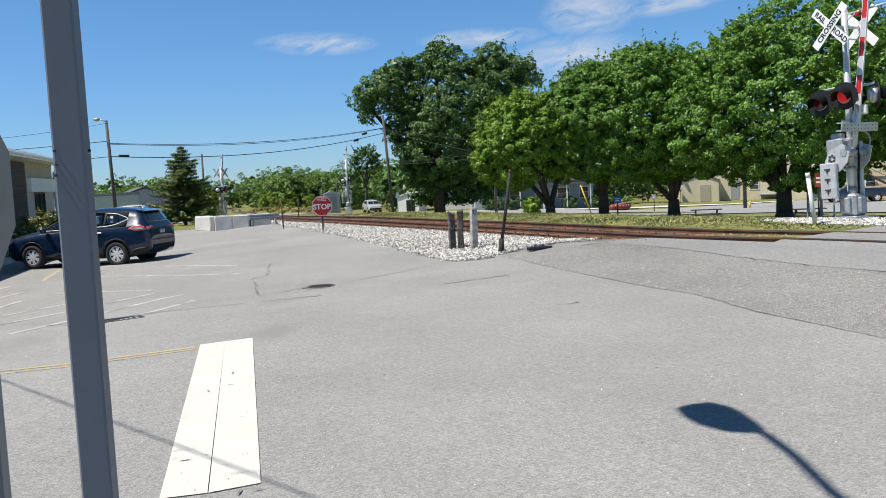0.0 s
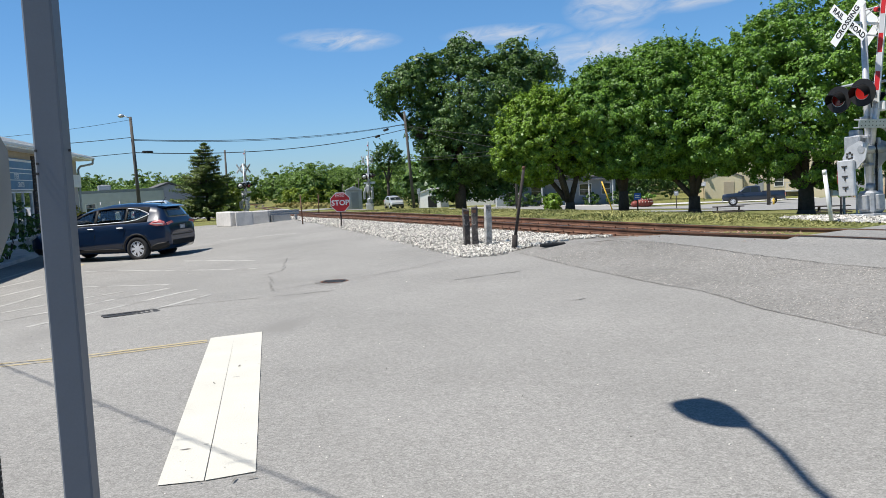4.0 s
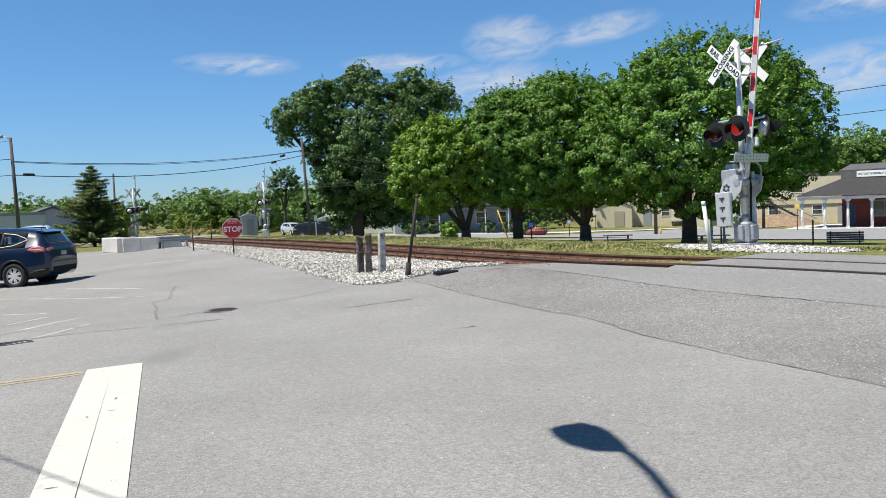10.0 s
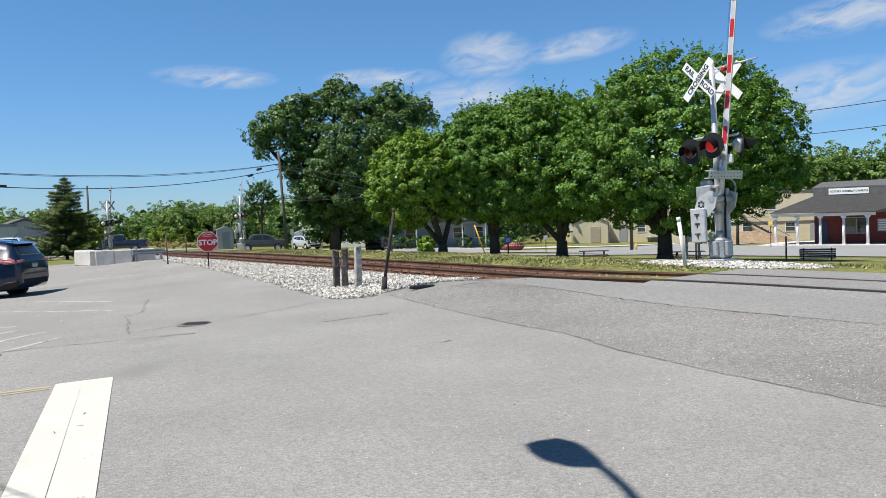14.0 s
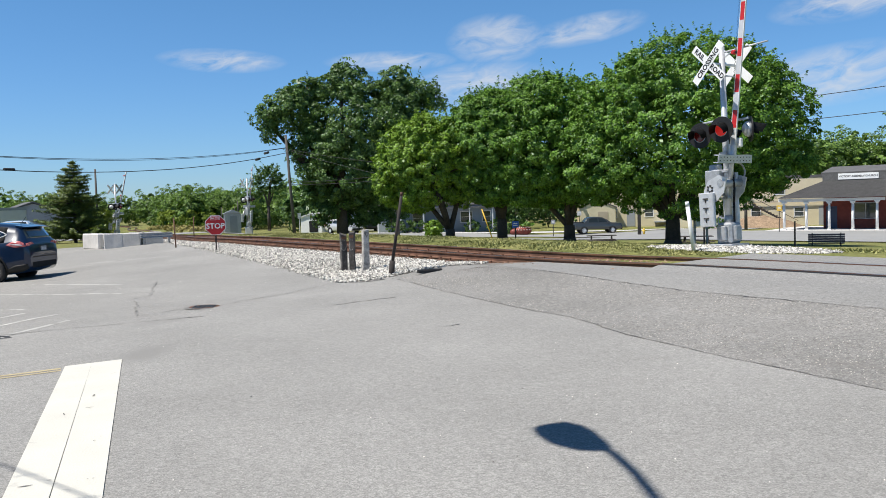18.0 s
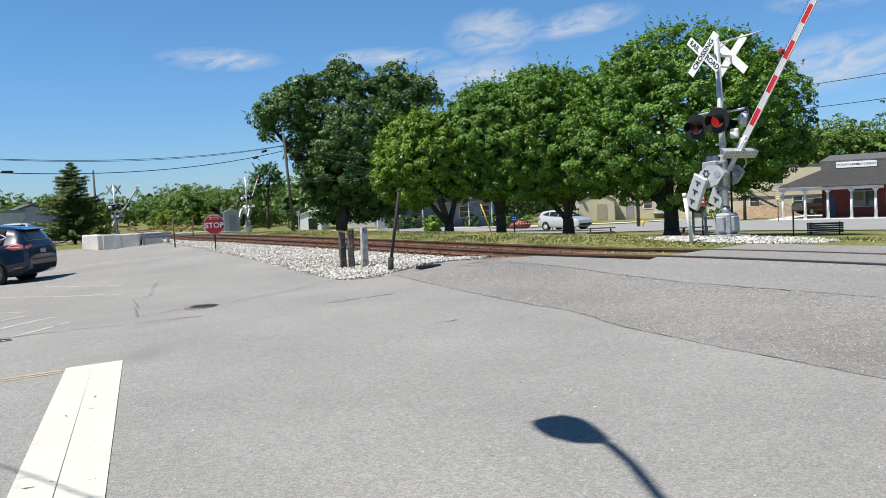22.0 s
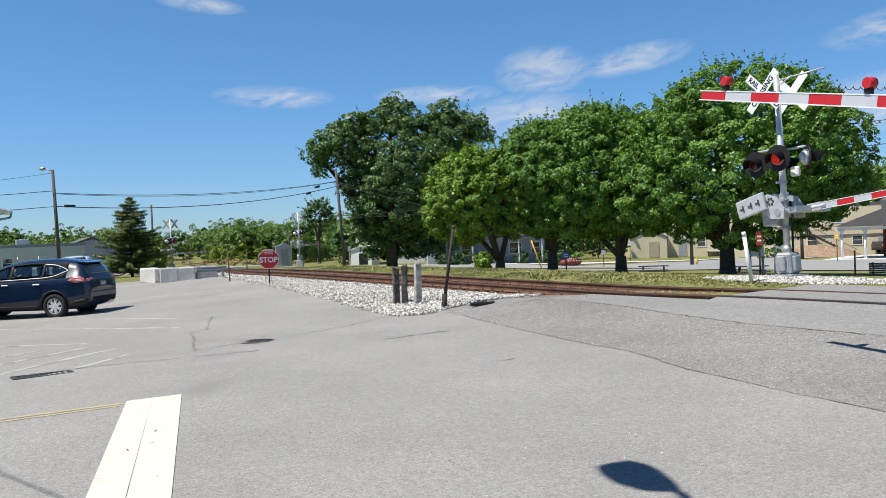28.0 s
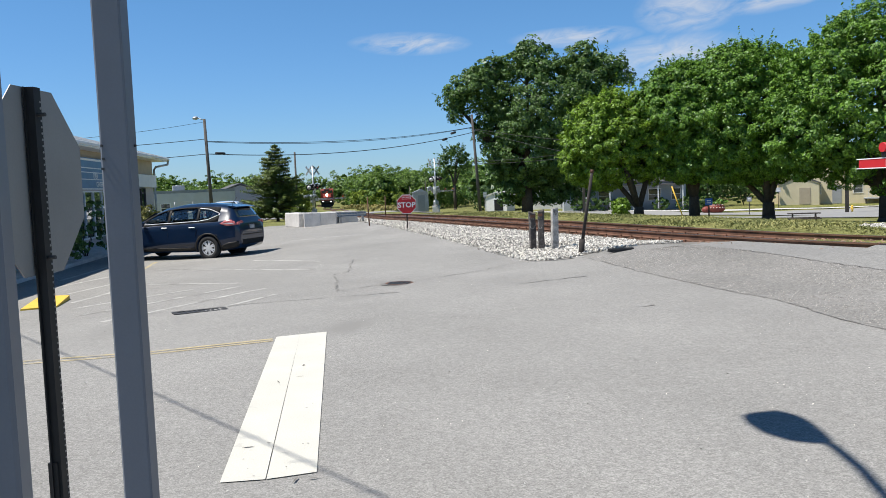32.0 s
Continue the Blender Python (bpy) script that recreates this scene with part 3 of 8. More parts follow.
def make_track():
    track = empty("railway_track", Matrix.Identity(4), "rusty single railway track on tarred ties", "railway", kind="structure")
    p, d, run = along(LINE)
    prof = [(-0.07, -0.15), (0.07, -0.15), (0.07, -0.135), (0.012, -0.115), (0.012, -0.04), (0.036, -0.03), (0.036, 0.0), (-0.036, 0.0), (-0.036, -0.03), (-0.012, -0.04), (-0.012, -0.115), (-0.07, -0.135)]
    z = [rail_head(*q) for q in p]
    for side in (-0.7525, 0.7525):
        bm, rings = nb(), []
        for q, e, h in zip(p, d, z):
            o = Vector((q[0] + e[1] * side, q[1] - e[0] * side, h))
            rings.append([bm.verts.new((o.x + e[1] * u, o.y - e[0] * u, o.z + v)) for u, v in prof])
        for a, b in zip(rings, rings[1:]):
            for i in range(12):
                f = bm.faces.new((a[i], a[(i + 1) % 12], b[(i + 1) % 12], b[i]))
                f.material_index = 1 if i == 6 else 0
        bmesh.ops.recalc_face_normals(bm, faces=bm.faces[:])
        part("rail", bm, ["rust", "railtop"], track, "rusty steel rail with a worn bright head")
    tie = nb()
    box(tie, 0, 0, 0, 2.6, 0.23, 0.18, bev=0.015)
    for sx in (-0.7525, 0.7525):
        box(tie, sx, 0, 0.096, 0.36, 0.19, 0.016, mi=1)
        for o in (-0.11, 0.11):
            box(tie, sx + o, 0.05, 0.125, 0.035, 0.05, 0.05, mi=1)
    tie_mesh = mesh_of(tie, ["tie", "rust"], "tie")
    s = 24.4
    k = 0
    while s < 130:
        x, y, a, b = track_at(s)
        jog = 0.05 * math.sin(k * 2.3)
        share("tie", tie_mesh, track, pose(x + b * jog, y - a * jog, rail_head(x, y) - 0.26, 0, 0, math.degrees(math.atan2(b, a)) - 90 + 2 * math.sin(k * 1.7)))
        s += 0.54
        k += 1
    # crossing panels between and beside the rails
    for name, lo, hi in (("gauge_panel", -0.66, 0.66), ("field_panel", 0.83, 2.3)):
        bm, rows = nb(), []
        for s in np.arange(2.0, 24.0, 0.7):
            x, y, a, b = track_at(s)
            rows.append([bm.verts.new((x + b * o, y - a * o, rail_head(x, y) - 0.012)) for o in (lo, (lo + hi) / 2, hi)])
        for a, b in zip(rows, rows[1:]):
            for j in range(2):
                bm.faces.new((a[j], a[j + 1], b[j + 1], b[j]))
        bmesh.ops.recalc_face_normals(bm, faces=bm.faces[:])
        part(name, bm, "approach", track, "asphalt crossing panel")
    for name, prof, mat in (("ramp_panel", ((-1.75, -0.08), (-1.35, -0.06), (-1.02, -0.014), (-0.97, -0.012)), "approach"), ("rubber_flangeway", ((-0.97, -0.01), (-0.80, -0.008), (-0.80, -0.1)), "rubber")):
        bm, rows = nb(), []
        for s in np.arange(2.0, 24.0, 0.7):
            x, y, a, b = track_at(s)
            rows.append([bm.verts.new((x + b * o, y - a * o, rail_head(x, y) + u)) for o, u in prof])
        for a, b in zip(rows, rows[1:]):
            for j in range(len(prof) - 1):
                bm.faces.new((a[j], a[j + 1], b[j + 1], b[j]))
        part(name, bm, mat, track, "black rubber seal along the near rail" if mat == "rubber" else "asphalt ramp up to the near rail")


make_track()


def stones(name, outline_fn, count, size, mat, seed, label):
    """Loose broken stones, each a squashed irregular lump, in one mesh."""
    rng = np.random.default_rng(seed)
    # an angular lump of six corners
    base = np.array([(1, 0, 0), (-1, 0, 0), (0, 1, 0), (0, -1, 0), (0, 0, 1), (0, 0, -1)]) * 1.15
    tri = np.array([(0, 2, 4), (2, 1, 4), (1, 3, 4), (3, 0, 4), (2, 0, 5), (1, 2, 5), (3, 1, 5), (0, 3, 5)])
    xy = outline_fn(rng, count)
    n = len(xy)
    z = height(xy[:, 0], xy[:, 1])
    r = size * rng.uniform(0.5, 1.55, n)
    v = (base[None] * rng.uniform(0.6, 1.2, (n, 6, 3)) + rng.normal(0, 0.14, (n, 6, 3))) * (r[:, None, None] * rng.uniform(0.55, 1.0, (n, 1, 3)))
    th = rng.uniform(0, 6.28, n)
    c, s = np.cos(th)[:, None], np.sin(th)[:, None]
    vx, vy = v[:, :, 0] * c - v[:, :, 1] * s, v[:, :, 0] * s + v[:, :, 1] * c
    tl = rng.uniform(-0.8, 0.8, n)[:, None]
    vz = v[:, :, 2] * np.cos(tl) + vx * np.sin(tl)
    vx = vx * np.cos(tl) - v[:, :, 2] * np.sin(tl)
    pts = np.stack([vx + xy[:, 0:1], vy + xy[:, 1:2], vz + (z + xy[:, 2] + r * 0.25)[:, None]], -1).reshape(-1, 3)
    faces = (tri[None] + (np.arange(n) * 6)[:, None, None]).reshape(-1, 3)
    me = bpy.data.meshes.new(name)
    me.from_pydata(pts.tolist(), [], faces.tolist())
    me.materials.append(M[mat])
    return tagged(new(name, me), label, "gravel", kind="stuff")


BALLAST = [(-0.1, 17.35), (-0.6, 18.7), (-1.4, 21.2), (-3.45, 26.8), (-5.6, 32.4), (-7.2, 36.6), (-8.6, 41.5)]


def ballast_edge(y):
    return np.interp(y, [q[1] for q in BALLAST], [q[0] for q in BALLAST])


def near_ballast(rng, n):
    y = 17.2 + 29 * rng.random(n * 3) ** 1.5
    x = rng.uniform(-11, 6, n * 3)
    s = beyond(x, y)
    left = np.where(y < 41, ballast_edge(y), -9.0) + rng.normal(0, 0.08, n * 3)
    tip = y > 17.3 + np.clip(x - 0.6, 0, 9) * 0.36 + rng.normal(0, 0.05, n * 3)
    ok = (x > left) & (s < -1.35) & tip
    xy = np.stack([x, y, np.zeros_like(x)], 1)[ok][:n]
    xy[:, 2] = rng.uniform(0.005, 0.05, len(xy))
    return xy


# coloured darker than its stones, as the shade between them
ballast = drape("ballast_bed", [(-0.2, 17.3), (0.35, 17.1), (0.9, 17.15), (2.6, 17.0), (4.2, 16.9), (0.9, 23.4), (-1.5, 28.4), (-4.6, 34.7), (-8.3, 43.0), (-13.8, 64.0), (-15.6, 64.0), (-10.5, 46.0), (-8.6, 41.5), (-7.2, 36.6), (-5.6, 32.4), (-3.45, 26.8), (-1.4, 21.2)],
                "ballast", 0.012, 0.75, "limestone ballast bed beside the track, darkened as shade between stones", "gravel")
stones("ballast_stones", near_ballast, 120000, 0.027, "stone", 3, "white limestone ballast stones")


def between_rails(rng, n):
    s = rng.uniform(24.4, 75, n)
    o = rng.uniform(-1.5, 1.7, n)
    q = np.array([track_at(v) for v in s])
    return np.stack([q[:, 0] + q[:, 3] * o, q[:, 1] - q[:, 2] * o, np.full(n, -0.02)], 1)


M["brownstone"] = material("rust_stained_ballast", (0.27, 0.17, 0.115), 0.95, vary=0.2, scale=8, island=0.4)
stones("track_ballast_stones", between_rails, 12000, 0.032, "brownstone", 5, "rust-stained ballast stones between the ties")
# ---- trees ----
def leaf_mesh(name, pos, out, size, mat, rng, aspect=0.62, loose=0.42, up=0.35):
    """One mesh of many separate leaf blades at pos, turned loosely towards out."""
    n = len(pos)
    nrm = out + rng.normal(0, loose, (n, 3)) + np.array([0, 0, up])
    nrm /= np.linalg.norm(nrm, axis=1)[:, None]
    t = np.cross(nrm, rng.normal(0, 1, (n, 3)))
    t /= np.linalg.norm(t, axis=1)[:, None]
    b = np.cross(nrm, t)
    s = (size * rng.uniform(0.6, 1.35, n))[:, None]
    droop = nrm * s * 0.22
    v = np.stack([pos - t * s, pos + b * s * aspect - droop * 0.2, pos + t * s - droop, pos - b * s * aspect - droop * 0.2], 1).reshape(-1, 3)
    me = bpy.data.meshes.new(name)
    me.vertices.add(4 * n)
    me.vertices.foreach_set("co", v.ravel())
    me.loops.add(4 * n)
    me.loops.foreach_set("vertex_index", np.arange(4 * n, dtype=np.int32))
    me.polygons.add(n)
    me.polygons.foreach_set("loop_start", np.arange(0, 4 * n, 4, dtype=np.int32))
    me.update(calc_edges=True)
    me.materials.append(M[mat] if isinstance(mat, str) else mat)
    return me


def crown_points(lobes, n, rng, clump=0.45, per=36, hollow=0.72, twigs=0):
    """Leaf places on the outer shells of many small tufts that cover several ellipsoids; leafy shoots reach past the outline."""
    mid, half = np.array([l[:3] for l in lobes]), np.array([l[3:] for l in lobes])
    vol = np.array([(a * b + b * c + a * c) for a, b, c in half])
    pos, out = [], []
    for i, share_n in enumerate(np.maximum(1, (n / per * vol / vol.sum()).astype(int))):
        u = rng.normal(0, 1, (share_n, 3))
        u /= np.linalg.norm(u, axis=1)[:, None]
        r = 1.0 - (1.0 - hollow) * rng.random(share_n) ** 1.7
        ctr = u * r[:, None] * half[i] + mid[i]
        # tufts buried deep in a neighbouring lobe are left out
        deep = np.min(np.where(np.arange(len(lobes)) == i, 9.0, np.linalg.norm((ctr[:, None] - mid) / half, axis=2)), axis=1)
        ctr, u = ctr[deep > 0.66], u[deep > 0.66]
        k = len(ctr)
        v = rng.normal(0, 1, (k, per, 3)) + 0.85 * u[:, None] + np.array([0, 0, 0.35])
        v /= np.linalg.norm(v, axis=2)[:, :, None]
        size = rng.uniform(0.55, 1.45, (k, 1, 1)) * clump * np.array([1, 1, 0.72])
        pos.append((ctr[:, None] + v * size * rng.uniform(0.72, 1.1, (k, per, 1))).reshape(-1, 3))
        out.append((v * 0.75 + u[:, None] * 0.3 + rng.normal(0, 0.15, (k, 1, 3))).reshape(-1, 3))
        k = int(twigs * vol[i] / vol.sum())
        if k:
            u = rng.normal(0, 1, (k, 3))
            u[:, 2] = np.abs(u[:, 2]) * 1.1
            u /= np.linalg.norm(u, axis=1)[:, None]
            base = u * half[i] * 0.98 + mid[i]
            way = u + rng.normal(0, 0.35, (k, 3)) + np.array([0, 0, 0.25])
            ln = rng.uniform(0.4, 1.0, (k, 1, 1)) * clump * 1.9
            f = rng.random((k, 26, 1))
            q = base[:, None] + way[:, None] * ln * f + np.clip(rng.normal(0, 1, (k, 26, 3)), -1.5, 1.5) * clump * 0.3 * (1.15 - f)
            pos.append(q.reshape(-1, 3))
            out.append(np.repeat(u * 0.4 + np.array([0, 0, 0.5]), 26, 0))
    return np.concatenate(pos), np.concatenate(out)


def tree(name, x, y, trunk_r, lobes, leaves, leaf, mat, seed, label, limbs=5, fork=1.3, clump=0.34, lean=(0, 0), hollow=0.72, group="", twigs=150, per=120, category="tree"):
    rng = np.random.default_rng(seed)
    t = empty(name, pose(x, y, gz(x, y) - 0.03), label, category, group)
    bm = nb()
    top = max(l[2] + 0.4 * l[5] for l in lobes)
    f = Vector((lean[0] * fork, lean[1] * fork, fork))
    cyl(bm, (0, 0, -0.1), (lean[0] * 0.15, lean[1] * 0.15, 0.25), trunk_r * 1.45, trunk_r * 1.08, seg=10)
    cyl(bm, (lean[0] * 0.15, lean[1] * 0.15, 0.25), f, trunk_r * 1.08, trunk_r * 0.95, seg=10)
    for i in range(limbs):
        lobe = lobes[i % len(lobes)]
        a = rng.uniform(0, 6.28)
        e = Vector((lobe[0] + 0.45 * lobe[3] * math.cos(a), lobe[1] + 0.45 * lobe[4] * math.sin(a), min(top, lobe[2] + rng.uniform(-0.1, 0.5) * lobe[5])))
        mid = f.lerp(e, 0.45) + Vector((rng.normal(0, 0.25), rng.normal(0, 0.25), 0.25))
        r = trunk_r * rng.uniform(0.45, 0.7)
        cyl(bm, f - Vector((0, 0, 0.1)), mid, r, r * 0.7, seg=7)
        cyl(bm, mid, e, r * 0.7, r * 0.2, seg=6)
        for _ in range(3):
            w = mid.lerp(e, rng.uniform(0.1, 0.8))
            cyl(bm, w, w + Vector((rng.normal(0, 0.9), rng.normal(0, 0.9), rng.uniform(0.2, 1.1))), r * 0.3, r * 0.08, seg=5)
    part("trunk", bm, "bark", t, "dark bark trunk with forking limbs")
    pos, out = crown_points(lobes, leaves, rng, clump, per, hollow, twigs)
    # sparse larger blades deep inside close the crown
    q, o = crown_points([(a, b, c, d * 0.66, e * 0.66, f_ * 0.66) for a, b, c, d, e, f_ in lobes], leaves // 8, rng, clump * 1.5, 24, 0.35)
    core = new("inner_foliage", leaf_mesh("inner_foliage", q, o, leaf * 1.7, mat, rng))
    core.parent = t
    crown = new("crown", leaf_mesh("crown", pos, out, leaf, mat, rng))
    crown.parent = t
    return t


ROW = "row of trees in the park"
tree("shade_tree", 15.7, 40.1, 0.34, [(0.4, -0.2, 5.1, 5.5, 5.3, 3.9), (0.9, -0.4, 7.5, 3.9, 3.6, 2.4), (-2.9, 0.6, 4.3, 2.7, 2.6, 2.3), (3.8, -1.0, 5.5, 2.7, 2.6, 2.9), (4.0, -1.0, 3.6, 2.3, 2.3, 1.4), (-1.9, 0.6, 6.8, 2.5, 2.4, 2.0), (2.9, -0.8, 7.6, 2.1, 2.0, 1.6), (-2.4, 0.4, 3.3, 2.1, 1.9, 1.2)], 210000, 0.064, "leaf", 11,
     "broad dense green shade tree with a low dark trunk", 8, 1.35, clump=0.3, group=ROW, twigs=900, per=120)
tree("shade_tree", 11.5, 43.6, 0.28, [(-1.0, 0.2, 5.2, 3.0, 2.9, 3.3), (-1.1, 0.2, 7.0, 2.3, 2.2, 1.7), (0.6, -0.2, 3.5, 2.3, 2.2, 1.6), (-2.3, 0.5, 3.5, 1.8, 1.7, 1.6)], 120000, 0.062, "leaf", 12, "dense green shade tree with forked dark trunk", 7, 0.9, clump=0.29, group=ROW, twigs=450, per=110)
tree("shade_tree", 8.25, 45.2, 0.26, [(-0.5, 0, 5.0, 2.5, 2.4, 3.0), (-0.3, 0, 6.6, 1.9, 1.8, 1.3), (0.1, -0.1, 3.2, 1.9, 1.8, 1.3)], 95000, 0.064, "leaf", 13, "dense green shade tree in a park row", 6, 1.2, clump=0.28, group=ROW, twigs=340, per=110)
tree("shade_tree", 5.5, 45.6, 0.25, [(-1.3, 0.1, 4.0, 2.5, 2.4, 2.4), (-1.1, 0.1, 5.4, 1.8, 1.7, 1.2), (0.5, -0.1, 4.0, 1.9, 1.8, 2.2), (-2.5, 0.2, 3.1, 1.4, 1.3, 1.3)], 95000, 0.064, "leaf2", 14, "bright green shade tree with forked dark trunk", 7, 0.6, clump=0.28, group=ROW, twigs=320, per=110)
tree("maple_tree", -0.44, 85.0, 0.55, [(2.1, -0.1, 9.8, 5.6, 5.6, 5.2), (1.7, -0.1, 6.3, 4.8, 4.8, 3.4), (-4.6, -0.2, 12.3, 2.7, 2.7, 2.2), (-7.0, -0.4, 11.5, 1.3, 1.2, 0.8), (-6.3, -0.3, 10.2, 0.7, 0.7, 0.6), (-3.2, -0.1, 14.3, 1.6, 1.6, 1.3), (-1.3, -0.1, 14.6, 1.5, 1.5, 1.3), (1.2, -0.1, 14.9, 2.0, 1.9, 1.8), (0.6, -0.1, 16.3, 0.8, 0.8, 0.8), (5.4, -0.2, 14.4, 1.9, 1.9, 1.6), (6.0, -0.2, 15.8, 0.8, 0.8, 0.7), (8.3, -0.5, 14.3, 1.5, 1.5, 1.2), (9.3, -0.5, 12.9, 1.1, 1.1, 0.9), (-1.6, -0.1, 8.3, 3.2, 3.1, 3.0), (6.1, -0.2, 9.8, 3.2, 3.1, 3.1), (6.2, -0.2, 12.6, 2.2, 2.1, 1.8), (-2.4, -0.2, 6.1, 1.5, 1.5, 1.5), (-2.0, -0.2, 4.0, 1.4, 1.4, 1.4), (-1.7, -0.3, 2.3, 1.1, 1.1, 1.0), (3.2, 0.8, 2.6, 1.8, 1.7, 1.5), (5.2, 0.6, 3.0, 1.5, 1.5, 1.5), (1.4, 1.6, 2.3, 1.5, 1.4, 1.3)], 146000, 0.115, "leafdark", 15,
     "tall dark green maple tree with an uneven crown", 8, 3.2, clump=0.55, hollow=0.66, twigs=120, per=90)
# ---- paint, seams and ironwork on the lot ----
def flat_poly(bm, pts, lift):
    vs = [bm.verts.new((x, y, gz(x, y) + lift)) for x, y in pts]
    f = bm.faces.new(vs)
    f.normal_update()
    if f.normal.z < 0:
        f.normal_flip()


M["fray"] = material("ravelled_asphalt_edge", (0.175, 0.163, 0.146), 0.95, vary=0.3, scale=9, grain=30, grain_amt=0.3)
lerp = lambda p, q, t: (p[0] + (q[0] - p[0]) * t, p[1] + (q[1] - p[1]) * t)
bm = nb()
for a, b in (((-3.05, 9.63), (-2.80, 9.74)), ((-2.7995, 9.7402), (-2.51, 9.86))):
    c, d = ((-1.655, 4.78), (-1.91, 4.73)) if a[0] < -3 else ((-1.38, 4.9), (-1.649, 4.782))
    n = 10
    for i in range(n):
        u, v = i / n, (i + 1) / n
        flat_poly(bm, [lerp(a, d, u), lerp(b, c, u), lerp(b, c, v), lerp(a, d, v)], 0.027)
thing("stop_bar", bm, "roadwhite", None, "wide white stop bar painted on the asphalt", "road marking", kind="structure")
# chips and scuffs in the paint
rng_c = np.random.default_rng(64)
bm = nb()
for x, y, l, a in [(-2.32, 7.27, 0.102, -62), (-1.83, 6.37, 0.022, 15), (-2.18, 7.47, 0.075, 16), (-1.96, 5.39, 0.09, 19), (-1.37, 4.79, 0.076, 15), (-1.74, 4.83, 0.016, 19), (-1.66, 4.75, 0.025, 18), (-1.82, 4.96, 0.008, 19), (-1.91, 5.14, 0.011, 20), (-1.61, 5.45, 0.014, 16), (-1.58, 5.46, 0.019, 15), (-1.85, 5.48, 0.036, 18), (-1.59, 4.99, 0.014, 17), (-1.47, 4.76, 0.106, 87), (-1.81, 6.48, 0.011, 15), (-2.28, 7.96, 0.101, 96)]:
    u, v = (math.cos(radians(a)) * l / 2, math.sin(radians(a)) * l / 2), 0.006 + 0.05 * l
    flat_poly(bm, [(x + u[0] * c - math.sin(radians(a)) * v * w * rng_c.uniform(0.4, 1), y + u[1] * c + math.cos(radians(a)) * v * w * rng_c.uniform(0.4, 1)) for c, w in ((-1, 0.2), (-0.4, -1), (0.5, -0.8), (1, 0.1), (0.3, 0.9), (-0.5, 0.7))], 0.031)
thing("paint_chips", bm, "fray", None, "dark chips and scuffs in the white stop bar", "road marking", kind="structure")

lines = [("fadedline", 0.1, [(-10.22, 22.07), (-8.01, 20.67), (-4.64, 18.38)]), ("fadedline", 0.09, [(-8.1, 23.19), (-5.21, 20.51)]), ("fadedline", 0.1, [(-8.27, 17.63), (-5.96, 16.63)]),
         ("fadedline", 0.1, [(-11.65, 20.03), (-12.28, 23.79)]), ("fadedline", 0.1, [(-10.82, 18.32), (-10.6, 20.49)]), ("fadedline", 0.1, [(-9.6, 16.5), (-9.4, 18.7)]), ("fadedline", 0.1, [(-8.37, 14.65), (-8.5, 16.6)]),
         ("fadedline", 0.1, [(-7.75, 13.6), (-7.1, 15.08), (-6.62, 15.95)]), ("fadedline", 0.1, [(-7.08, 12.51), (-6.49, 13.77), (-5.71, 15.92)]), ("fadedline", 0.1, [(-6.2, 11.6), (-5.87, 12.51), (-5.17, 14.84), (-4.94, 15.23)]),
         ("fadedline", 0.1, [(-4.82, 12.63), (-4.41, 14.14)]), ("yellowline", 0.11, [(-10.2, 21.2), (-10.54, 22.15), (-11.35, 24.81)]), ("fadedline", 0.09, [(-8.6, 29.5), (-5.6, 29.2)]),
         ("yellowline", 0.08, [(-9.3, 7.5), (-5.55, 8.64), (-4.24, 8.97), (-3.06, 9.52)]), ("yellowline", 0.06, [(-9.2, 7.33), (-5.45, 8.47), (-4.18, 8.83), (-3.02, 9.4)])]
for mat, w, pts in lines:
    ribbon("painted_line", pts, w * 1.05, mat, 0.0235, "worn parking line, partly rubbed away", "road marking", step=0.7)


def crack(pts, w, seed, mat="crack"):
    """A wandering dark crack of uneven width."""
    rng = np.random.default_rng(seed)
    fine = []
    for (ax, ay), (bx, by) in zip(pts, pts[1:]):
        n = max(2, int(math.hypot(bx - ax, by - ay) / 0.15))
        fine += [(ax + (bx - ax) * i / n + rng.normal(0, 0.018), ay + (by - ay) * i / n + rng.normal(0, 0.018)) for i in range(n)]
    fine.append(pts[-1])
    bm, prev = nb(), None
    for i, (x, y) in enumerate(fine):
        x2, y2 = fine[min(i + 1, len(fine) - 1)]
        x1, y1 = fine[max(i - 1, 0)]
        l = math.hypot(x2 - x1, y2 - y1) or 1
        h, z = w * rng.uniform(0.25, 1.0) / 2, gz(x, y) + 0.027
        row = [bm.verts.new((x - (y2 - y1) / l * o, y + (x2 - x1) / l * o, z)) for o in (-h, h)]
        if prev:
            bm.faces.new((prev[0], prev[1], row[1], row[0]))
        prev = row
    bm.normal_update()
    for f in bm.faces:
        if f.normal.z < 0:
            f.normal_flip()
    thing("pavement_crack", bm, mat, None, "dark crack running across the asphalt", "crack", kind="structure")


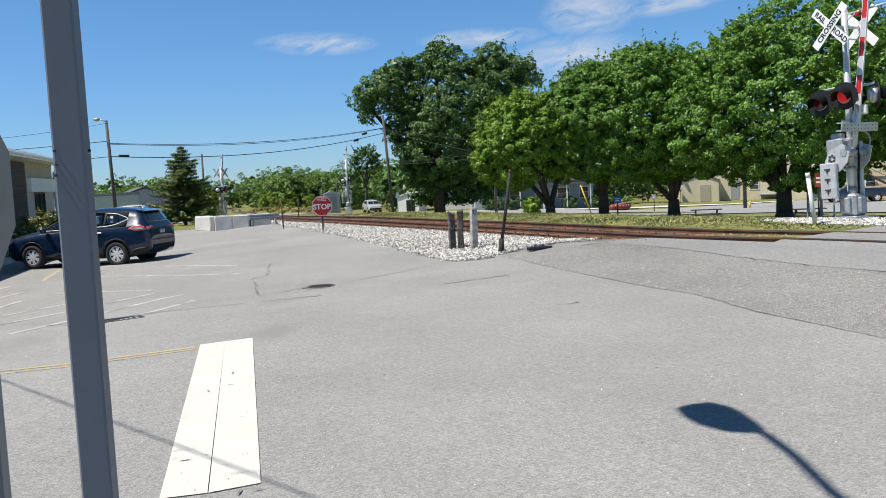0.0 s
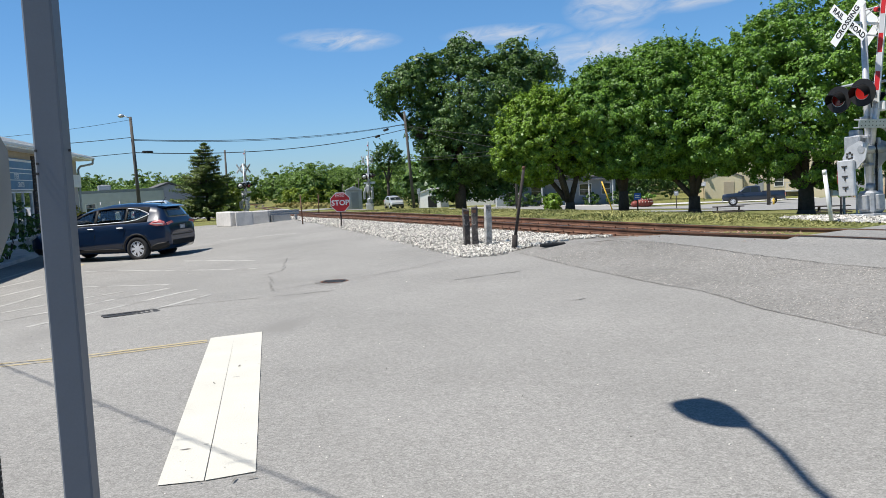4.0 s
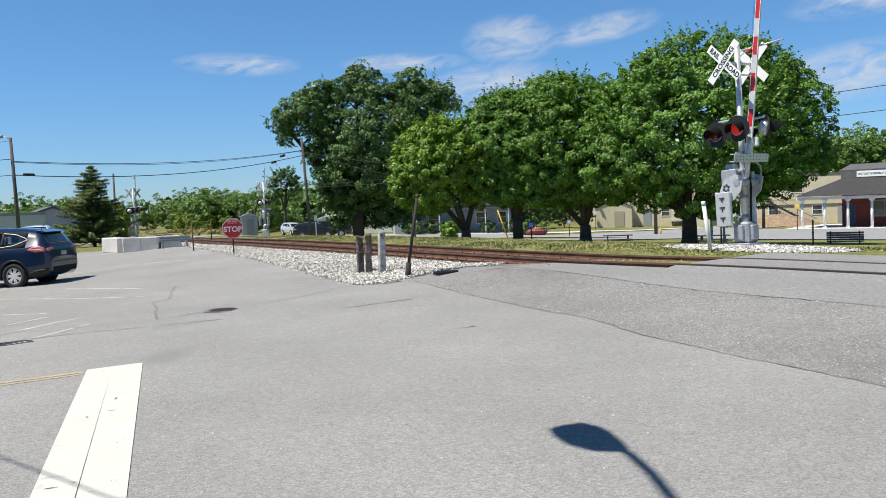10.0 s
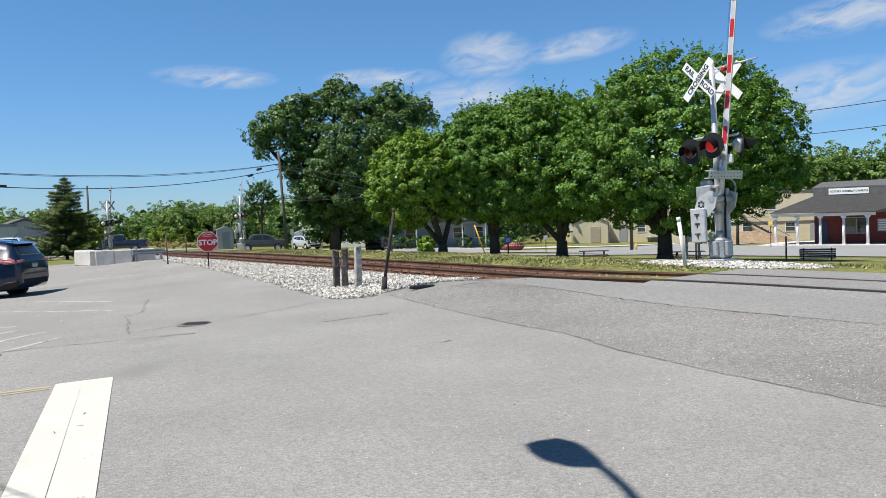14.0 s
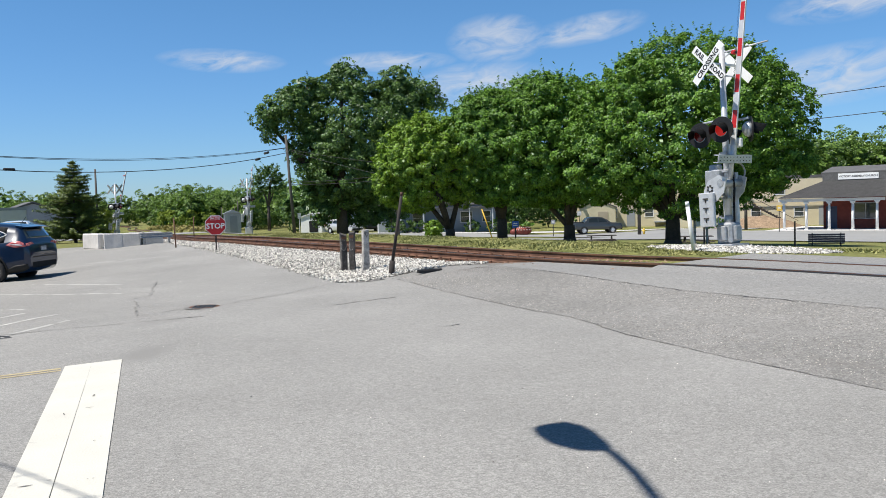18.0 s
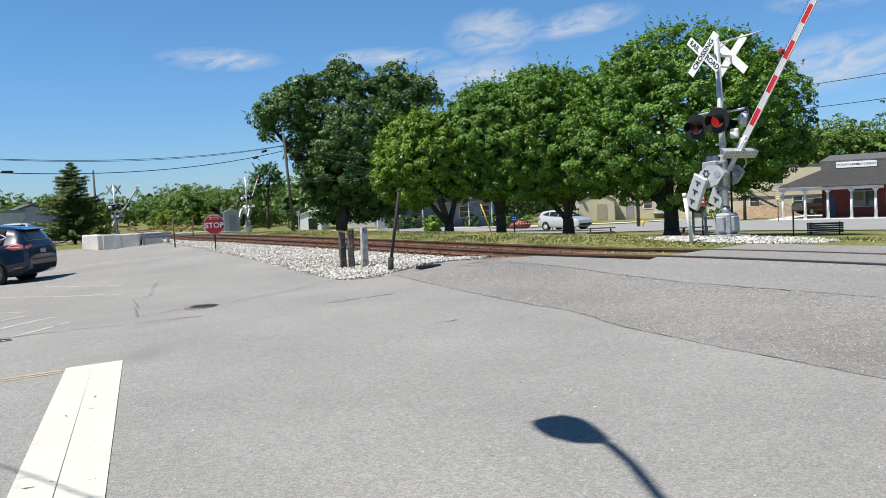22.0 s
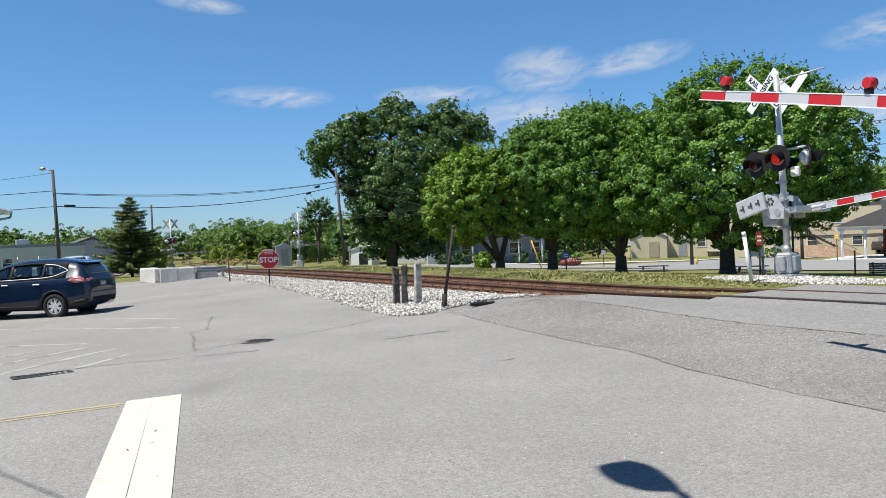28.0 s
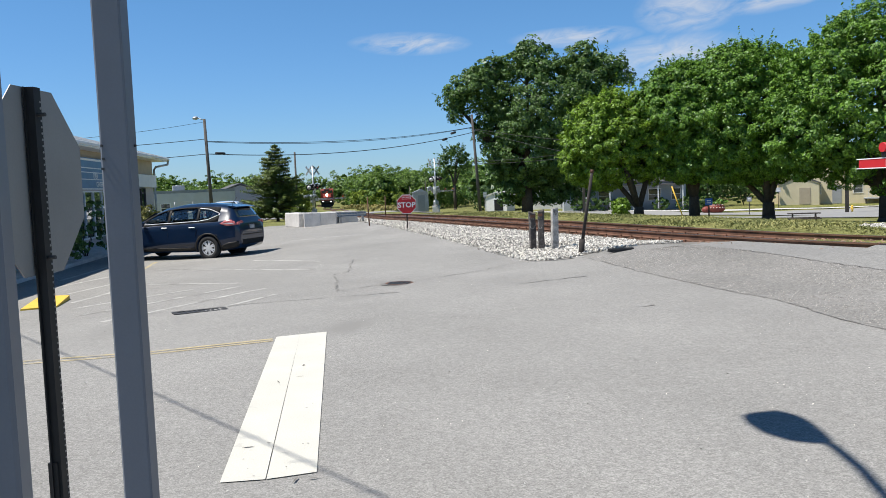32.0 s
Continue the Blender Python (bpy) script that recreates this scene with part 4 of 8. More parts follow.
crack([(2.4, 18.0), (2.89, 17.2), (3.96, 14.6), (4.96, 12.0), (6.35, 9.2), (8.2, 5.2)], 0.022, 1)
crack([(-0.15, 17.28), (0.2, 17.12), (0.75, 17.1)], 0.08, 2)
M["seam"] = material("tar_seam", (0.205, 0.196, 0.18), 0.9, vary=0.3, scale=6)
for k, (pts, w) in enumerate([([(-0.05, 17.7), (-1.04, 16.0), (-1.95, 15.1), (-2.1, 14.9)], 0.03), ([(-2.7, 14.6), (-3.35, 14.0)], 0.025), ([(-3.95, 16.6), (-3.35, 14.05)], 0.03), ([(-0.3, 13.85), (0.8, 14.35)], 0.045),
                              ([(-6.0, 12.2), (-4.2, 13.0), (-2.2, 13.4)], 0.04), ([(1.15, 11.0), (1.45, 11.1)], 0.04), ([(-4.4, 20.4), (-3.9, 17.6), (-4.1, 16.8)], 0.025)]):
    crack(pts, w, 20 + k, "seam")


# ravelled edge of the coarse road patch
crack([(0.9, 17.1), (1.58, 15.02), (2.46, 12.3), (2.96, 11.0), (3.2, 9.5), (3.63, 8.1), (4.3, 6.2), (5.3, 2.5)], 0.022, 9, "fray")


def manhole(x, y, w, d, rz, name, label):
    t = empty(name, pose(x, y, gz(x, y) + 0.02, 0, 0, rz), label, "drain")
    bm = nb()
    for sx, sy, lx, ly in ((0, -d / 2, w, 0.05), (0, d / 2, w, 0.05), (-w / 2, 0, 0.05, d), (w / 2, 0, 0.05, d)):
        box(bm, sx, sy, -0.006, lx, ly, 0.03)
    part("frame", bm, "iron", t)
    # shallow black slab under the bars, painted as the shade of the pit
    bm = nb()
    box(bm, 0, 0, -0.009, w - 0.04, d - 0.04, 0.02)
    part("pit", bm, "black", t)
    n = int(w / 0.07)
    bar = nb()
    box(bar, 0, 0, -0.003, 0.035, d - 0.05, 0.02)
    data = mesh_of(bar, "iron", "bar")
    for i in range(n):
        share("bar", data, t, pose(-w / 2 + w * (i + 0.5) / n, 0, 0))
    return t




def round_cover(x, y, r):
    t = empty("manhole_cover", pose(x, y, gz(x, y) + 0.02), "round dark iron manhole cover in an asphalt collar", "manhole")
    for nm, r0, r1, z, mat in (("collar", r, r + 0.09, 0.004, "seam"), ("ring", r - 0.05, r, 0.009, "rust")):
        bm = nb()
        a, b = [[bm.verts.new((q * math.cos(i * 0.2094), q * math.sin(i * 0.2094), z)) for i in range(30)] for q in (r0, r1)]
        for i in range(30):
            bm.faces.new((a[i], b[i], b[(i + 1) % 30], a[(i + 1) % 30]))
        part(nm, bm, mat, t)
    bm = nb()
    cyl(bm, (0, 0, -0.02), (0, 0, 0.006), r - 0.05, seg=30)
    part("lid", bm, "iron", t)
    rib = nb()
    box(rib, 0, 0, 0.008, 0.03, 0.16, 0.008)
    data = mesh_of(rib, "black", "rib")
    for i in range(5):
        for j in (-0.1, 0.1):
            share("rib", data, t, pose(-0.16 + 0.08 * i, j, 0))


round_cover(-2.39, 14.71, 0.25)
manhole(-5.03, 12.32, 0.74, 0.26, 32, "drain_grate", "long dark iron drain grate in the lot")


# ---- grey lamp post with a cobra head, and its neighbour ----
def lamp_post():
    t = empty("street_lamp", pose(-1.33, 2.60, 0.02, 0, 0, 9), "grey square steel lamp post with curved arm", "street lamp")
    bm = nb()
    box(bm, 0, 0, 3.0, 0.087, 0.087, 6.0, bev=0.006)
    part("post", bm, "postgrey", t, "grey painted square steel post")
    bm = nb()
    box(bm, 0, 0, 0.01, 0.26, 0.26, 0.02, bev=0.004)
    part("base_plate", bm, "postgrey", t)
    for i, (x, y, z) in enumerate(((-0.036, -0.042, 1.83), (0.042, 0.012, 1.83), (-0.034, -0.042, 1.79), (-0.037, -0.042, 1.76))):
        bm = nb()
        cyl(bm, (x, y, z), (x + (0.008 if i == 1 else 0), y - (0 if i == 1 else 0.008), z), 0.004, seg=8)
        part("bolt", bm, "iron", t)
    a = Matrix.Rotation(radians(-9), 4, "Z")
    bm = nb()
    pts = [Vector((0, 0, 5.75)), Vector((-0.22, 0.45, 5.98)), Vector((-0.31, 0.97, 6.1)), Vector((-0.275, 1.55, 6.12)), Vector((-0.28, 1.95, 6.12)), Vector((-0.33, 2.12, 6.11))]
    for p, q in zip(pts, pts[1:]):
        cyl(bm, a @ p, a @ q, 0.034, seg=10)
    part("arm", bm, "postgrey", t)
    head = nb()
    prof = [(-0.11, -0.46), (-0.21, -0.36), (-0.253, -0.14), (-0.21, 0.08), (-0.124, 0.255), (0.0, 0.285), (0.12, 0.266), (0.155, 0.1), (0.13, -0.053), (0.04, -0.3), (-0.03, -0.46)]
    prism(head, prof, 6.06, 6.16, "z")
    part("lamp_head", head, "galv", t, "grey cobra-head luminaire", m=a @ pose(-0.41, 2.48, 0, 0, 0, 22))
    return t


lamp_post()


def side_post():
    t = empty("steel_post", pose(-1.142, 1.62, 0.02, 0, 0, 20), "blue-grey square steel post", "post")
    bm = nb()
    box(bm, 0, 0, 1.6, 0.1, 0.1, 3.2, bev=0.008)
    part("shaft", bm, "postgrey", t)
    bm = nb()
    box(bm, 0, 0, 0.01, 0.24, 0.24, 0.02, bev=0.004)
    part("base_plate", bm, "postgrey", t)
    bm = nb()
    box(bm, 0, 0, 3.21, 0.12, 0.12, 0.02, bev=0.004)
    part("cap", bm, "postgrey", t)


side_post()


def octagon(r):
    return [(r / math.cos(radians(22.5)) * math.cos(radians(22.5 + 45 * i)), r / math.cos(radians(22.5)) * math.sin(radians(22.5 + 45 * i))) for i in range(8)]


def letters(text, size, mat, m, parent, name="lettering", label="", bold=0.0):
    """Flat raised lettering from the built-in font, centred, in the local XY plane of m."""
    c = bpy.data.curves.new(name, "FONT")
    c.body, c.size, c.align_x, c.align_y, c.extrude, c.offset = text, size, "CENTER", "CENTER", 0.0015, bold
    c.resolution_u = 3
    tmp = bpy.data.objects.new(name, c)
    scene.collection.objects.link(tmp)
    me = bpy.data.meshes.new_from_object(tmp.evaluated_get(bpy.context.evaluated_depsgraph_get()))
    bpy.data.objects.remove(tmp)
    me.materials.clear()
    me.materials.append(M[mat] if isinstance(mat, str) else mat)
    ob = new(name, me)
    ob.parent = parent
    ob.matrix_basis = m
    return tagged(ob, label)


def stop_sign_near():
    """Seen from its bare back: sheet, U-channel post with punched flanges."""
    t = empty("stop_sign", pose(-2.07, 3.40, 0.02), "stop sign seen from its bare aluminium back", "stop sign")
    bm = nb()
    prism(bm, [(u, v + 1.75) for u, v in octagon(0.381)], -0.002, 0.002, "x")
    part("panel", bm, "signback", t, "bare aluminium octagonal sheet", m=pose(-0.017, 0.011, 0.0, 0, 0, 2.9))
    bm = nb()
    prism(bm, [(u, v + 1.75) for u, v in octagon(0.378)], -0.005, -0.003, "x")
    part("face", bm, "red", t, "red reflective stop face", m=pose(-0.017, 0.011, 0.0, 0, 0, 2.9))
    bm = nb()
    prism(bm, [(0.003, 0.045), (0.003, 0.024), (0.032, 0.02), (0.032, -0.02), (0.003, -0.024), (0.003, -0.045), (0.009, -0.045), (0.009, -0.029), (0.038, -0.025), (0.038, 0.025), (0.009, 0.029), (0.009, 0.045)], 0.27, 2.13, "z")
    part("channel_post", bm, "black", t, "black punched U-channel post", m=pose(-0.008, -0.03, 0))
    bm = nb()
    box(bm, 0.008, 0.0, 0.28, 0.04, 0.075, 0.62)
    part("base_stub", bm, "black", t, m=pose(-0.008, -0.03, 0))
    hole = nb()
    cyl(hole, (0.037, 0, 0), (0.0395, 0, 0), 0.005, seg=8)
    data = mesh_of(hole, "signback", "hole")
    for i in range(70):
        share("punch_hole", data, t, pose(-0.008, -0.013, 0.32 + i * 0.0254))
    for z in (2.02, 1.44):
        bm = nb()
        cyl(bm, (0.02, -0.03, z), (0.06, -0.03, z), 0.008, seg=8)
        part("bolt", bm, "iron", t)


stop_sign_near()

# overhead cable with hangers, seen by its shadow on the lot
cable = empty("overhead_cable", Matrix.Identity(4), "thin overhead cable with short hangers", "cable")
ca, cb = Vector((-11.1, 10.9, 6.02)), Vector((-2.95, 2.55, 6.0))
tube("strand", [ca, ca.lerp(cb, 0.5), cb], 0.011, "wire", cable)
hang = nb()
box(hang, 0, 0, 0.0, 0.16, 0.014, 0.014)
hang_data = mesh_of(hang, "wire", "hanger")
for i in range(16):
    p = ca.lerp(cb, (i + 0.5) / 16)
    share("hanger", hang_data, cable, pose(p.x, p.y, p.z - 0.03, 0, 0, 12))
for p in (ca, cb):
    bm = nb()
    cyl(bm, (p.x, p.y, gz(p.x, p.y)), (p.x, p.y, 6.1), 0.09, 0.07, seg=12)
    part("end_pole", bm, "pole", cable)


# ---- stop sign, stakes and old posts on the ballast ----
def stop_sign_front():
    x, y = -4.33, 29.34
    k = 29.6 / 34.0
    z0 = gz(x, y)
    az = math.degrees(math.atan2(-x, y))
    t = empty("stop_sign", pose(x, y, z0, 0, 0, az), "red stop sign on a short dark post in ballast", "stop sign")
    r = 0.33
    cz = 0.885
    bm = nb()
    prism(bm, [(u, v + cz) for u, v in octagon(r)], -0.002, 0.004, "y")
    part("border", bm, "white", t, "white octagon border")
    bm = nb()
    prism(bm, [(u, v + cz) for u, v in octagon(r - 0.018)], -0.0045, -0.002, "y")
    part("panel", bm, "red", t, "red octagon face")
    letters("STOP", 0.25, "white", pose(0, -0.0065, cz - 0.035, 90), t, "lettering", "white letters STOP", 0.006)
    bm = nb()
    box(bm, 0, -0.009, cz + 0.235, 0.30, 0.006, 0.125)
    part("plate_border", bm, "white", t)
    bm = nb()
    box(bm, 0, -0.013, cz + 0.235, 0.278, 0.004, 0.103)
    part("plate", bm, "red", t, "small red ALL WAY plate")
    letters("ALL WAY", 0.062, "white", pose(0, -0.0165, cz + 0.235, 90), t, "lettering", "white letters ALL WAY", 0.002)
    bm = nb()
    box(bm, 0, 0.025, 0.5, 0.05, 0.03, 1.2, bev=0.004)
    part("post", bm, "darkwood", t, "dark brown post")


stop_sign_front()


def plank_post(name, x, y, h, w, d, mat, label, lean=0.0, rz=0.0):
    bm = nb()
    box(bm, 0, 0, h / 2 - 0.1, w, d, h + 0.2, bev=0.012)
    bmesh.ops.subdivide_edges(bm, edges=[e for e in bm.edges if abs(e.verts[0].co.z - e.verts[1].co.z) > 0.4], cuts=5)
    rng = np.random.default_rng(int(abs(x * 100) + y))
    for v in bm.verts:
        v.co.x += rng.normal(0, 0.006)
        v.co.y += rng.normal(0, 0.006)
        if v.co.z > h - 0.02:
            v.co.z += rng.normal(0, 0.02)
    t = empty(name, pose(x, y, gz(x, y), 0, lean, rz), label, "post", "old posts by the track")
    part("timber", bm, mat, t)
    if mat == "streakwood":
        bm = nb()
        box(bm, 0.0, -d / 2 - 0.008, h * 0.9, w * 0.7, 0.012, 0.06)
        part("iron_strap", bm, "rust", t)
    return t


plank_post("timber_post", -0.05, 19.2, 0.86, 0.14, 0.15, "streakwood", "split dark weathered timber post in ballast", -0.5, 8)
plank_post("timber_post", 0.125, 19.05, 0.88, 0.13, 0.15, "streakwood", "dark weathered timber post with iron strap", 0.5, -6)
plank_post("timber_post", 0.41, 18.7, 0.93, 0.14, 0.16, "oldwood", "pale grey weathered timber post in ballast", 1.0, 10)


def leaning_stick():
    t = empty("marker_post", pose(0.9, 17.55, gz(0.9, 17.55)), "leaning dark marker pole in a short sleeve", "post")
    bm = nb()
    cyl(bm, (0, 0, -0.1), (0.03, 0, 0.32), 0.065, 0.055, seg=10)
    part("sleeve", bm, "darkwood", t, "dark rubber-like base sleeve")
    bm = nb()
    cyl(bm, (0.03, 0, 0.25), (0.27, 0, 1.69), 0.033, 0.031, seg=10)
    part("pole", bm, "darkwood", t)
    bm = nb()
    cyl(bm, (0.262, 0, 1.645), (0.272, 0, 1.71), 0.035, 0.035, seg=10)
    part("cap", bm, "rust", t)


leaning_stick()
bm = nb()
prism(bm, [(-0.06, 0), (0.06, 0), (0.05, 0.04), (0.02, 0.065), (-0.02, 0.065), (-0.05, 0.04)], -0.26, 0.26, "y")
thing("wheel_stop", bm, "black", pose(1.66, 17.2, gz(1.66, 17.2) + 0.02, 0, 0, -70), "black rubber wheel stop lying on asphalt", "wheel stop")
for x, y, h, lean in ((-6.43, 33.4, 1.15, 2.0), (-7.5, 43.5, 1.1, -1.0)):
    bm = nb()
    cyl(bm, (0, 0, -0.1), (0, 0, h), 0.028, 0.022, seg=8)
    thing("steel_stake", bm, "rust", pose(x, y, gz(x, y), 0, -lean, 0), "thin rusty steel stake in the ground", "stake")


# ---- concrete blocks along the lot's end ----
def concrete_block(x, y, rz, l=1.25, h=0.66, d=0.6):
    t = empty("concrete_block", pose(x, y, gz(-9.9, 38.0) - 0.02, 0, 0, rz), "pale cast concrete barrier block", "concrete block", "concrete blocks at the lot's end")
    bm = nb()
    box(bm, 0, 0, h / 2, l, d, h, bev=0.035)
    bmesh.ops.subdivide_edges(bm, edges=bm.edges[:], cuts=1)
    rng = np.random.default_rng(int(abs(x) * 37))
    for v in bm.verts:
        v.co += Vector(rng.normal(0, 0.006, 3))
    part("body", bm, "concrete", t)
    bm = nb()
    box(bm, 0, 0, h + 0.012, 0.28, 0.12, 0.03, bev=0.008)
    part("lifting_key", bm, "concrete", t)
    return t


for x, y, rz, l in ((-10.78, 38.78, -53, 1.8), (-9.88, 38.0, 8, 0.76), (-9.13, 38.07, 0, 0.78), (-8.33, 38.22, 19, 0.82)):
    concrete_block(x, y, rz, l)
rail_t = empty("guard_rail", pose(-8.0, 37.5, gz(-8.0, 37.5), 0, 0, 19), "low galvanised guard rail", "guard rail")
bm = nb()
prism(bm, [(-0.02, 0.28), (0.02, 0.33), (-0.02, 0.38), (0.02, 0.43), (-0.02, 0.48), (-0.03, 0.48), (0.01, 0.43), (-0.03, 0.38), (0.01, 0.33), (-0.03, 0.28)], -0.65, 0.65, "x")
part("beam", bm, "galv", rail_t)
for sx in (-0.5, 0.5):
    bm = nb()
    box(bm, sx, 0.05, 0.2, 0.1, 0.1, 0.6)
    part("post", bm, "oldwood", rail_t)


# ---- loose grit and exposed aggregate ----
def lot_grit(rng, n):
    y = 3.0 + 22 * rng.random(n) ** 1.4
    x = rng.uniform(-9, 4, n)
    ok = x < np.interp(y, (2.5, 6.2, 8.1, 9.5, 11, 12.3, 15, 17.3, 40), (5.3, 4.3, 3.6, 3.2, 2.96, 2.46, 1.58, -1.0, -9))
    return np.stack([x, y, np.full(n, 0.02)], 1)[ok]


def road_grit(rng, n):
    y = rng.uniform(3.0, 17.0, n)
    lo = np.interp(y, (2.5, 6.2, 8.1, 9.5, 11, 12.3, 15, 17), (5.3, 4.3, 3.6, 3.2, 2.96, 2.46, 1.58, 1.0))
    hi = np.interp(y, (2.4, 9.2, 12, 14.6, 17.2), (9.6, 6.4, 5.0, 4.0, 2.9))
    return np.stack([lo + (hi - lo) * rng.random(n), y, np.full(n, 0.018)], 1)


stones("loose_grit", lot_grit, 1500, 0.0055, "stone", 31, "scattered pale grit on the lot")
M["aggregate"] = material("exposed_aggregate", (0.34, 0.315, 0.28), 0.95, vary=0.2, scale=9, island=0.6)
stones("exposed_aggregate", road_grit, 17000, 0.0075, "aggregate", 32, "coarse stones showing in worn asphalt")
# ---- railway crossing signals ----
M["fadedred"] = material("faded_red_sheeting", (0.36, 0.2, 0.2), 0.6, vary=0.1, scale=4)
PIVOT_X, PIVOT_Z = 0.10, 1.50


def crossing_signal(x, y, z, yaw, arm_len, label, lean=0.0, faded=False):
    """Local frame: +X the way the lowered arm points, -Y the side that traffic sees, Z up."""
    t = empty("crossing_signal", pose(x, y, z, 0, lean, yaw), label, "crossing signal", "railway crossing signals")
    bm = nb()
    cyl(bm, (0, 0, 0.0), (0, 0, 4.72), 0.076, 0.068, seg=18)
    cyl(bm, (0, 0, 4.72), (0, 0, 4.78), 0.08, 0.04, seg=18)
    part("mast", bm, "silver", t, "aluminium-painted round mast")
    bm = nb()
    box(bm, 0, 0, 0.04, 0.62, 0.62, 0.08, bev=0.01)
    box(bm, 0, 0, 0.33, 0.40, 0.40, 0.5, bev=0.05)
    box(bm, 0, -0.23, 0.33, 0.22, 0.10, 0.34, bev=0.02)
    box(bm, 0.23, 0, 0.33, 0.10, 0.22, 0.34, bev=0.02)
    box(bm, -0.23, 0, 0.33, 0.10, 0.22, 0.34, bev=0.02)
    cyl(bm, (0, 0, 0.58), (0, 0, 0.74), 0.12, 0.085, seg=12)
    part("junction_base", bm, "galv", t, "grey cast junction box base")
    # crossbucks front and back on stand-off brackets
    for s in (-1, 1):
        for rot, word in ((45, "RAILROAD"), (-45, "CROSSING")):
            m = pose(0, s * (0.48 + (0.012 if rot < 0 else 0)), 4.28, 0, 0, 0) @ pose(0, 0, 0, 0, rot, 0)
            bm = nb()
            box(bm, 0, 0, 0, 1.14, 0.006, 0.2, bev=0.001)
            blade = part("blade", bm, "white", t, "white crossbuck blade", m=m)
            turn = pose(0, -0.0055, 0, 90) if s < 0 else pose(0, 0.0055, 0, 90, 0, 180)
            if s < 0:
                if word == "RAILROAD":
                    letters("RAIL", 0.165, "black", turn @ pose(-0.335, 0, 0), blade, "lettering", "black letters RAIL", 0.004)
                    letters("ROAD", 0.165, "black", turn @ pose(0.325, 0, 0), blade, "lettering", "black letters ROAD", 0.004)
                else:
                    letters("CROSSING", 0.17, "black", turn @ pose(0, 0, 0.001), blade, "lettering", "black letters CROSSING", 0.004)
        bm = nb()
        box(bm, 0, s * 0.24, 4.28, 0.05, 0.48, 0.05)
        box(bm, 0, s * 0.24, 4.02, 0.03, 0.48, 0.03)
        part("crossbuck_bracket", bm, "silver", t)
    bm = nb()
    cyl(bm, (0, 0, 4.55), (1.12, 0.2, 4.62), 0.02, seg=8)
    cyl(bm, (0.0, 0, 4.4), (0.4, 0.05, 4.6), 0.015, seg=8)
    part("bell_arm", bm, "silver", t)
    # flashing light pairs: backgrounds, lenses with pale rims, hoods, silver housings behind
    for s in (-1, 1):
        xs = (-0.44, 0.18) if s < 0 else (-0.22, 0.44)
        bm = nb()
        cyl(bm, (xs[0] - 0.05, s * 0.2, 2.95), (xs[1] + 0.08, s * 0.2, 2.97), 0.028, seg=10)
        cyl(bm, (0, 0, 2.96), (0, s * 0.2, 2.96), 0.045, seg=10)
        part("light_bar", bm, "silver", t)
        for k, sx in enumerate(xs):
            lamp = empty("flasher", pose(sx, s * 0.34, 2.66 + 0.07 * k, 0, 0, 8 if s < 0 else 140))
            lamp.parent = t
            bm = nb()
            cyl(bm, (0, -0.02, 0), (0, 0.0, 0), 0.30, seg=28)
            part("background", bm, "black", lamp, "round black background plate")
            bm = nb()
            cyl(bm, (0, 0.0, 0), (0, 0.10, 0), 0.19, 0.17, seg=18)
            cyl(bm, (0, 0.10, 0), (0, 0.17, 0), 0.17, 0.08, seg=18)
            part("housing", bm, "silver", lamp, "silver lamp housing")
            bm = nb()
            cyl(bm, (0, -0.03, 0), (0, -0.022, 0), 0.158, 0.162, seg=24)
            part("lens_ring", bm, "galv", lamp)
            bm = nb()
            cyl(bm, (0, -0.05, 0), (0, -0.031, 0), 0.13, 0.148, seg=24)
            part("lens", bm, "lampred" if (k == 1 and s < 0) else "lensred", lamp, "red flasher lens")
            bm, rows = nb(), []
            for i in range(13):
                a = radians(-15 + 210 * i / 12)
                d = -0.24 - 0.14 * max(0.0, math.sin(a))
                rows.append((bm.verts.new((0.172 * math.cos(a), -0.02, 0.172 * math.sin(a))), bm.verts.new((0.175 * math.cos(a), d, 0.165 * math.sin(a) - 0.07))))
            for a, b in zip(rows, rows[1:]):
                bm.faces.new((a[0], a[1], b[1], b[0]))
            bmesh.ops.solidify(bm, geom=bm.faces[:], thickness=0.006)
            part("hood", bm, "black", lamp, "black lamp hood")
    # gate machine, its perforated mounting beam, guard hoop and clamps
    bm = nb()
    box(bm, -0.26, -0.08, 1.52, 0.42, 0.30, 0.62, bev=0.03)
    box(bm, -0.30, -0.02, 1.88, 0.26, 0.2, 0.16, bev=0.03)
    cyl(bm, (-0.12, -0.26, 1.45), (-0.12, -0.1, 1.45), 0.15, seg=16)
    box(bm, 0.02, 0.22, 1.6, 0.2, 0.1, 0.3, bev=0.02)
    part("gate_machine", bm, "galv", t, "grey gate drive housing")
    for zz in (1.15, 1.42, 1.78, 2.2):
        bm = nb()
        cyl(bm, (0, 0, zz - 0.03), (0, 0, zz + 0.03), 0.1, seg=16)
        box(bm, 0.0, -0.11, zz, 0.2, 0.03, 0.05)
        part("mast_clamp", bm, "galv", t)
    bm = nb()
    box(bm, 0.28, 0.1, 2.42, 0.22, 0.12, 0.22, bev=0.03)
    part("relay_box", bm, "white", t, "small white relay box")
    bm = nb()
    for p, q in zip([(0.14, 0.02, 1.75), (0.2, 0.0, 1.4), (0.17, 0.0, 1.05), (0.14, 0.02, 0.55)], [(0.2, 0.0, 1.4), (0.17, 0.0, 1.05), (0.14, 0.02, 0.55)]):
        cyl(bm, p, q, 0.026, seg=8)
    part("cable_hose", bm, "rubber", t, "black cable hose")
    bm = nb()
    cyl(bm, (-0.1, 0.1, 1.3), (-0.12, 0.14, 0.6), 0.018, seg=8)
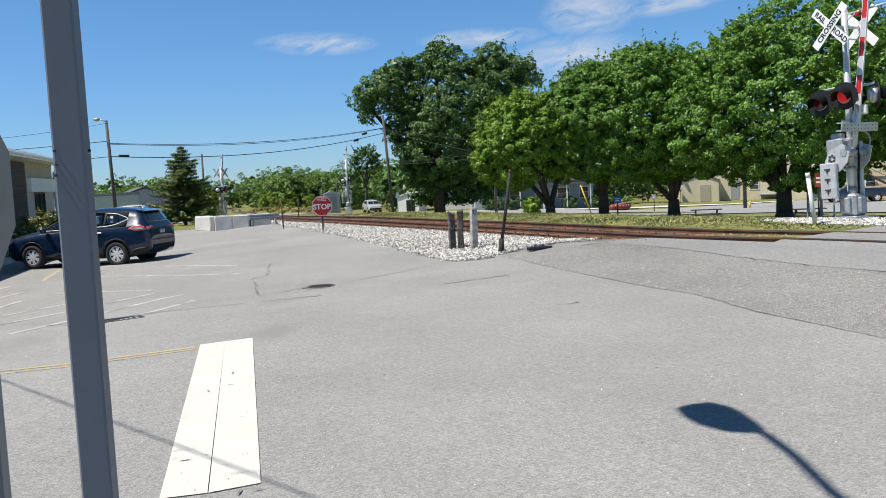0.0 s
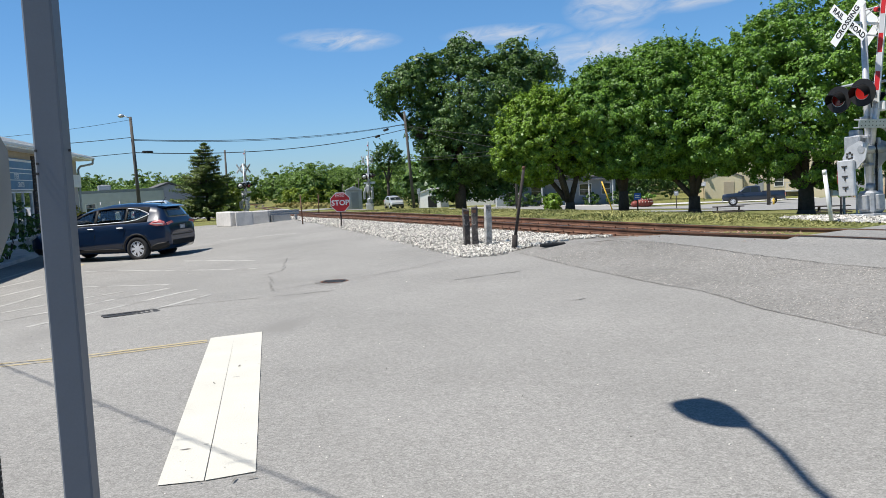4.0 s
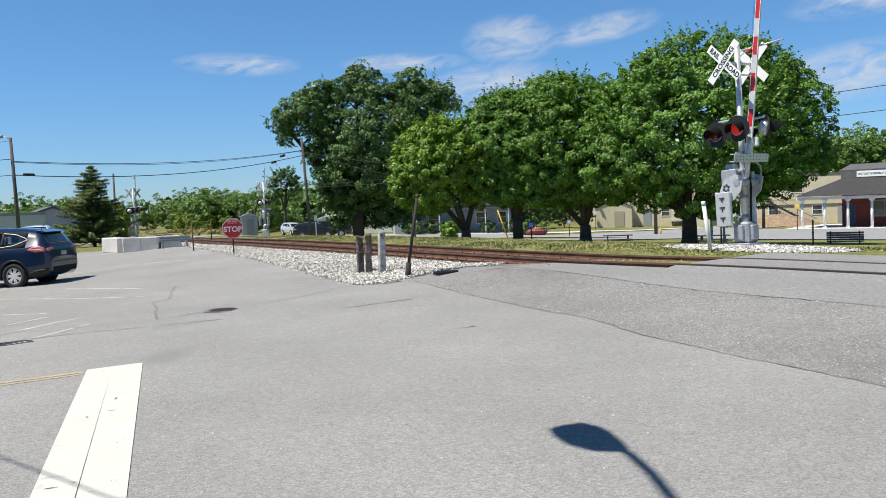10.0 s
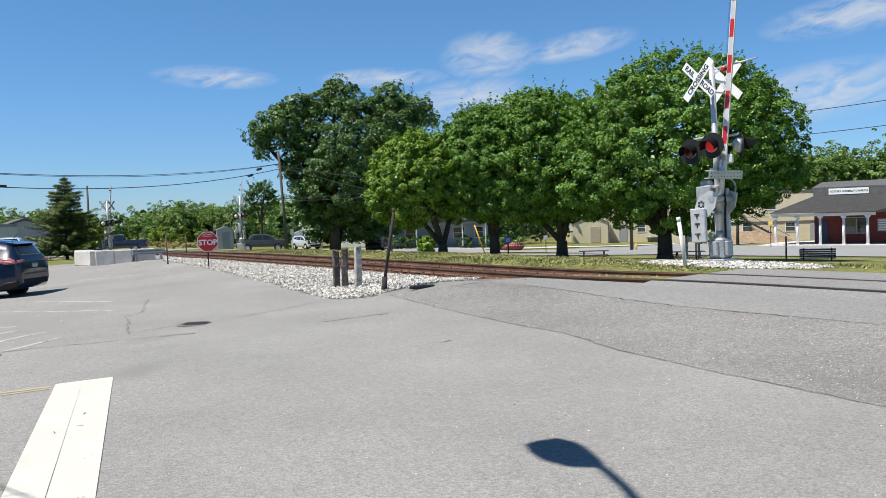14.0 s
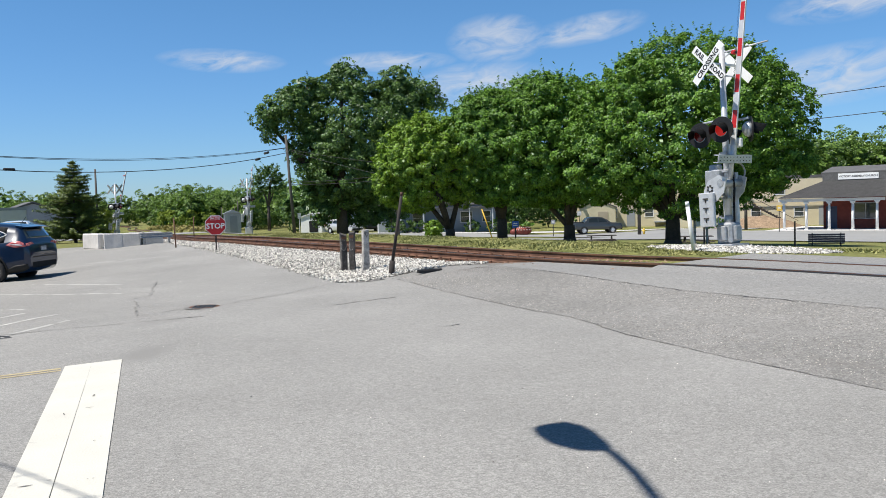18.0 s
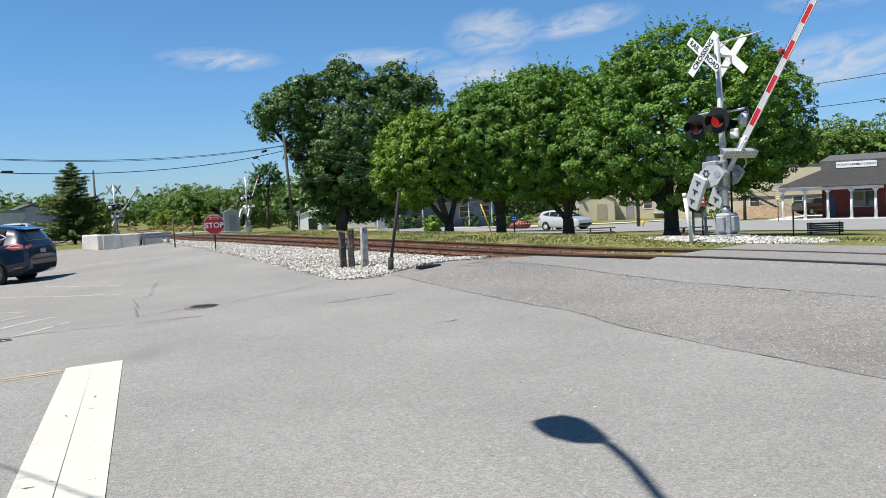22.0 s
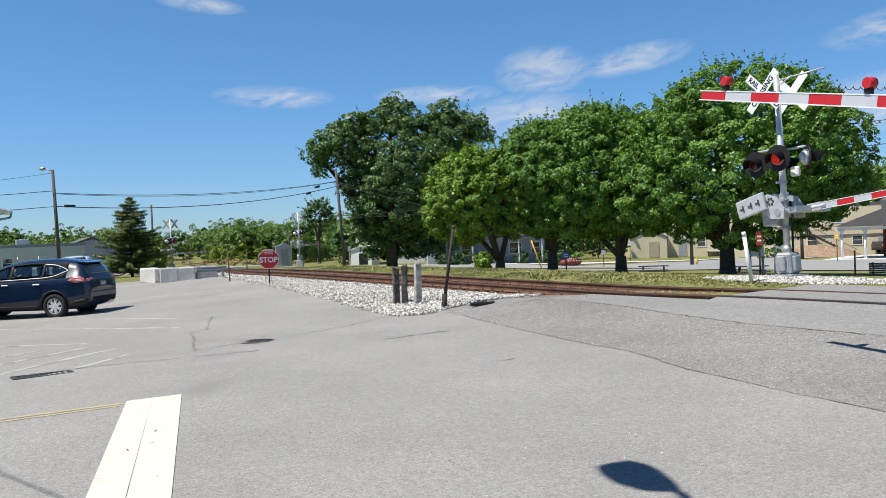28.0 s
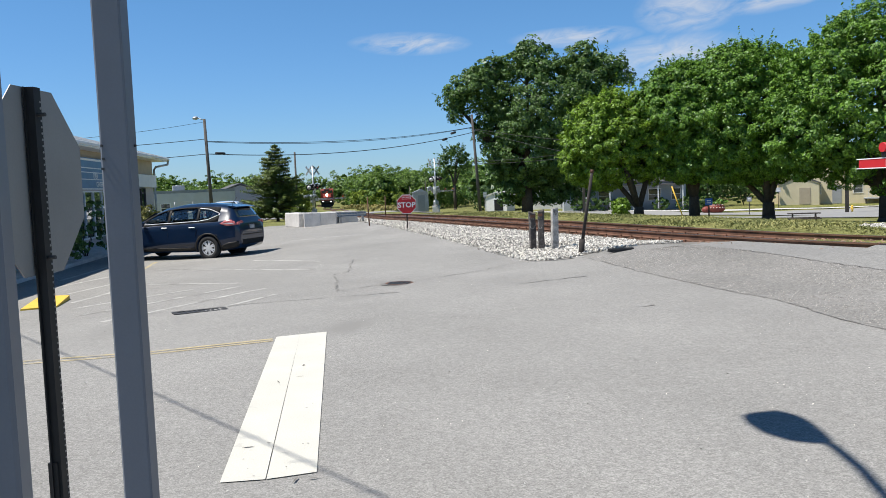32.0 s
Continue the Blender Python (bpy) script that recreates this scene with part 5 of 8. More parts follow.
    part("conduit", bm, "galv", t)
    # the arm turns on its pivot: arm one way, counterweights the other
    arm = empty("gate_arm", pose(PIVOT_X, -0.32, PIVOT_Z))
    arm.parent = t
    gus = [(0.14, -0.16), (0.18, 0.08), (0.02, 0.36), (-0.22, 0.46), (-0.46, 0.42), (-0.44, 0.08), (-0.20, -0.12)]
    for nm, y0, lab in (("near_bracket", -0.05, "aluminium arm bracket plate"), ("far_bracket", 0.66, "")):
        bm = nb()
        prism(bm, gus, y0, y0 + 0.03, "y")
        part(nm, bm, "silver", arm, lab)
    bm = nb()
    for i in range(6):
        a = 6.283 * i / 6
        box(bm, -0.16 + 0.07 * math.cos(a), -0.056, 0.28 + 0.07 * math.sin(a), 0.05, 0.012, 0.05)
    part("cast_mark", bm, "iron", arm)
    for y0 in (-0.16, 0.70):
        w = empty("counterweight", pose(-0.65, y0, 0.26, 0, -9, 0))
        w.parent = arm
        bm = nb()
        box(bm, 0, 0.05, 0, 0.80, 0.1, 0.42, bev=0.02)
        part("plate", bm, "silver", w, "aluminium counterweight plate")
        for dx in (0.26, 0.04, -0.2):
            bm = nb()
            box(bm, dx, -0.012, 0.0, 0.03, 0.02, 0.14)
            box(bm, dx - 0.05, -0.012, 0.0, 0.10, 0.02, 0.022)
            part("clamp", bm, "iron", w)
    # perforated cross beam between the two brackets, with the bent guard behind it
    bm = nb()
    box(bm, 0.56, 0.32, -0.075, 0.19, 1.2, 0.02, bev=0.004)
    box(bm, 0.475, 0.32, -0.01, 0.02, 1.2, 0.13)
    box(bm, 0.645, 0.32, -0.01, 0.02, 1.2, 0.13)
    part("cross_beam", bm, "silver", arm, "perforated aluminium cross beam")
    hole = nb()
    cyl(hole, (0, 0, -0.0875), (0, 0, -0.0835), 0.014, seg=8)
    hole_data = mesh_of(hole, "black", "bolt_hole")
    for i in range(10):
        for xx in (0.52, 0.60):
            share("bolt_hole", hole_data, arm, pose(xx + 0.006 * (i % 2), -0.2 + i * 0.115, 0))
    bm = nb()
    prev = None
    for i in range(11):
        a = radians(90 - 18 * i)
        q = (0.22 + 0.26 * math.sin(a), 0.42 + 0.36 * math.cos(a), -0.02)
        if prev:
            cyl(bm, prev, q, 0.022, seg=6)
        prev = q
    part("guard_hoop", bm, "galv", arm, "bent steel guard hoop")
    bm = nb()
    cyl(bm, (0, -0.06, 0), (0, 0.72, 0), 0.09, seg=16)
    part("pivot_shaft", bm, "galv", arm)
    bm = nb()
    cyl(bm, (0.1, 0.3, 0.0), (1.0, 0.3, 0.0), 0.06, 0.05, seg=10)
    box(bm, 0.72, 0.3, 0, 0.36, 0.08, 0.18, bev=0.01)
    part("arm_socket", bm, "silver", arm)
    p, x0, k = 0.406, arm_len - 0.03, 0
    while x0 > 0.9:
        x1 = max(0.85, x0 - p)
        w = 0.045 + 0.02 * (1 - x1 / arm_len)
        bm = nb()
        box(bm, (x0 + x1) / 2, 0.3, 0, x0 - x1 - 0.002, 0.03, 2 * w)
        part("stripe", bm, "fadedred" if faded and k % 2 == 0 else "red" if k % 2 == 0 else "armwhite", arm)
        x0 -= p
        k += 1
    for s in (-1, 1):
        bm = nb()
        prism(bm, [(0.85, s * 0.066), (arm_len, s * 0.046), (arm_len, s * 0.056), (0.85, s * 0.078)], 0.28, 0.32, "y")
        part("edge_rail", bm, "white", arm)
    for lx in (arm_len - 0.42, arm_len - 2.35, arm_len - 4.4):
        bm = nb()
        box(bm, lx, 0.3, 0.09, 0.06, 0.06, 0.05)
        part("lamp_foot", bm, "black", arm)
        bm = nb()
        cyl(bm, (lx, 0.255, 0.165), (lx, 0.345, 0.165), 0.052, seg=16)
        cyl(bm, (lx, 0.235, 0.165), (lx, 0.255, 0.165), 0.038, 0.052, seg=16)
        part("arm_lamp", bm, "red", arm, "round red arm lamp")
    coil = nb()
    prev = None
    for i in range(int((arm_len - 3.2) / 0.018)):
        a = i * 1.3
        q = (1.4 + i * 0.018, 0.3 + 0.018 * math.cos(a), 0.115 + 0.018 * math.sin(a))
        if prev:
            cyl(coil, prev, q, 0.004, seg=3, caps=False)
        prev = q
    part("coiled_cable", coil, "wire", arm, "black coiled lamp cable")
    return t, arm


SIG_Z = gz(8.98, 19.33) + 0.04
SIG_LEAN = -2.2
signal_far, arm_far = crossing_signal(8.98, 19.33, SIG_Z, -63.2, 7.4, "silver crossing signal with crossbucks and gate arm", SIG_LEAN)
NEAR_YAW = 109.43
cn, sn = math.cos(radians(NEAR_YAW)), math.sin(radians(NEAR_YAW))
signal_near, arm_near = crossing_signal(6.46 - PIVOT_X * cn - 0.32 * sn, 2.77 - PIVOT_X * sn + 0.32 * cn, 1.78 - PIVOT_Z, NEAR_YAW, 7.85, "silver crossing signal beside the near lane")
signal_c, arm_c = crossing_signal(-20.9, 81.4, -0.62, 62, 4.6, "distant crossing signal by the far road", 0.0, True)
signal_d, arm_d = crossing_signal(-9.4, 84.4, -0.32, 72, 4.6, "distant crossing signal across the track", 0.0, True)
for fx, fy, fz in ((-20.9, 81.4, -0.62), (-9.4, 84.4, -0.32), (6.46 - PIVOT_X * cn - 0.32 * sn, 2.77 - PIVOT_X * sn + 0.32 * cn, 1.78 - PIVOT_Z)):
    bm = nb()
    h = fz - gz(fx, fy) + 0.3
    box(bm, 0, 0, -h / 2, 0.66, 0.66, h, bev=0.02)
    thing("concrete_footing", bm, "concrete", pose(fx, fy, fz), "square concrete footing under a signal", "footing")


MX, MY, MA, MB = 8.94, 18.97, 2.4, 0.95      # mound: middle, half length along the track, half width


def mound_uv(x, y):
    dx, dy = x - MX, y - MY
    return (dx * 0.45 - dy * 0.893) / MA, (dx * 0.893 + dy * 0.45) / MB


def mound_stones(rng, n):
    u, v = rng.uniform(-1.1, 1.1, n), rng.uniform(-1.1, 1.1, n)
    rr = np.hypot(u, v)
    ok = rr < 1 + rng.normal(0, 0.05, n)
    u, v, rr = u[ok], v[ok], rr[ok]
    x, y = MX + u * MA * 0.45 + v * MB * 0.893, MY - u * MA * 0.893 + v * MB * 0.45
    return np.stack([x, y, 0.05 * np.clip(1 - rr ** 2, 0, 1)], 1)


bm = nb()
rings = []
for r in (1.0, 0.85, 0.6, 0.3, 0.02):
    ring = []
    for i in range(28):
        a = 6.2832 * i / 28
        wob = 1 + 0.06 * math.sin(3 * a + 1) + 0.04 * math.sin(7 * a)
        u_, v_ = r * wob * math.cos(a), r * wob * math.sin(a)
        px_, py_ = MX + u_ * MA * 0.45 + v_ * MB * 0.893, MY - u_ * MA * 0.893 + v_ * MB * 0.45
        ring.append(bm.verts.new((px_, py_, gz(px_, py_) + 0.02 + 0.05 * (1 - r * r))))
    rings.append(ring)
for a, b in zip(rings, rings[1:]):
    for i in range(28):
        bm.faces.new((a[i], a[(i + 1) % 28], b[(i + 1) % 28], b[i]))
bm.faces.new(rings[-1])
bmesh.ops.recalc_face_normals(bm, faces=bm.faces[:])
for f in bm.faces:
    f.smooth = True
M["whitegravel"] = material("white_crushed_gravel", (0.36, 0.35, 0.33), 0.95, vary=0.15, scale=6, grain=25, grain_amt=0.25, bump=0.8, bump_scale=20)
thing("gravel_mound", bm, "whitegravel", None, "white gravel mound round the signal's foot", "gravel", kind="structure")
stones("mound_stones", mound_stones, 7000, 0.032, "stone", 8, "white gravel stones")


def leaning_stub():
    x, y = 7.85, 18.75
    t = empty("marker_post", pose(x, y, gz(x, y) + 0.03, 0, -7.5, 0), "leaning white plastic marker post", "post")
    bm = nb()
    cyl(bm, (0, 0, -0.1), (0, 0, 1.02), 0.045, seg=12)
    part("tube", bm, "white", t)
    bm = nb()
    cyl(bm, (0, 0, 1.02), (0, 0, 1.12), 0.05, 0.045, seg=12)
    part("cap", bm, "white", t)


leaning_stub()
# ---- vehicles ----
def wheel(parent, x, y, r, w, side):
    wh = empty("wheel", pose(x, y, r))
    wh.parent = parent
    bm = nb()
    prof = [(r * 0.64, -w / 2), (r * 0.93, -w / 2), (r, -w * 0.32), (r, w * 0.32), (r * 0.93, w / 2), (r * 0.64, w / 2)]
    rows = []
    for i in range(28):
        a = 6.28319 * i / 28
        rows.append([bm.verts.new((p * math.cos(a), q, p * math.sin(a))) for p, q in prof])
    for i in range(28):
        u, v = rows[i], rows[(i + 1) % 28]
        for j in range(6):
            bm.faces.new((u[j], u[(j + 1) % 6], v[(j + 1) % 6], v[j]))
    bmesh.ops.recalc_face_normals(bm, faces=bm.faces[:])
    part("tyre", bm, "tyre", wh, smooth=True)
    bm = nb()
    yo = side * w * 0.42
    cyl(bm, (0, side * w * 0.05, 0), (0, yo * 0.6, 0), r * 0.62, seg=24)
    part("hub_back", bm, "black", wh)
    bm = nb()
    for i in range(24):
        a, b = 6.28319 * i / 24, 6.28319 * (i + 1) / 24
        q = [bm.verts.new((p * math.cos(t), yo, p * math.sin(t))) for p, t in ((r * 0.57, a), (r * 0.66, a), (r * 0.66, b), (r * 0.57, b))]
        bm.faces.new(q)
    for i in range(7):
        a = 6.28319 * i / 7
        for d in (-0.16, 0.16):
            c, s = math.cos(a + d), math.sin(a + d)
            c2, s2 = math.cos(a + d * 0.9), math.sin(a + d * 0.9)
            hw = 0.025 * r / 0.35
            q = [bm.verts.new((r * 0.12 * c - s * hw, yo * 1.04, r * 0.12 * s + c * hw)), bm.verts.new((r * 0.6 * c2 - s2 * hw * 0.8, yo, r * 0.6 * s2 + c2 * hw * 0.8)),
                 bm.verts.new((r * 0.6 * c2 + s2 * hw * 0.8, yo, r * 0.6 * s2 - c2 * hw * 0.8)), bm.verts.new((r * 0.12 * c + s * hw, yo * 1.04, r * 0.12 * s - c * hw))]
            bm.faces.new(q)
    cyl(bm, (0, yo * 0.8, 0), (0, yo * 1.06, 0), r * 0.15, seg=14)
    bmesh.ops.remove_doubles(bm, verts=bm.verts[:], dist=1e-5)
    part("rim", bm, "rim", wh, "silver spoked rim")
    return wh


BODIES = {
    "suv": dict(w=1.84, wb=2.706, r=0.355,
                low=[(2.26, 0.42), (2.29, 0.60), (2.22, 0.82), (2.05, 0.95), (1.7, 1.03), (1.28, 1.09), (0.4, 1.11), (-1.2, 1.14), (-2.05, 1.16), (-2.28, 1.10), (-2.33, 0.92), (-2.36, 0.62), (-2.27, 0.42), (-1.9, 0.27), (1.95, 0.25)],
                top=[(1.36, 1.06), (0.95, 1.29), (0.55, 1.48), (0.15, 1.615), (-0.25, 1.68), (-0.7, 1.705), (-1.2, 1.69), (-1.65, 1.64), (-1.98, 1.57), (-2.1, 1.42), (-2.29, 1.12), (-1.6, 1.10), (0.0, 1.06)],
                wins=[[(0.98, 1.15), (0.45, 1.43), (0.02, 1.545), (0.02, 1.17)], [(-0.06, 1.175), (-0.06, 1.56), (-0.55, 1.585), (-0.95, 1.57), (-1.02, 1.22)], [(-1.10, 1.23), (-1.04, 1.565), (-1.4, 1.525), (-1.78, 1.37), (-1.66, 1.30)]],
                shield=[(1.26, 1.12), (0.58, 1.49)], rear=[(-1.99, 1.52), (-2.2, 1.2)], roofcut=0.25),
    "pickup": dict(w=1.98, wb=3.6, r=0.39,
                   low=[(2.78, 0.5), (2.82, 0.72), (2.78, 1.02), (2.5, 1.12), (1.35, 1.18), (0.3, 1.2), (-0.75, 1.2), (-0.8, 1.24), (-2.95, 1.26), (-3.0, 1.0), (-3.0, 0.6), (-2.9, 0.48), (2.3, 0.42)],
                   top=[(1.4, 1.16), (0.75, 1.66), (0.5, 1.80), (-0.4, 1.84), (-0.68, 1.78), (-0.8, 1.2)],
                   wins=[[(1.08, 1.24), (0.66, 1.62), (0.22, 1.70), (0.22, 1.24)], [(0.12, 1.24), (0.12, 1.71), (-0.52, 1.71), (-0.58, 1.24)]],
                   shield=[(1.33, 1.22), (0.78, 1.63)], rear=[(-0.7, 1.72), (-0.79, 1.3)], roofcut=0.22),
    "crew": dict(w=1.95, wb=3.1, r=0.37,
                 low=[(2.58, 0.5), (2.62, 0.72), (2.55, 1.0), (2.3, 1.1), (1.3, 1.16), (0.3, 1.18), (-1.2, 1.2), (-2.6, 1.24), (-2.66, 1.0), (-2.64, 0.6), (-2.5, 0.48), (2.1, 0.42)],
                 top=[(1.4, 1.14), (0.85, 1.54), (0.5, 1.72), (-0.2, 1.78), (-0.9, 1.76), (-1.15, 1.68), (-1.5, 1.2)],
                 wins=[[(1.05, 1.22), (0.72, 1.5), (0.4, 1.63), (0.05, 1.66), (0.05, 1.22)], [(-0.03, 1.22), (-0.03, 1.66), (-0.75, 1.66), (-0.95, 1.56), (-1.02, 1.22)]],
                 shield=[(1.33, 1.2), (0.88, 1.52)], rear=[(-1.16, 1.62), (-1.42, 1.28)], roofcut=0.22),
    "sedan": dict(w=1.86, wb=2.8, r=0.34,
                  low=[(2.3, 0.4), (2.34, 0.58), (2.22, 0.76), (1.2, 0.96), (0.3, 0.98), (-1.4, 1.02), (-2.3, 0.98), (-2.42, 0.8), (-2.4, 0.45), (-2.0, 0.28), (2.0, 0.26)],
                  top=[(1.3, 0.94), (0.45, 1.36), (-0.2, 1.46), (-0.9, 1.42), (-1.75, 1.02)],
                  wins=[[(0.95, 1.0), (0.36, 1.33), (-0.12, 1.38), (-0.12, 1.0)], [(-0.2, 1.0), (-0.2, 1.38), (-0.85, 1.35), (-1.3, 1.06)]],
                  shield=[(1.2, 1.0), (0.5, 1.34)], rear=[(-0.98, 1.39), (-1.62, 1.07)], roofcut=0.26),
}


def vehicle(name, kind, paint, m, label, category="car"):
    b = BODIES[kind]
    W, belt = b["w"] / 2, b["top"][0][1]
    roof = max(z for _, z in b["top"])
    t = empty(name, m, label, category)
    xmax, xmin = max(p[0] for p in b["low"]), min(p[0] for p in b["low"])

    def low_half(x, z):
        e = min(1.0, (xmax - x) / 0.55) if x > 0 else min(1.0, (x - xmin) / 0.45)
        return W - 0.13 * (1 - max(0, e)) ** 2 - 0.05 * max(0, (z - 0.85)) / 0.35 - (0.06 if z < 0.35 else 0)

    def top_half(x, z):
        return W - 0.06 - b["roofcut"] * max(0.0, (z - belt) / (roof - belt))

    def skin(outline, half, levels, crown, bulge):
        """A smooth shell: side grid between the outline's lower and upper curves, closed across with a slight crown."""
        xs = sorted({round(x, 3) for x, _ in outline} | {round(v, 3) for v in np.linspace(min(p[0] for p in outline), max(p[0] for p in outline), 26)})
        grid = []
        for x in xs:
            zs = []
            for (ax, az), (cx, cz) in zip(outline, outline[1:] + outline[:1]):
                if min(ax, cx) - 1e-6 <= x <= max(ax, cx) + 1e-6:
                    zs += [az, cz] if abs(ax - cx) < 1e-6 else [az + (cz - az) * (x - ax) / (cx - ax)]
            lo, hi = min(zs), max(zs)
            if hi - lo < 0.03:
                lo, hi = lo - 0.015, hi + 0.015
            ring = []
            for k in range(levels):
                v = k / (levels - 1)
                z = lo + (hi - lo) * v
                ring.append((half(x, z) + bulge * math.sin(math.pi * v) - (0.035 if k in (0, levels - 1) else 0.0), z))
            loop = [(-h, z) for h, z in ring] + [(ring[-1][0] * c, ring[-1][1] + crown * (1 - c * c)) for c in (-0.86, -0.45, 0.0, 0.45, 0.86)] + [(h, z) for h, z in reversed(ring)]
            grid.append([(x, y, z) for y, z in loop])
        bm = nb()
        rows = [[bm.verts.new(p) for p in g] for g in grid]
        for u, w in zip(rows, rows[1:]):
            for j in range(len(u)):
                bm.faces.new((u[j], u[(j + 1) % len(u)], w[(j + 1) % len(u)], w[j]))
        bm.faces.new(rows[0])
        bm.faces.new(rows[-1])
        bmesh.ops.recalc_face_normals(bm, faces=bm.faces[:])
        for f in bm.faces:
            f.smooth = len(f.verts) == 4
        for ed in bm.edges:
            if ed.calc_face_angle(0) > 0.6:
                ed.smooth = False
        return bm

    part("body", skin(b["low"], low_half, 7, 0.03, 0.022), paint, t)
    part("cabin", skin(b["top"], top_half, 5, 0.035, 0.0), paint, t)
    for wpts in b["wins"]:
        for s in (-1, 1):
            bm = nb()
            f = bm.faces.new([bm.verts.new((x, s * (top_half(x, z) + 0.007), z)) for x, z in wpts])
            bmesh.ops.solidify(bm, geom=[f], thickness=0.006)
            part("side_window", bm, "glass", t)
    for nm, seg in (("windscreen", b["shield"]), ("rear_window", b["rear"])):
        (ax, az), (cx, cz) = seg
        d = 1 if nm == "windscreen" else -1
        ha, hc = top_half(ax, az) - 0.1, top_half(cx, cz) - 0.06
        bm = nb()
        nx_, nz_ = abs(az - cz), abs(ax - cx)
        l = math.hypot(nx_, nz_)
        ox, oz = d * 0.03 * nx_ / l, 0.03 * nz_ / l
        f = bm.faces.new([bm.verts.new(v) for v in ((ax + ox, -ha, az + oz), (ax + ox, ha, az + oz), (cx + ox, hc, cz + oz), (cx + ox, -hc, cz + oz))])
        bmesh.ops.solidify(bm, geom=[f], thickness=0.01)
        part(nm, bm, "glass", t)
    for sx in (b["wb"] / 2, -b["wb"] / 2):
        for s in (-1, 1):
            # solid black disc behind the wheel, as the shade inside the arch
            bm = nb()
            cyl(bm, (sx, s * (W - 0.26), b["r"] + 0.02), (sx, s * (W + 0.028), b["r"] + 0.02), b["r"] * 1.13, seg=28)
            part("wheel_well", bm, "black", t)
            wheel(t, sx, s * (W - 0.05), b["r"], 0.22, s)
    z = 0.78 if kind != "sedan" else 0.66
    for s in (-1, 1):
        bm = nb()
        box(bm, xmax - 0.16, s * (W - 0.3), z, 0.22, 0.36, 0.13, bev=0.03)
        part("headlight", bm, "silver", t)
        bm = nb()
        if kind == "suv":
            prism(bm, [(-1.86, 0.985), (-2.24, 0.93), (-2.33, 0.99), (-2.3, 1.09), (-2.1, 1.12)], s * (W - 0.10), s * (W + 0.004), "y")
            box(bm, -2.28, s * (W - 0.26), 1.01, 0.06, 0.34, 0.13, bev=0.015)
        else:
            box(bm, xmin + 0.02, s * (W - 0.14), z + 0.15, 0.06, 0.2, 0.3 if kind == "pickup" else 0.14, bev=0.02)
        part("tail_light", bm, "tail", t, "red tail light")
        if kind == "suv":
            bm = nb()
            prism(bm, [(-2.0, 1.015), (-2.22, 0.985), (-2.27, 1.03), (-2.14, 1.06)], s * (W - 0.05), s * (W + 0.009), "y")
            part("clear_lens", bm, "armwhite", t, "clear strip in the tail light")
        bm = nb()
        box(bm, b["top"][0][0] - 0.42, s * (W + 0.08), belt + 0.08, 0.12, 0.18, 0.13, bev=0.03)
        part("mirror", bm, paint, t)
    for xx, nm in ((xmax - 0.03, "front_bumper"), (xmin + 0.03, "rear_bumper")):
        bm = nb()
        box(bm, xx, 0, 0.5, 0.12, b["w"] - 0.24, 0.2, bev=0.04)
        part(nm, bm, "silver" if kind == "pickup" else "black", t)
    # closed bed topped by a black slab, painted as the shade inside it
    if kind in ("pickup", "crew"):
        bm = nb()
        box(bm, -1.9 if kind == "pickup" else -2.05, 0, 1.22, 2.05 if kind == "pickup" else 1.05, b["w"] - 0.28, 0.12)
        part("bed_interior", bm, "black", t)
    return t


M["tail"] = material("tail_lamp_plastic", (0.32, 0.02, 0.025), 0.2, vary=0.3, scale=14, tint=(0.6, 0.2, 0.2))
M["navy"] = car_paint("dark_navy_paint", (0.006, 0.018, 0.048), 0.3, 0.0)
M["navy"].node_tree.nodes["Principled BSDF"].inputs["Specular IOR Level"].default_value = 0.15
M["darkblue"] = car_paint("faded_dark_blue_paint", (0.02, 0.03, 0.05))
M["carblack"] = car_paint("black_paint_clear", (0.01, 0.01, 0.013))
M["cargrey"] = car_paint("grey_green_paint", (0.055, 0.06, 0.058))
M["carsilver"] = car_paint("pale_silver_paint", (0.62, 0.62, 0.6))
M["carwhite"] = car_paint("white_car_paint", (0.75, 0.75, 0.74), 0.35, 0.0)

# the parked SUV: stations along its length, front first (x, floor, belt, roof line, half width, half width of the roof)
SUV = np.array([(2.31, 0.46, 0.58, 0.66, 0.58, 0.48), (2.24, 0.33, 0.72, 0.81, 0.74, 0.6), (2.05, 0.25, 0.84, 0.92, 0.84, 0.7), (1.65, 0.23, 0.94, 1.02, 0.9, 0.76), (1.28, 0.23, 0.99, 1.09, 0.915, 0.76), (1.08, 0.23, 1.02, 1.18, 0.92, 0.7),
                (0.62, 0.23, 1.03, 1.43, 0.92, 0.66), (0.2, 0.23, 1.04, 1.585, 0.92, 0.64), (-0.3, 0.23, 1.05, 1.665, 0.92, 0.625), (-0.8, 0.23, 1.07, 1.69, 0.92, 0.62), (-1.3, 0.23, 1.09, 1.675, 0.92, 0.61), (-1.7, 0.24, 1.11, 1.635, 0.915, 0.6),
                (-1.95, 0.26, 1.15, 1.595, 0.9, 0.585), (-2.08, 0.28, 1.17, 1.52, 0.885, 0.585), (-2.19, 0.3, 1.17, 1.36, 0.87, 0.6), (-2.26, 0.33, 1.13, 1.23, 0.855, 0.64), (-2.31, 0.36, 1.06, 1.14, 0.825, 0.66), (-2.35, 0.4, 0.95, 1.04, 0.785, 0.64), (-2.38, 0.46, 0.74, 0.84, 0.73, 0.58)])


def suv_station(x):
    return [float(np.interp(-x, -SUV[:, 0], SUV[:, i])) for i in range(1, 6)]


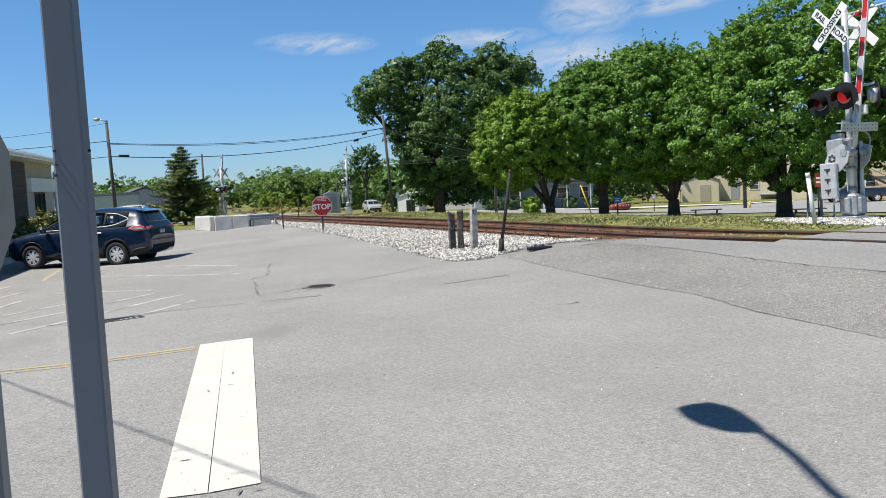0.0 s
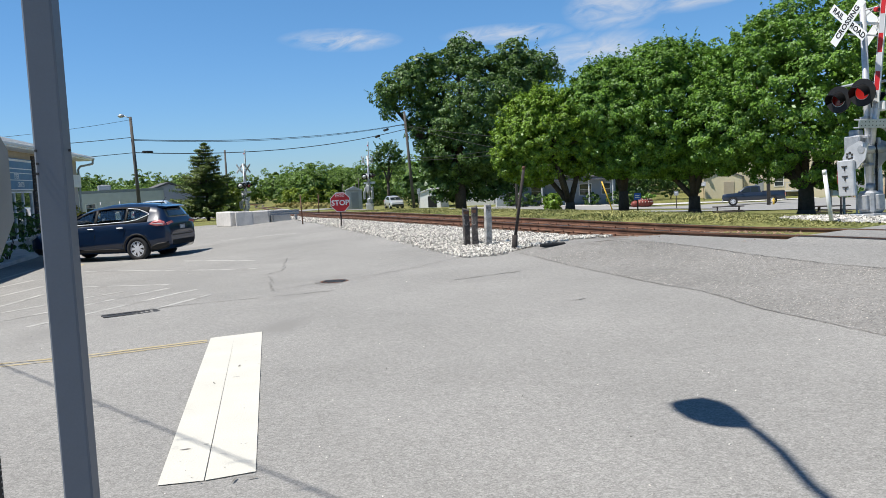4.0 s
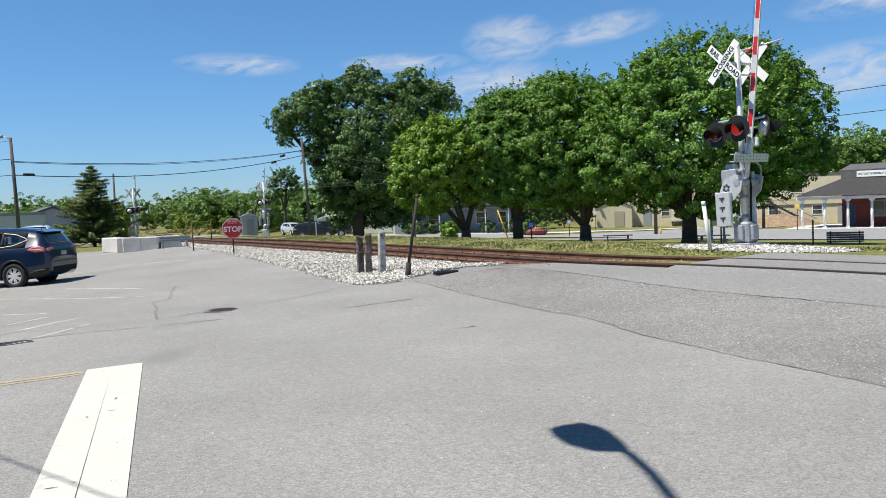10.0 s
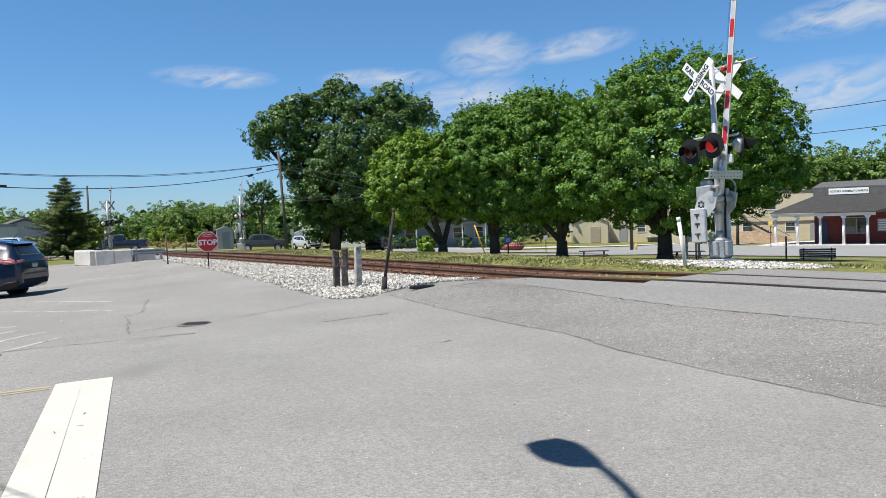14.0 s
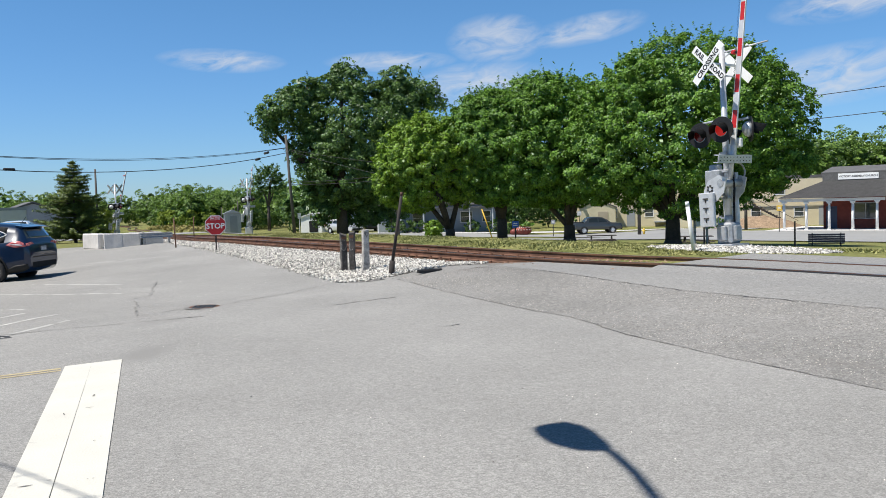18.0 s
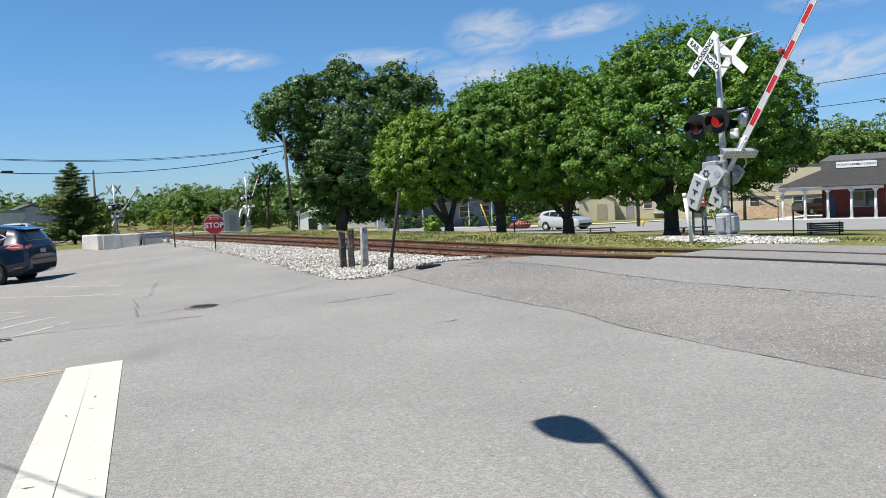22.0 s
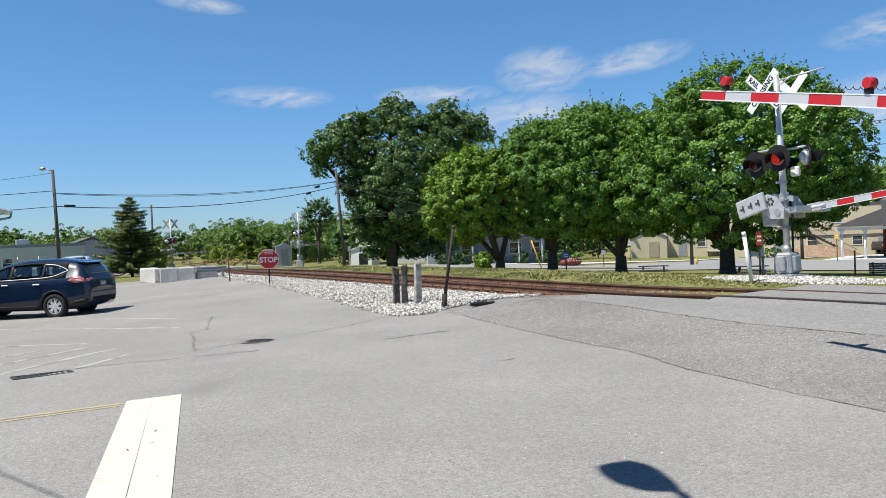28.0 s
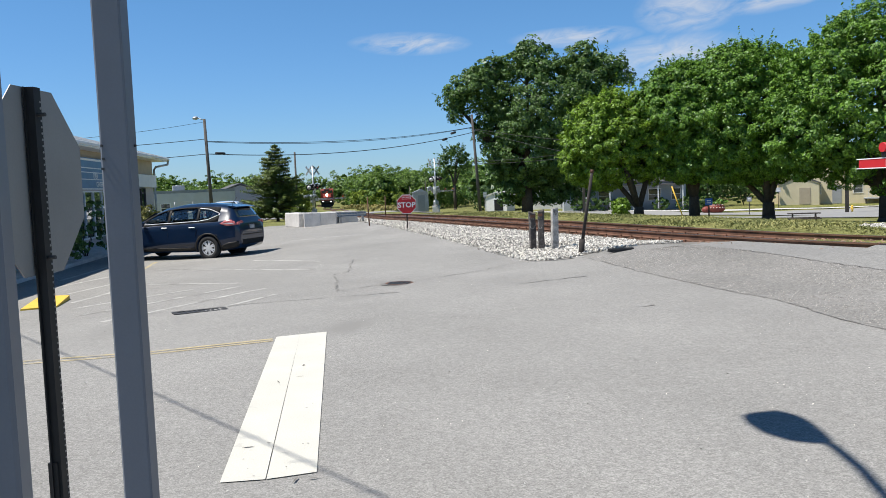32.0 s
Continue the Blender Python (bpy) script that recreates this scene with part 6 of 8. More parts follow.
def suv_section(x):
    """Half outline (y, z) of the body at x, from the floor's middle to the roof's middle."""
    zf, zb, zr, w, wr = suv_station(x)
    h = zr - zb
    return [(0, zf), (w * 0.86, zf), (w * 0.965, zf + 0.1 * min(1, (zb - zf) / 0.5)), (w, zf + (zb - zf) * 0.42), (w * 0.985, zf + (zb - zf) * 0.62), (w * 0.995, zf + (zb - zf) * 0.82), (w * 0.965, zb), (w * 0.935, zb + 0.06 * h),
            (wr + (0.93 * w - wr) * 0.42, zb + h * 0.55), (wr, zr - 0.14 * h - 0.005), (wr * 0.82, zr - 0.03 * h), (wr * 0.4, zr + 0.008), (0, zr + 0.012)]


def suv_side(x, z):
    p = [q for q in suv_section(x)[1:10]]
    return float(np.interp(z, [q[1] for q in p], [q[0] for q in p]))


def parked_suv(m):
    t = empty("parked_suv", m, "dark navy blue compact SUV parked at the building", "car")
    # body shell with true wheel arches
    bm, rows = nb(), []
    xs = sorted(set(np.round(np.concatenate([SUV[:, 0], np.linspace(-2.25, 2.2, 40)]), 3)))
    for x in xs:
        sec = suv_section(x)
        rows.append([bm.verts.new((x, y, z)) for y, z in sec] + [bm.verts.new((x, -y, z)) for y, z in reversed(sec[1:-1])])
    for a, b in zip(rows, rows[1:]):
        for i in range(len(a)):
            bm.faces.new((a[i], a[(i + 1) % len(a)], b[(i + 1) % len(a)], b[i])).smooth = True
    bm.faces.new(rows[0])
    bm.faces.new(rows[-1])
    bmesh.ops.recalc_face_normals(bm, faces=bm.faces[:])
    shell = new("body", mesh_of(bm, "navy", "body"))
    bm = nb()
    for x in (1.353, -1.353):
        cyl(bm, (x, 0.6, 0.36), (x, 1.2, 0.36), 0.405, seg=40)
        cyl(bm, (x, -1.2, 0.36), (x, -0.6, 0.36), 0.405, seg=40)
    cutter = new("cutter", mesh_of(bm, "black", "cutter"))
    mod = shell.modifiers.new("arches", "BOOLEAN")
    mod.operation, mod.object, mod.solver = "DIFFERENCE", cutter, "EXACT"
    me = bpy.data.meshes.new_from_object(shell.evaluated_get(bpy.context.evaluated_depsgraph_get()))
    for ob in (shell, cutter):
        bpy.data.objects.remove(ob)
    cv = lambda *p: (lambda x: float(np.interp(-x, [-q[0] for q in p], [q[1] for q in p])))
    top = cv((0.98, 1.12), (0.6, 1.335), (0.25, 1.475), (0.02, 1.525), (-0.5, 1.565), (-0.95, 1.555), (-1.35, 1.515), (-1.66, 1.4), (-1.72, 1.36))
    sill = cv((0.98, 1.10), (0.0, 1.125), (-1.02, 1.165), (-1.35, 1.21), (-1.72, 1.355))
    # the shell is open behind the side glass
    bm = nb()
    bm.from_mesh(me)
    gone = [f for f in bm.faces if (lambda c: abs(c.y) > 0.6 and -1.6 < c.x < 0.8 and sill(c.x) < c.z < top(c.x) + 0.03)(f.calc_center_median())]
    bmesh.ops.delete(bm, geom=gone, context="FACES")
    bm.to_mesh(me)
    bm.free()
    body = new("body", me)
    body.parent = t

    def patch(name, x0, x1, lo, hi, mat, off=0.005, label="", sides=(-1, 1), nx=10, nz=4):
        """A curved sheet on the flank between two curves z(x)."""
        for s in sides:
            bm, rows = nb(), []
            for i in range(nx + 1):
                x = x0 + (x1 - x0) * i / nx
                rows.append([bm.verts.new((x, s * (suv_side(x, lo(x) + (hi(x) - lo(x)) * k / nz) + off), lo(x) + (hi(x) - lo(x)) * k / nz)) for k in range(nz + 1)])
            for a, b in zip(rows, rows[1:]):
                for k in range(nz):
                    bm.faces.new((a[k], a[k + 1], b[k + 1], b[k])).smooth = True
            bmesh.ops.recalc_face_normals(bm, faces=bm.faces[:])
            bmesh.ops.solidify(bm, geom=bm.faces[:], thickness=0.006)
            part(name, bm, mat, t, label)

    def line(name, pts, r, mat, label=""):
        """A thin strip or seam along flank points (x, z)."""
        for s in (-1, 1):
            tube(name, [(x, s * (suv_side(x, z) + 0.006), z) for x, z in pts], r, mat, t)

    patch("window_surround", 0.9, -1.7, lambda x: top(x) - 0.012, lambda x: max(top(x) + 0.005, suv_section(x)[9][1] + 0.004), "rubber", 0.002, nx=24, nz=2)
    patch("window_surround", 0.9, -1.7, lambda x: min(sill(x) - 0.004, suv_section(x)[7][1] - 0.004), lambda x: sill(x) + 0.01, "rubber", 0.002, nx=24, nz=2)
    for x0, x1 in ((0.94, 0.05), (-0.05, -0.95), (-1.03, -1.66)):
        patch("side_window", x0, x1, sill, top, "carglass", 0.004)
    patch("window_pillar", 0.05, -0.05, sill, top, "black", 0.006, nx=2)
    patch("window_pillar", -0.95, -1.03, sill, top, "black", 0.006, nx=2)
    line("window_trim", [(x, sill(x)) for x in np.linspace(0.98, -1.72, 28)], 0.011, "rim")
    line("window_trim", [(x, top(x)) for x in np.linspace(-1.0, -1.72, 10)], 0.011, "rim")
    line("window_trim", [(x, top(x) + 0.006) for x in np.linspace(0.98, -1.0, 18)], 0.009, "black")
    # lower cladding, seams, handles
    patch("sill_cladding", 0.9, -0.9, lambda x: 0.27, lambda x: 0.37, "black", 0.012, "black lower cladding")
    patch("bumper_cladding", -1.8, -2.33, lambda x: suv_station(x)[0] + 0.03, cv((-1.8, 0.42), (-2.0, 0.5), (-2.33, 0.54)), "black", 0.01, "black lower bumper")
    patch("bumper_cladding", 1.8, 2.2, lambda x: suv_station(x)[0] + 0.03, lambda x: 0.45, "black", 0.01)
    for s in (-1, 1):
        for x in (1.353, -1.353):
            bm, rows = nb(), []
            for i in range(25):
                a = radians(-14 + 208 * i / 24)
                rows.append([bm.verts.new((x + q * math.cos(a), s * (suv_side(x + q * math.cos(a), max(0.3, 0.36 + q * math.sin(a))) + 0.01), 0.36 + q * math.sin(a))) for q in (0.4, 0.445)])
            for a, b in zip(rows, rows[1:]):
                bm.faces.new((a[0], a[1], b[1], b[0])).smooth = True
            bmesh.ops.recalc_face_normals(bm, faces=bm.faces[:])
            bmesh.ops.solidify(bm, geom=bm.faces[:], thickness=0.012)
            part("arch_trim", bm, "black", t, "black wheel arch trim")
            wheel(t, x, s * 0.8, 0.355, 0.225, s)
    for x0, z0 in ((1.0, 1.09), (0.0, 1.12)):
        line("door_seam", [(x0, z0), (x0 + 0.01, 0.8), (x0, 0.4)], 0.004, "black")
    line("door_seam", [(-1.0, 1.16), (-1.02, 0.95), (-0.93, 0.75), (-0.87, 0.4)], 0.004, "black")
    for hx in (0.12, -0.84):
        for s in (-1, 1):
            bm = nb()
            box(bm, hx, s * (suv_side(hx, 0.985) + 0.022), 0.985, 0.2, 0.022, 0.03, bev=0.008)
            part("door_handle", bm, "rim", t, "chrome door handle")
    # tail lights wrap the corner: red lamp with a clear strip
    patch("tail_light", -1.78, -2.3, cv((-1.78, 1.07), (-2.02, 1.0), (-2.3, 1.02)), cv((-1.78, 1.08), (-1.95, 1.17), (-2.12, 1.19), (-2.3, 1.1)), "tail", 0.012, "red tail light")
    patch("clear_lens", -1.86, -2.22, cv((-1.86, 1.085), (-2.22, 1.04)), cv((-1.86, 1.09), (-2.1, 1.095), (-2.22, 1.07)), "armwhite", 0.016, "clear strip in the tail light")
    for s in (-1, 1):
        bm = nb()
        prism(bm, [(s * 0.80, 1.03), (s * 0.80, 1.1), (s * 0.56, 1.14), (s * 0.46, 1.09), (s * 0.58, 1.04)], -2.335, -2.22, "x")
        part("hatch_lamp", bm, "tail", t, "red lamp on the hatch")
        bm = nb()
        box(bm, 0.86, s * 1.0, 1.13, 0.13, 0.2, 0.15, bev=0.04)
        part("mirror", bm, "navy", t)
        bm = nb()
        prism(bm, [(2.02, 0.80), (2.28, 0.70), (2.26, 0.78), (2.0, 0.9)], s * 0.58, s * 0.83, "y")
        part("headlight", bm, "silver", t)
    # rear window, spoiler, plate, strip, aerial, bumper
    hatch = lambda z: float(np.interp(z, (1.23, 1.36, 1.52, 1.595), (-2.26, -2.19, -2.08, -1.95)))
    bm, rows = nb(), []
    for k in range(6):
        z = 1.23 + 0.28 * k / 5
        rows.append([bm.verts.new((hatch(z) - 0.012 + 0.03 * abs(c) ** 2, c * (0.64 - 0.1 * k / 5), z + 0.012)) for c in np.linspace(-1, 1, 9)])
    for a, b in zip(rows, rows[1:]):
        for j in range(8):
            bm.faces.new((a[j], a[j + 1], b[j + 1], b[j])).smooth = True
    bmesh.ops.recalc_face_normals(bm, faces=bm.faces[:])
    bmesh.ops.solidify(bm, geom=bm.faces[:], thickness=0.008)
    part("rear_window", bm, "glass", t)
    bm = nb()
    prism(bm, [(-1.86, 1.612), (-2.19, 1.565), (-2.2, 1.55), (-2.06, 1.525), (-1.9, 1.575)], -0.57, 0.57, "y")
    part("spoiler", bm, "navy", t)
    bm = nb()
    for s in (-1, 1):
        prism(bm, [(1.10, 1.2), (0.64, 1.45), (0.64, 1.44), (1.10, 1.19)], s * 0.0, s * 0.58, "y")
    part("windscreen", bm, "glass", t)
    for nm, x, z, sx, sy, sz, mat, lab in (("hatch_strip", -2.335, 1.05, 0.02, 0.62, 0.035, "rim", "chrome hatch strip"), ("number_plate", -2.368, 0.93, 0.014, 0.31, 0.15, "greysiding", ""), ("plate_recess", -2.355, 0.93, 0.02, 0.5, 0.2, "black", ""),
                                           ("rear_bumper", -2.345, 0.5, 0.08, 1.3, 0.16, "rubber", "black rear bumper"), ("bumper_step", -2.37, 0.72, 0.04, 1.25, 0.03, "black", "")):
        bm = nb()
        box(bm, x, 0, z, sx, sy, sz, bev=0.008)
        part(nm, bm, mat, t, lab)
    bm = nb()
    for i in range(3):
        box(bm, -2.377, -0.08 + 0.08 * i, 0.93, 0.004, 0.05, 0.07)
    part("plate_bars", bm, "armwhite", t)
    bm = nb()
    cyl(bm, (-1.72, 0, 1.63), (-1.9, 0, 1.84), 0.008, seg=5)
    part("aerial", bm, "black", t)
    # seats and wheel seen through the glass
    for x, z in ((0.25, 1.18), (-0.75, 1.22)):
        for y in (-0.38, 0.38):
            bm = nb()
            box(bm, x, y, z, 0.14, 0.46, 0.5, bev=0.05)
            box(bm, x - 0.03, y, z + 0.32, 0.1, 0.26, 0.16, bev=0.04)
            part("seat", bm, "rubber", t)
    return t


M["carglass"] = glass_material("smoked_side_glass", (0.88, 0.92, 0.9), 0.0)
M["carglass"].node_tree.nodes["Principled BSDF"].inputs["Transmission Weight"].default_value = 1.0
suv = parked_suv(pose(-10.97, 26.14, gz(-10.97, 26.14) + 0.02, 0, 0, 170.3))

# parked cars farther off
vehicle("parked_car", "sedan", "carwhite", pose(-17.3, 47.8, gz(-17.3, 47.8) + 0.02, 0, 0, 100), "white sedan parked behind the SUV")

# traffic on the far streets
pickup_blue = vehicle("pickup_truck", "pickup", "darkblue", pose(39, 84, -2.2), "old dark blue pickup truck driving along the street", "pickup truck")
car_black = vehicle("driving_car", "suv", "carblack", pose(-40, 92, -1.0), "black car driving over the far crossing", "car")
pickup_grey = vehicle("pickup_truck", "crew", "cargrey", pose(-50, 92, -1.0), "grey-green pickup truck driving along the street", "pickup truck")
suv_silver = vehicle("driving_suv", "suv", "carsilver", pose(0, 104, -1.6), "pale silver SUV driving along the street", "car")


def locomotive():
    t = empty("locomotive", pose(-46, 187, 0), "orange diesel locomotive coming along the track", "locomotive")
    bm = nb()
    prism(bm, [(0.04, 1.7), (0.15, 2.4), (0.45, 3.1), (1.6, 3.2), (1.6, 1.7)], -0.95, 0.95, "y")
    part("nose", bm, "orange", t, "orange short nose")
    bm = nb()
    prism(bm, [(1.5, 1.0), (1.5, 3.9), (1.8, 4.45), (3.8, 4.5), (4.0, 4.3), (4.0, 1.0)], -1.5, 1.5, "y")
    part("cab", bm, "orange", t, "orange cab")
    bm = nb()
    box(bm, 11.5, 0, 2.7, 15.0, 1.9, 3.3, bev=0.12)
    part("hood", bm, "orange", t)
    bm = nb()
    box(bm, 9.8, 0, 1.2, 20.4, 3.0, 0.35)
    part("frame", bm, "black", t)
    bm = nb()
    prism(bm, [(-0.35, 0.2), (-0.05, 1.1), (-0.1, 1.72), (1.5, 1.72), (1.5, 1.1), (0.3, 1.1), (0.3, 0.2)], -1.4, 1.4, "y")
    part("pilot", bm, "black", t, "black pilot plate")
    for s in (-1, 1):
        bm = nb()
        box(bm, 1.49, s * 0.75, 3.75, 0.05, 1.0, 0.6)
        part("cab_window", bm, "glass", t)
        bm = nb()
        cyl(bm, (-0.2, s * 0.9, 1.4), (0.0, s * 0.9, 1.4), 0.1, seg=12)
        part("ditch_light", bm, "headlight", t)
        bm = nb()
        cyl(bm, (0.02, s * 1.35, 1.2), (0.02, s * 1.35, 2.2), 0.03, seg=6)
        cyl(bm, (0.02, s * 1.35, 2.2), (0.02, s * 0.5, 2.0), 0.03, seg=6)
        part("handrail", bm, "armwhite", t)
    bm = nb()
    cyl(bm, (0.14, 0, 2.95), (0.6, 0, 2.95), 0.27, seg=16)
    part("headlight", bm, "headlight", t, "lit headlight")
    bm = nb()
    box(bm, 1.46, 0, 4.12, 0.08, 1.3, 0.5, bev=0.02)
    part("number_board", bm, "black", t)
    for bx in (4.0, 15.5):
        bm = nb()
        box(bm, bx, 0, 0.7, 4.2, 2.5, 0.6, bev=0.05)
        for ax in (-1.5, 0, 1.5):
            cyl(bm, (bx + ax, -0.8, 0.5), (bx + ax, 0.8, 0.5), 0.5, seg=20)
        part("bogie", bm, "iron", t)
    bm = nb()
    cyl(bm, (9.8, -1.0, 0.75), (9.8, 1.0, 0.75), 0.55, seg=16)
    part("fuel_tank", bm, "black", t)
    return t


loco = locomotive()
# ---- streets beyond the track ----
ribbon("street_main", [(-160, 150), (-90, 118), (-50, 100), (-30, 93), (-19, 91.5), (0, 96), (10, 94.5), (20, 90), (31, 86), (42, 90), (60, 104), (110, 150)], 8.5, "street", 0.05, "pale asphalt street running past the park", "road", step=2.0)
ribbon("street_branch", [(6, 97), (12, 93.5), (17, 85), (21, 75), (25, 66), (30, 58), (37, 53), (50, 46), (80, 34)], 11.0, "street", 0.06, "pale asphalt street bending towards the church", "road", step=2.0)
drape("church_forecourt", [(21, 88), (19, 76), (24, 64), (30, 55), (40, 49), (62, 44), (58, 66), (46.5, 74.5), (40.5, 81.0), (32, 88)], "street", 0.045, 2.0, "pale asphalt forecourt before the church", "pavement")
ribbon("side_street", [(4, 72), (9, 66), (14, 61.5), (20, 61), (26, 63)], 5.0, "street", 0.055, "pale drive along the park's edge", "road", step=1.5)
ribbon("pale_sidewalk", [(-2, 102), (10, 100.5), (22, 97), (31, 93.5), (38, 94)], 1.6, "concrete", 0.07, "pale concrete sidewalk beyond the street", "pavement", step=1.5)


# ---- buildings ----
def block_house(name, m, w, d, h, wall, roof, roof_h, label, over=0.4, gable="x", windows=(), doors=(), category="house"):
    """A plain house: hollow walls with thickness, pitched roof, framed windows and doors on its front (-Y)."""
    t = empty(name, m, label, category)
    for nm, x, y, sx, sy in (("wall_front", 0, -d / 2, w, 0.2), ("wall_back", 0, d / 2, w, 0.2), ("wall_side", -w / 2, 0, 0.2, d - 0.2), ("wall_side", w / 2, 0, 0.2, d - 0.2)):
        bm = nb()
        box(bm, x, y, h / 2 - 0.3, sx, sy, h + 0.6)
        part(nm, bm, wall, t)
    bm = nb()
    if gable == "x":
        prism(bm, [(-d / 2 - over, h - 0.05), (0, h + roof_h), (d / 2 + over, h - 0.05), (d / 2 + over, h - 0.2), (0, h + roof_h - 0.18), (-d / 2 - over, h - 0.2)], -w / 2 - over, w / 2 + over, "x")
    elif gable == "y":
        prism(bm, [(-w / 2 - over, h - 0.05), (0, h + roof_h), (w / 2 + over, h - 0.05), (w / 2 + over, h - 0.2), (0, h + roof_h - 0.18), (-w / 2 - over, h - 0.2)], -d / 2 - over, d / 2 + over, "y")
    else:
        box(bm, 0, 0, h + 0.1, w + 2 * over, d + 2 * over, 0.25)
    part("roof", bm, roof, t)
    if gable in "xy" and roof_h:
        for s in (-1, 1):
            bm = nb()
            if gable == "x":
                prism(bm, [(-d / 2, h - 0.02), (0, h + roof_h - 0.25), (d / 2, h - 0.02)], s * w / 2 - 0.1, s * w / 2 + 0.1, "x")
            else:
                prism(bm, [(-w / 2, h - 0.02), (0, h + roof_h - 0.25), (w / 2, h - 0.02)], s * d / 2 - 0.1, s * d / 2 + 0.1, "y")
            part("gable", bm, wall, t)
    for x, z, ww, hh in windows:
        win = empty("window", pose(x, -d / 2 - 0.1, z))
        win.parent = t
        bm = nb()
        for bx, bz, sx, sz in ((0, hh / 2, ww + 0.14, 0.08), (0, -hh / 2, ww + 0.14, 0.08), (-ww / 2, 0, 0.08, hh), (ww / 2, 0, 0.08, hh), (0, 0, ww, 0.04)):
            box(bm, bx, -0.02, bz, sx, 0.06, sz)
        part("window_frame", bm, "white", win)
        bm = nb()
        box(bm, 0, -0.008, 0, ww - 0.06, 0.012, hh - 0.06)
        part("pane", bm, "glass", win)
    for x, ww, hh, mat in doors:
        bm = nb()
        box(bm, x, -d / 2 - 0.11, hh / 2, ww, 0.06, hh, bev=0.01)
        part("door", bm, mat, t)
    return t


def church():
    """Low brick church with a white-columned porch; local X along the front, -Y towards the street."""
    ang = math.degrees(math.atan2(73.54 - 79.34, 48.32 - 42.47))
    t = empty("church", pose(42.3, 79.4, -2.2, 0, 0, ang), "low red brick church with white columned porch", "church")
    colh, L = 2.75, 17.5
    col = nb()
    cyl(col, (0, 0, 0.12), (0, 0, colh - 0.2), 0.13, 0.11, seg=14)
    box(col, 0, 0, 0.06, 0.36, 0.36, 0.12, bev=0.01)
    box(col, 0, 0, colh - 0.14, 0.34, 0.34, 0.12, bev=0.01)
    box(col, 0, 0, colh - 0.04, 0.44, 0.44, 0.08, bev=0.01)
    data = mesh_of(col, "white", "column")
    for i in range(5):
        share("column", data, t, pose(i * 2.06, 0, 0))
    bm = nb()
    box(bm, L / 2 - 0.4, 4.0, -0.12, L + 2, 10.5, 0.34)
    part("porch_floor", bm, "concrete", t)
    bm = nb()
    box(bm, 4.2, 0, colh + 0.14, 9.4, 0.22, 0.28)
    box(bm, -0.4, 1.6, colh + 0.14, 0.22, 3.4, 0.28)
    part("porch_beam", bm, "white", t, "white porch beam")
    # brick walls
    for nm, x, y, sx, sy, h in (("wall_front", 7.6, 3.3, 9.6, 0.3, 3.2), ("wall_side", 2.9, 7.6, 0.3, 8.6, 3.2), ("wall_back", 7.6, 12.0, 9.6, 0.3, 3.2), ("wall_side", 12.3, 7.6, 0.3, 8.6, 3.2)):
        bm = nb()
        box(bm, x, y, h / 2 - 0.2, sx, sy, h + 0.4)
        part(nm, bm, "brick", t, "dark red brick wall")
    # porch roof: slope up from the eave to the fascia
    bm = nb()
    eave, top = colh + 0.28, colh + 1.9
    c0, c1, c2, c3, c4 = [bm.verts.new(v) for v in ((-0.5, -0.7, eave + 0.06), (9.2, -0.7, eave + 0.06), (9.2, 3.6, top + 0.06), (2.7, 3.6, top + 0.06), (-0.5, 5.2, eave + 0.06))]
    bm.faces.new((c0, c1, c2, c3))
    bm.faces.new((c0, c3, c4))
    bmesh.ops.solidify(bm, geom=bm.faces[:], thickness=0.12)
    part("porch_roof", bm, "shingle", t, "grey shingled porch roof")
    bm = nb()
    prism(bm, [(9.2, -0.7), (13.6, 3.3), (13.6, 3.6), (9.2, 3.6)], eave - 0.02, eave + 0.1, "z")
    part("porch_side_roof", bm, "shingle", t)
    bm = nb()
    vs = [bm.verts.new(v) for v in ((9.2, -0.7, eave + 0.12), (13.8, 3.0, eave + 0.2), (13.8, 3.6, top + 0.1), (9.2, 3.6, top + 0.1))]
    f = bm.faces.new(vs)
    bmesh.ops.solidify(bm, geom=[f], thickness=0.12)
    part("hip_roof", bm, "shingle", t)
    bm = nb()
    box(bm, 7.5, 3.75, top + 0.42, 9.8, 0.3, 0.9)
    part("fascia", bm, "shingle", t, "dark shingled upper fascia")
    bm = nb()
    prism(bm, [(3.6, top + 0.85), (7.8, top + 1.5), (12.2, top + 0.85), (12.2, top + 0.7), (7.8, top + 1.3), (3.6, top + 0.7)], 2.45, 12.6, "x")
    part("roof", bm, "shingle", t)
    bm = nb()
    box(bm, 5.85, 3.56, top + 0.42, 3.6, 0.06, 0.58, bev=0.01)
    sign = part("sign_board", bm, "white", t, "white church name board")
    letters("VICTORY ASSEMBLY CHURCH", 0.255, "black", pose(5.85, 3.52, top + 0.42, 90), sign, "lettering", "black letters Victory Assembly Church", 0.004)
    for x, z, ww, hh in ((6.6, 1.75, 2.0, 1.5), (11.0, 1.85, 2.1, 1.4)):
        win = empty("window", pose(x, 3.13, z))
        win.parent = t
        bm = nb()
        for bx, bz, sx, sz in ((0, hh / 2, ww, 0.1), (0, -hh / 2, ww, 0.1), (-ww / 2, 0, 0.1, hh), (ww / 2, 0, 0.1, hh), (0, 0, 0.08, hh)):
            box(bm, bx, -0.02, bz, sx, 0.08, sz)
        part("window_frame", bm, "greysiding", win)
        bm = nb()
        box(bm, 0, 0, 0, ww - 0.1, 0.02, hh - 0.1)
        part("pane", bm, "glass", win)
    board = empty("notice_board", pose(8.95, 3.1, 1.75))
    board.parent = t
    bm = nb()
    box(bm, 0, 0, 0, 1.0, 0.06, 1.2, bev=0.01)
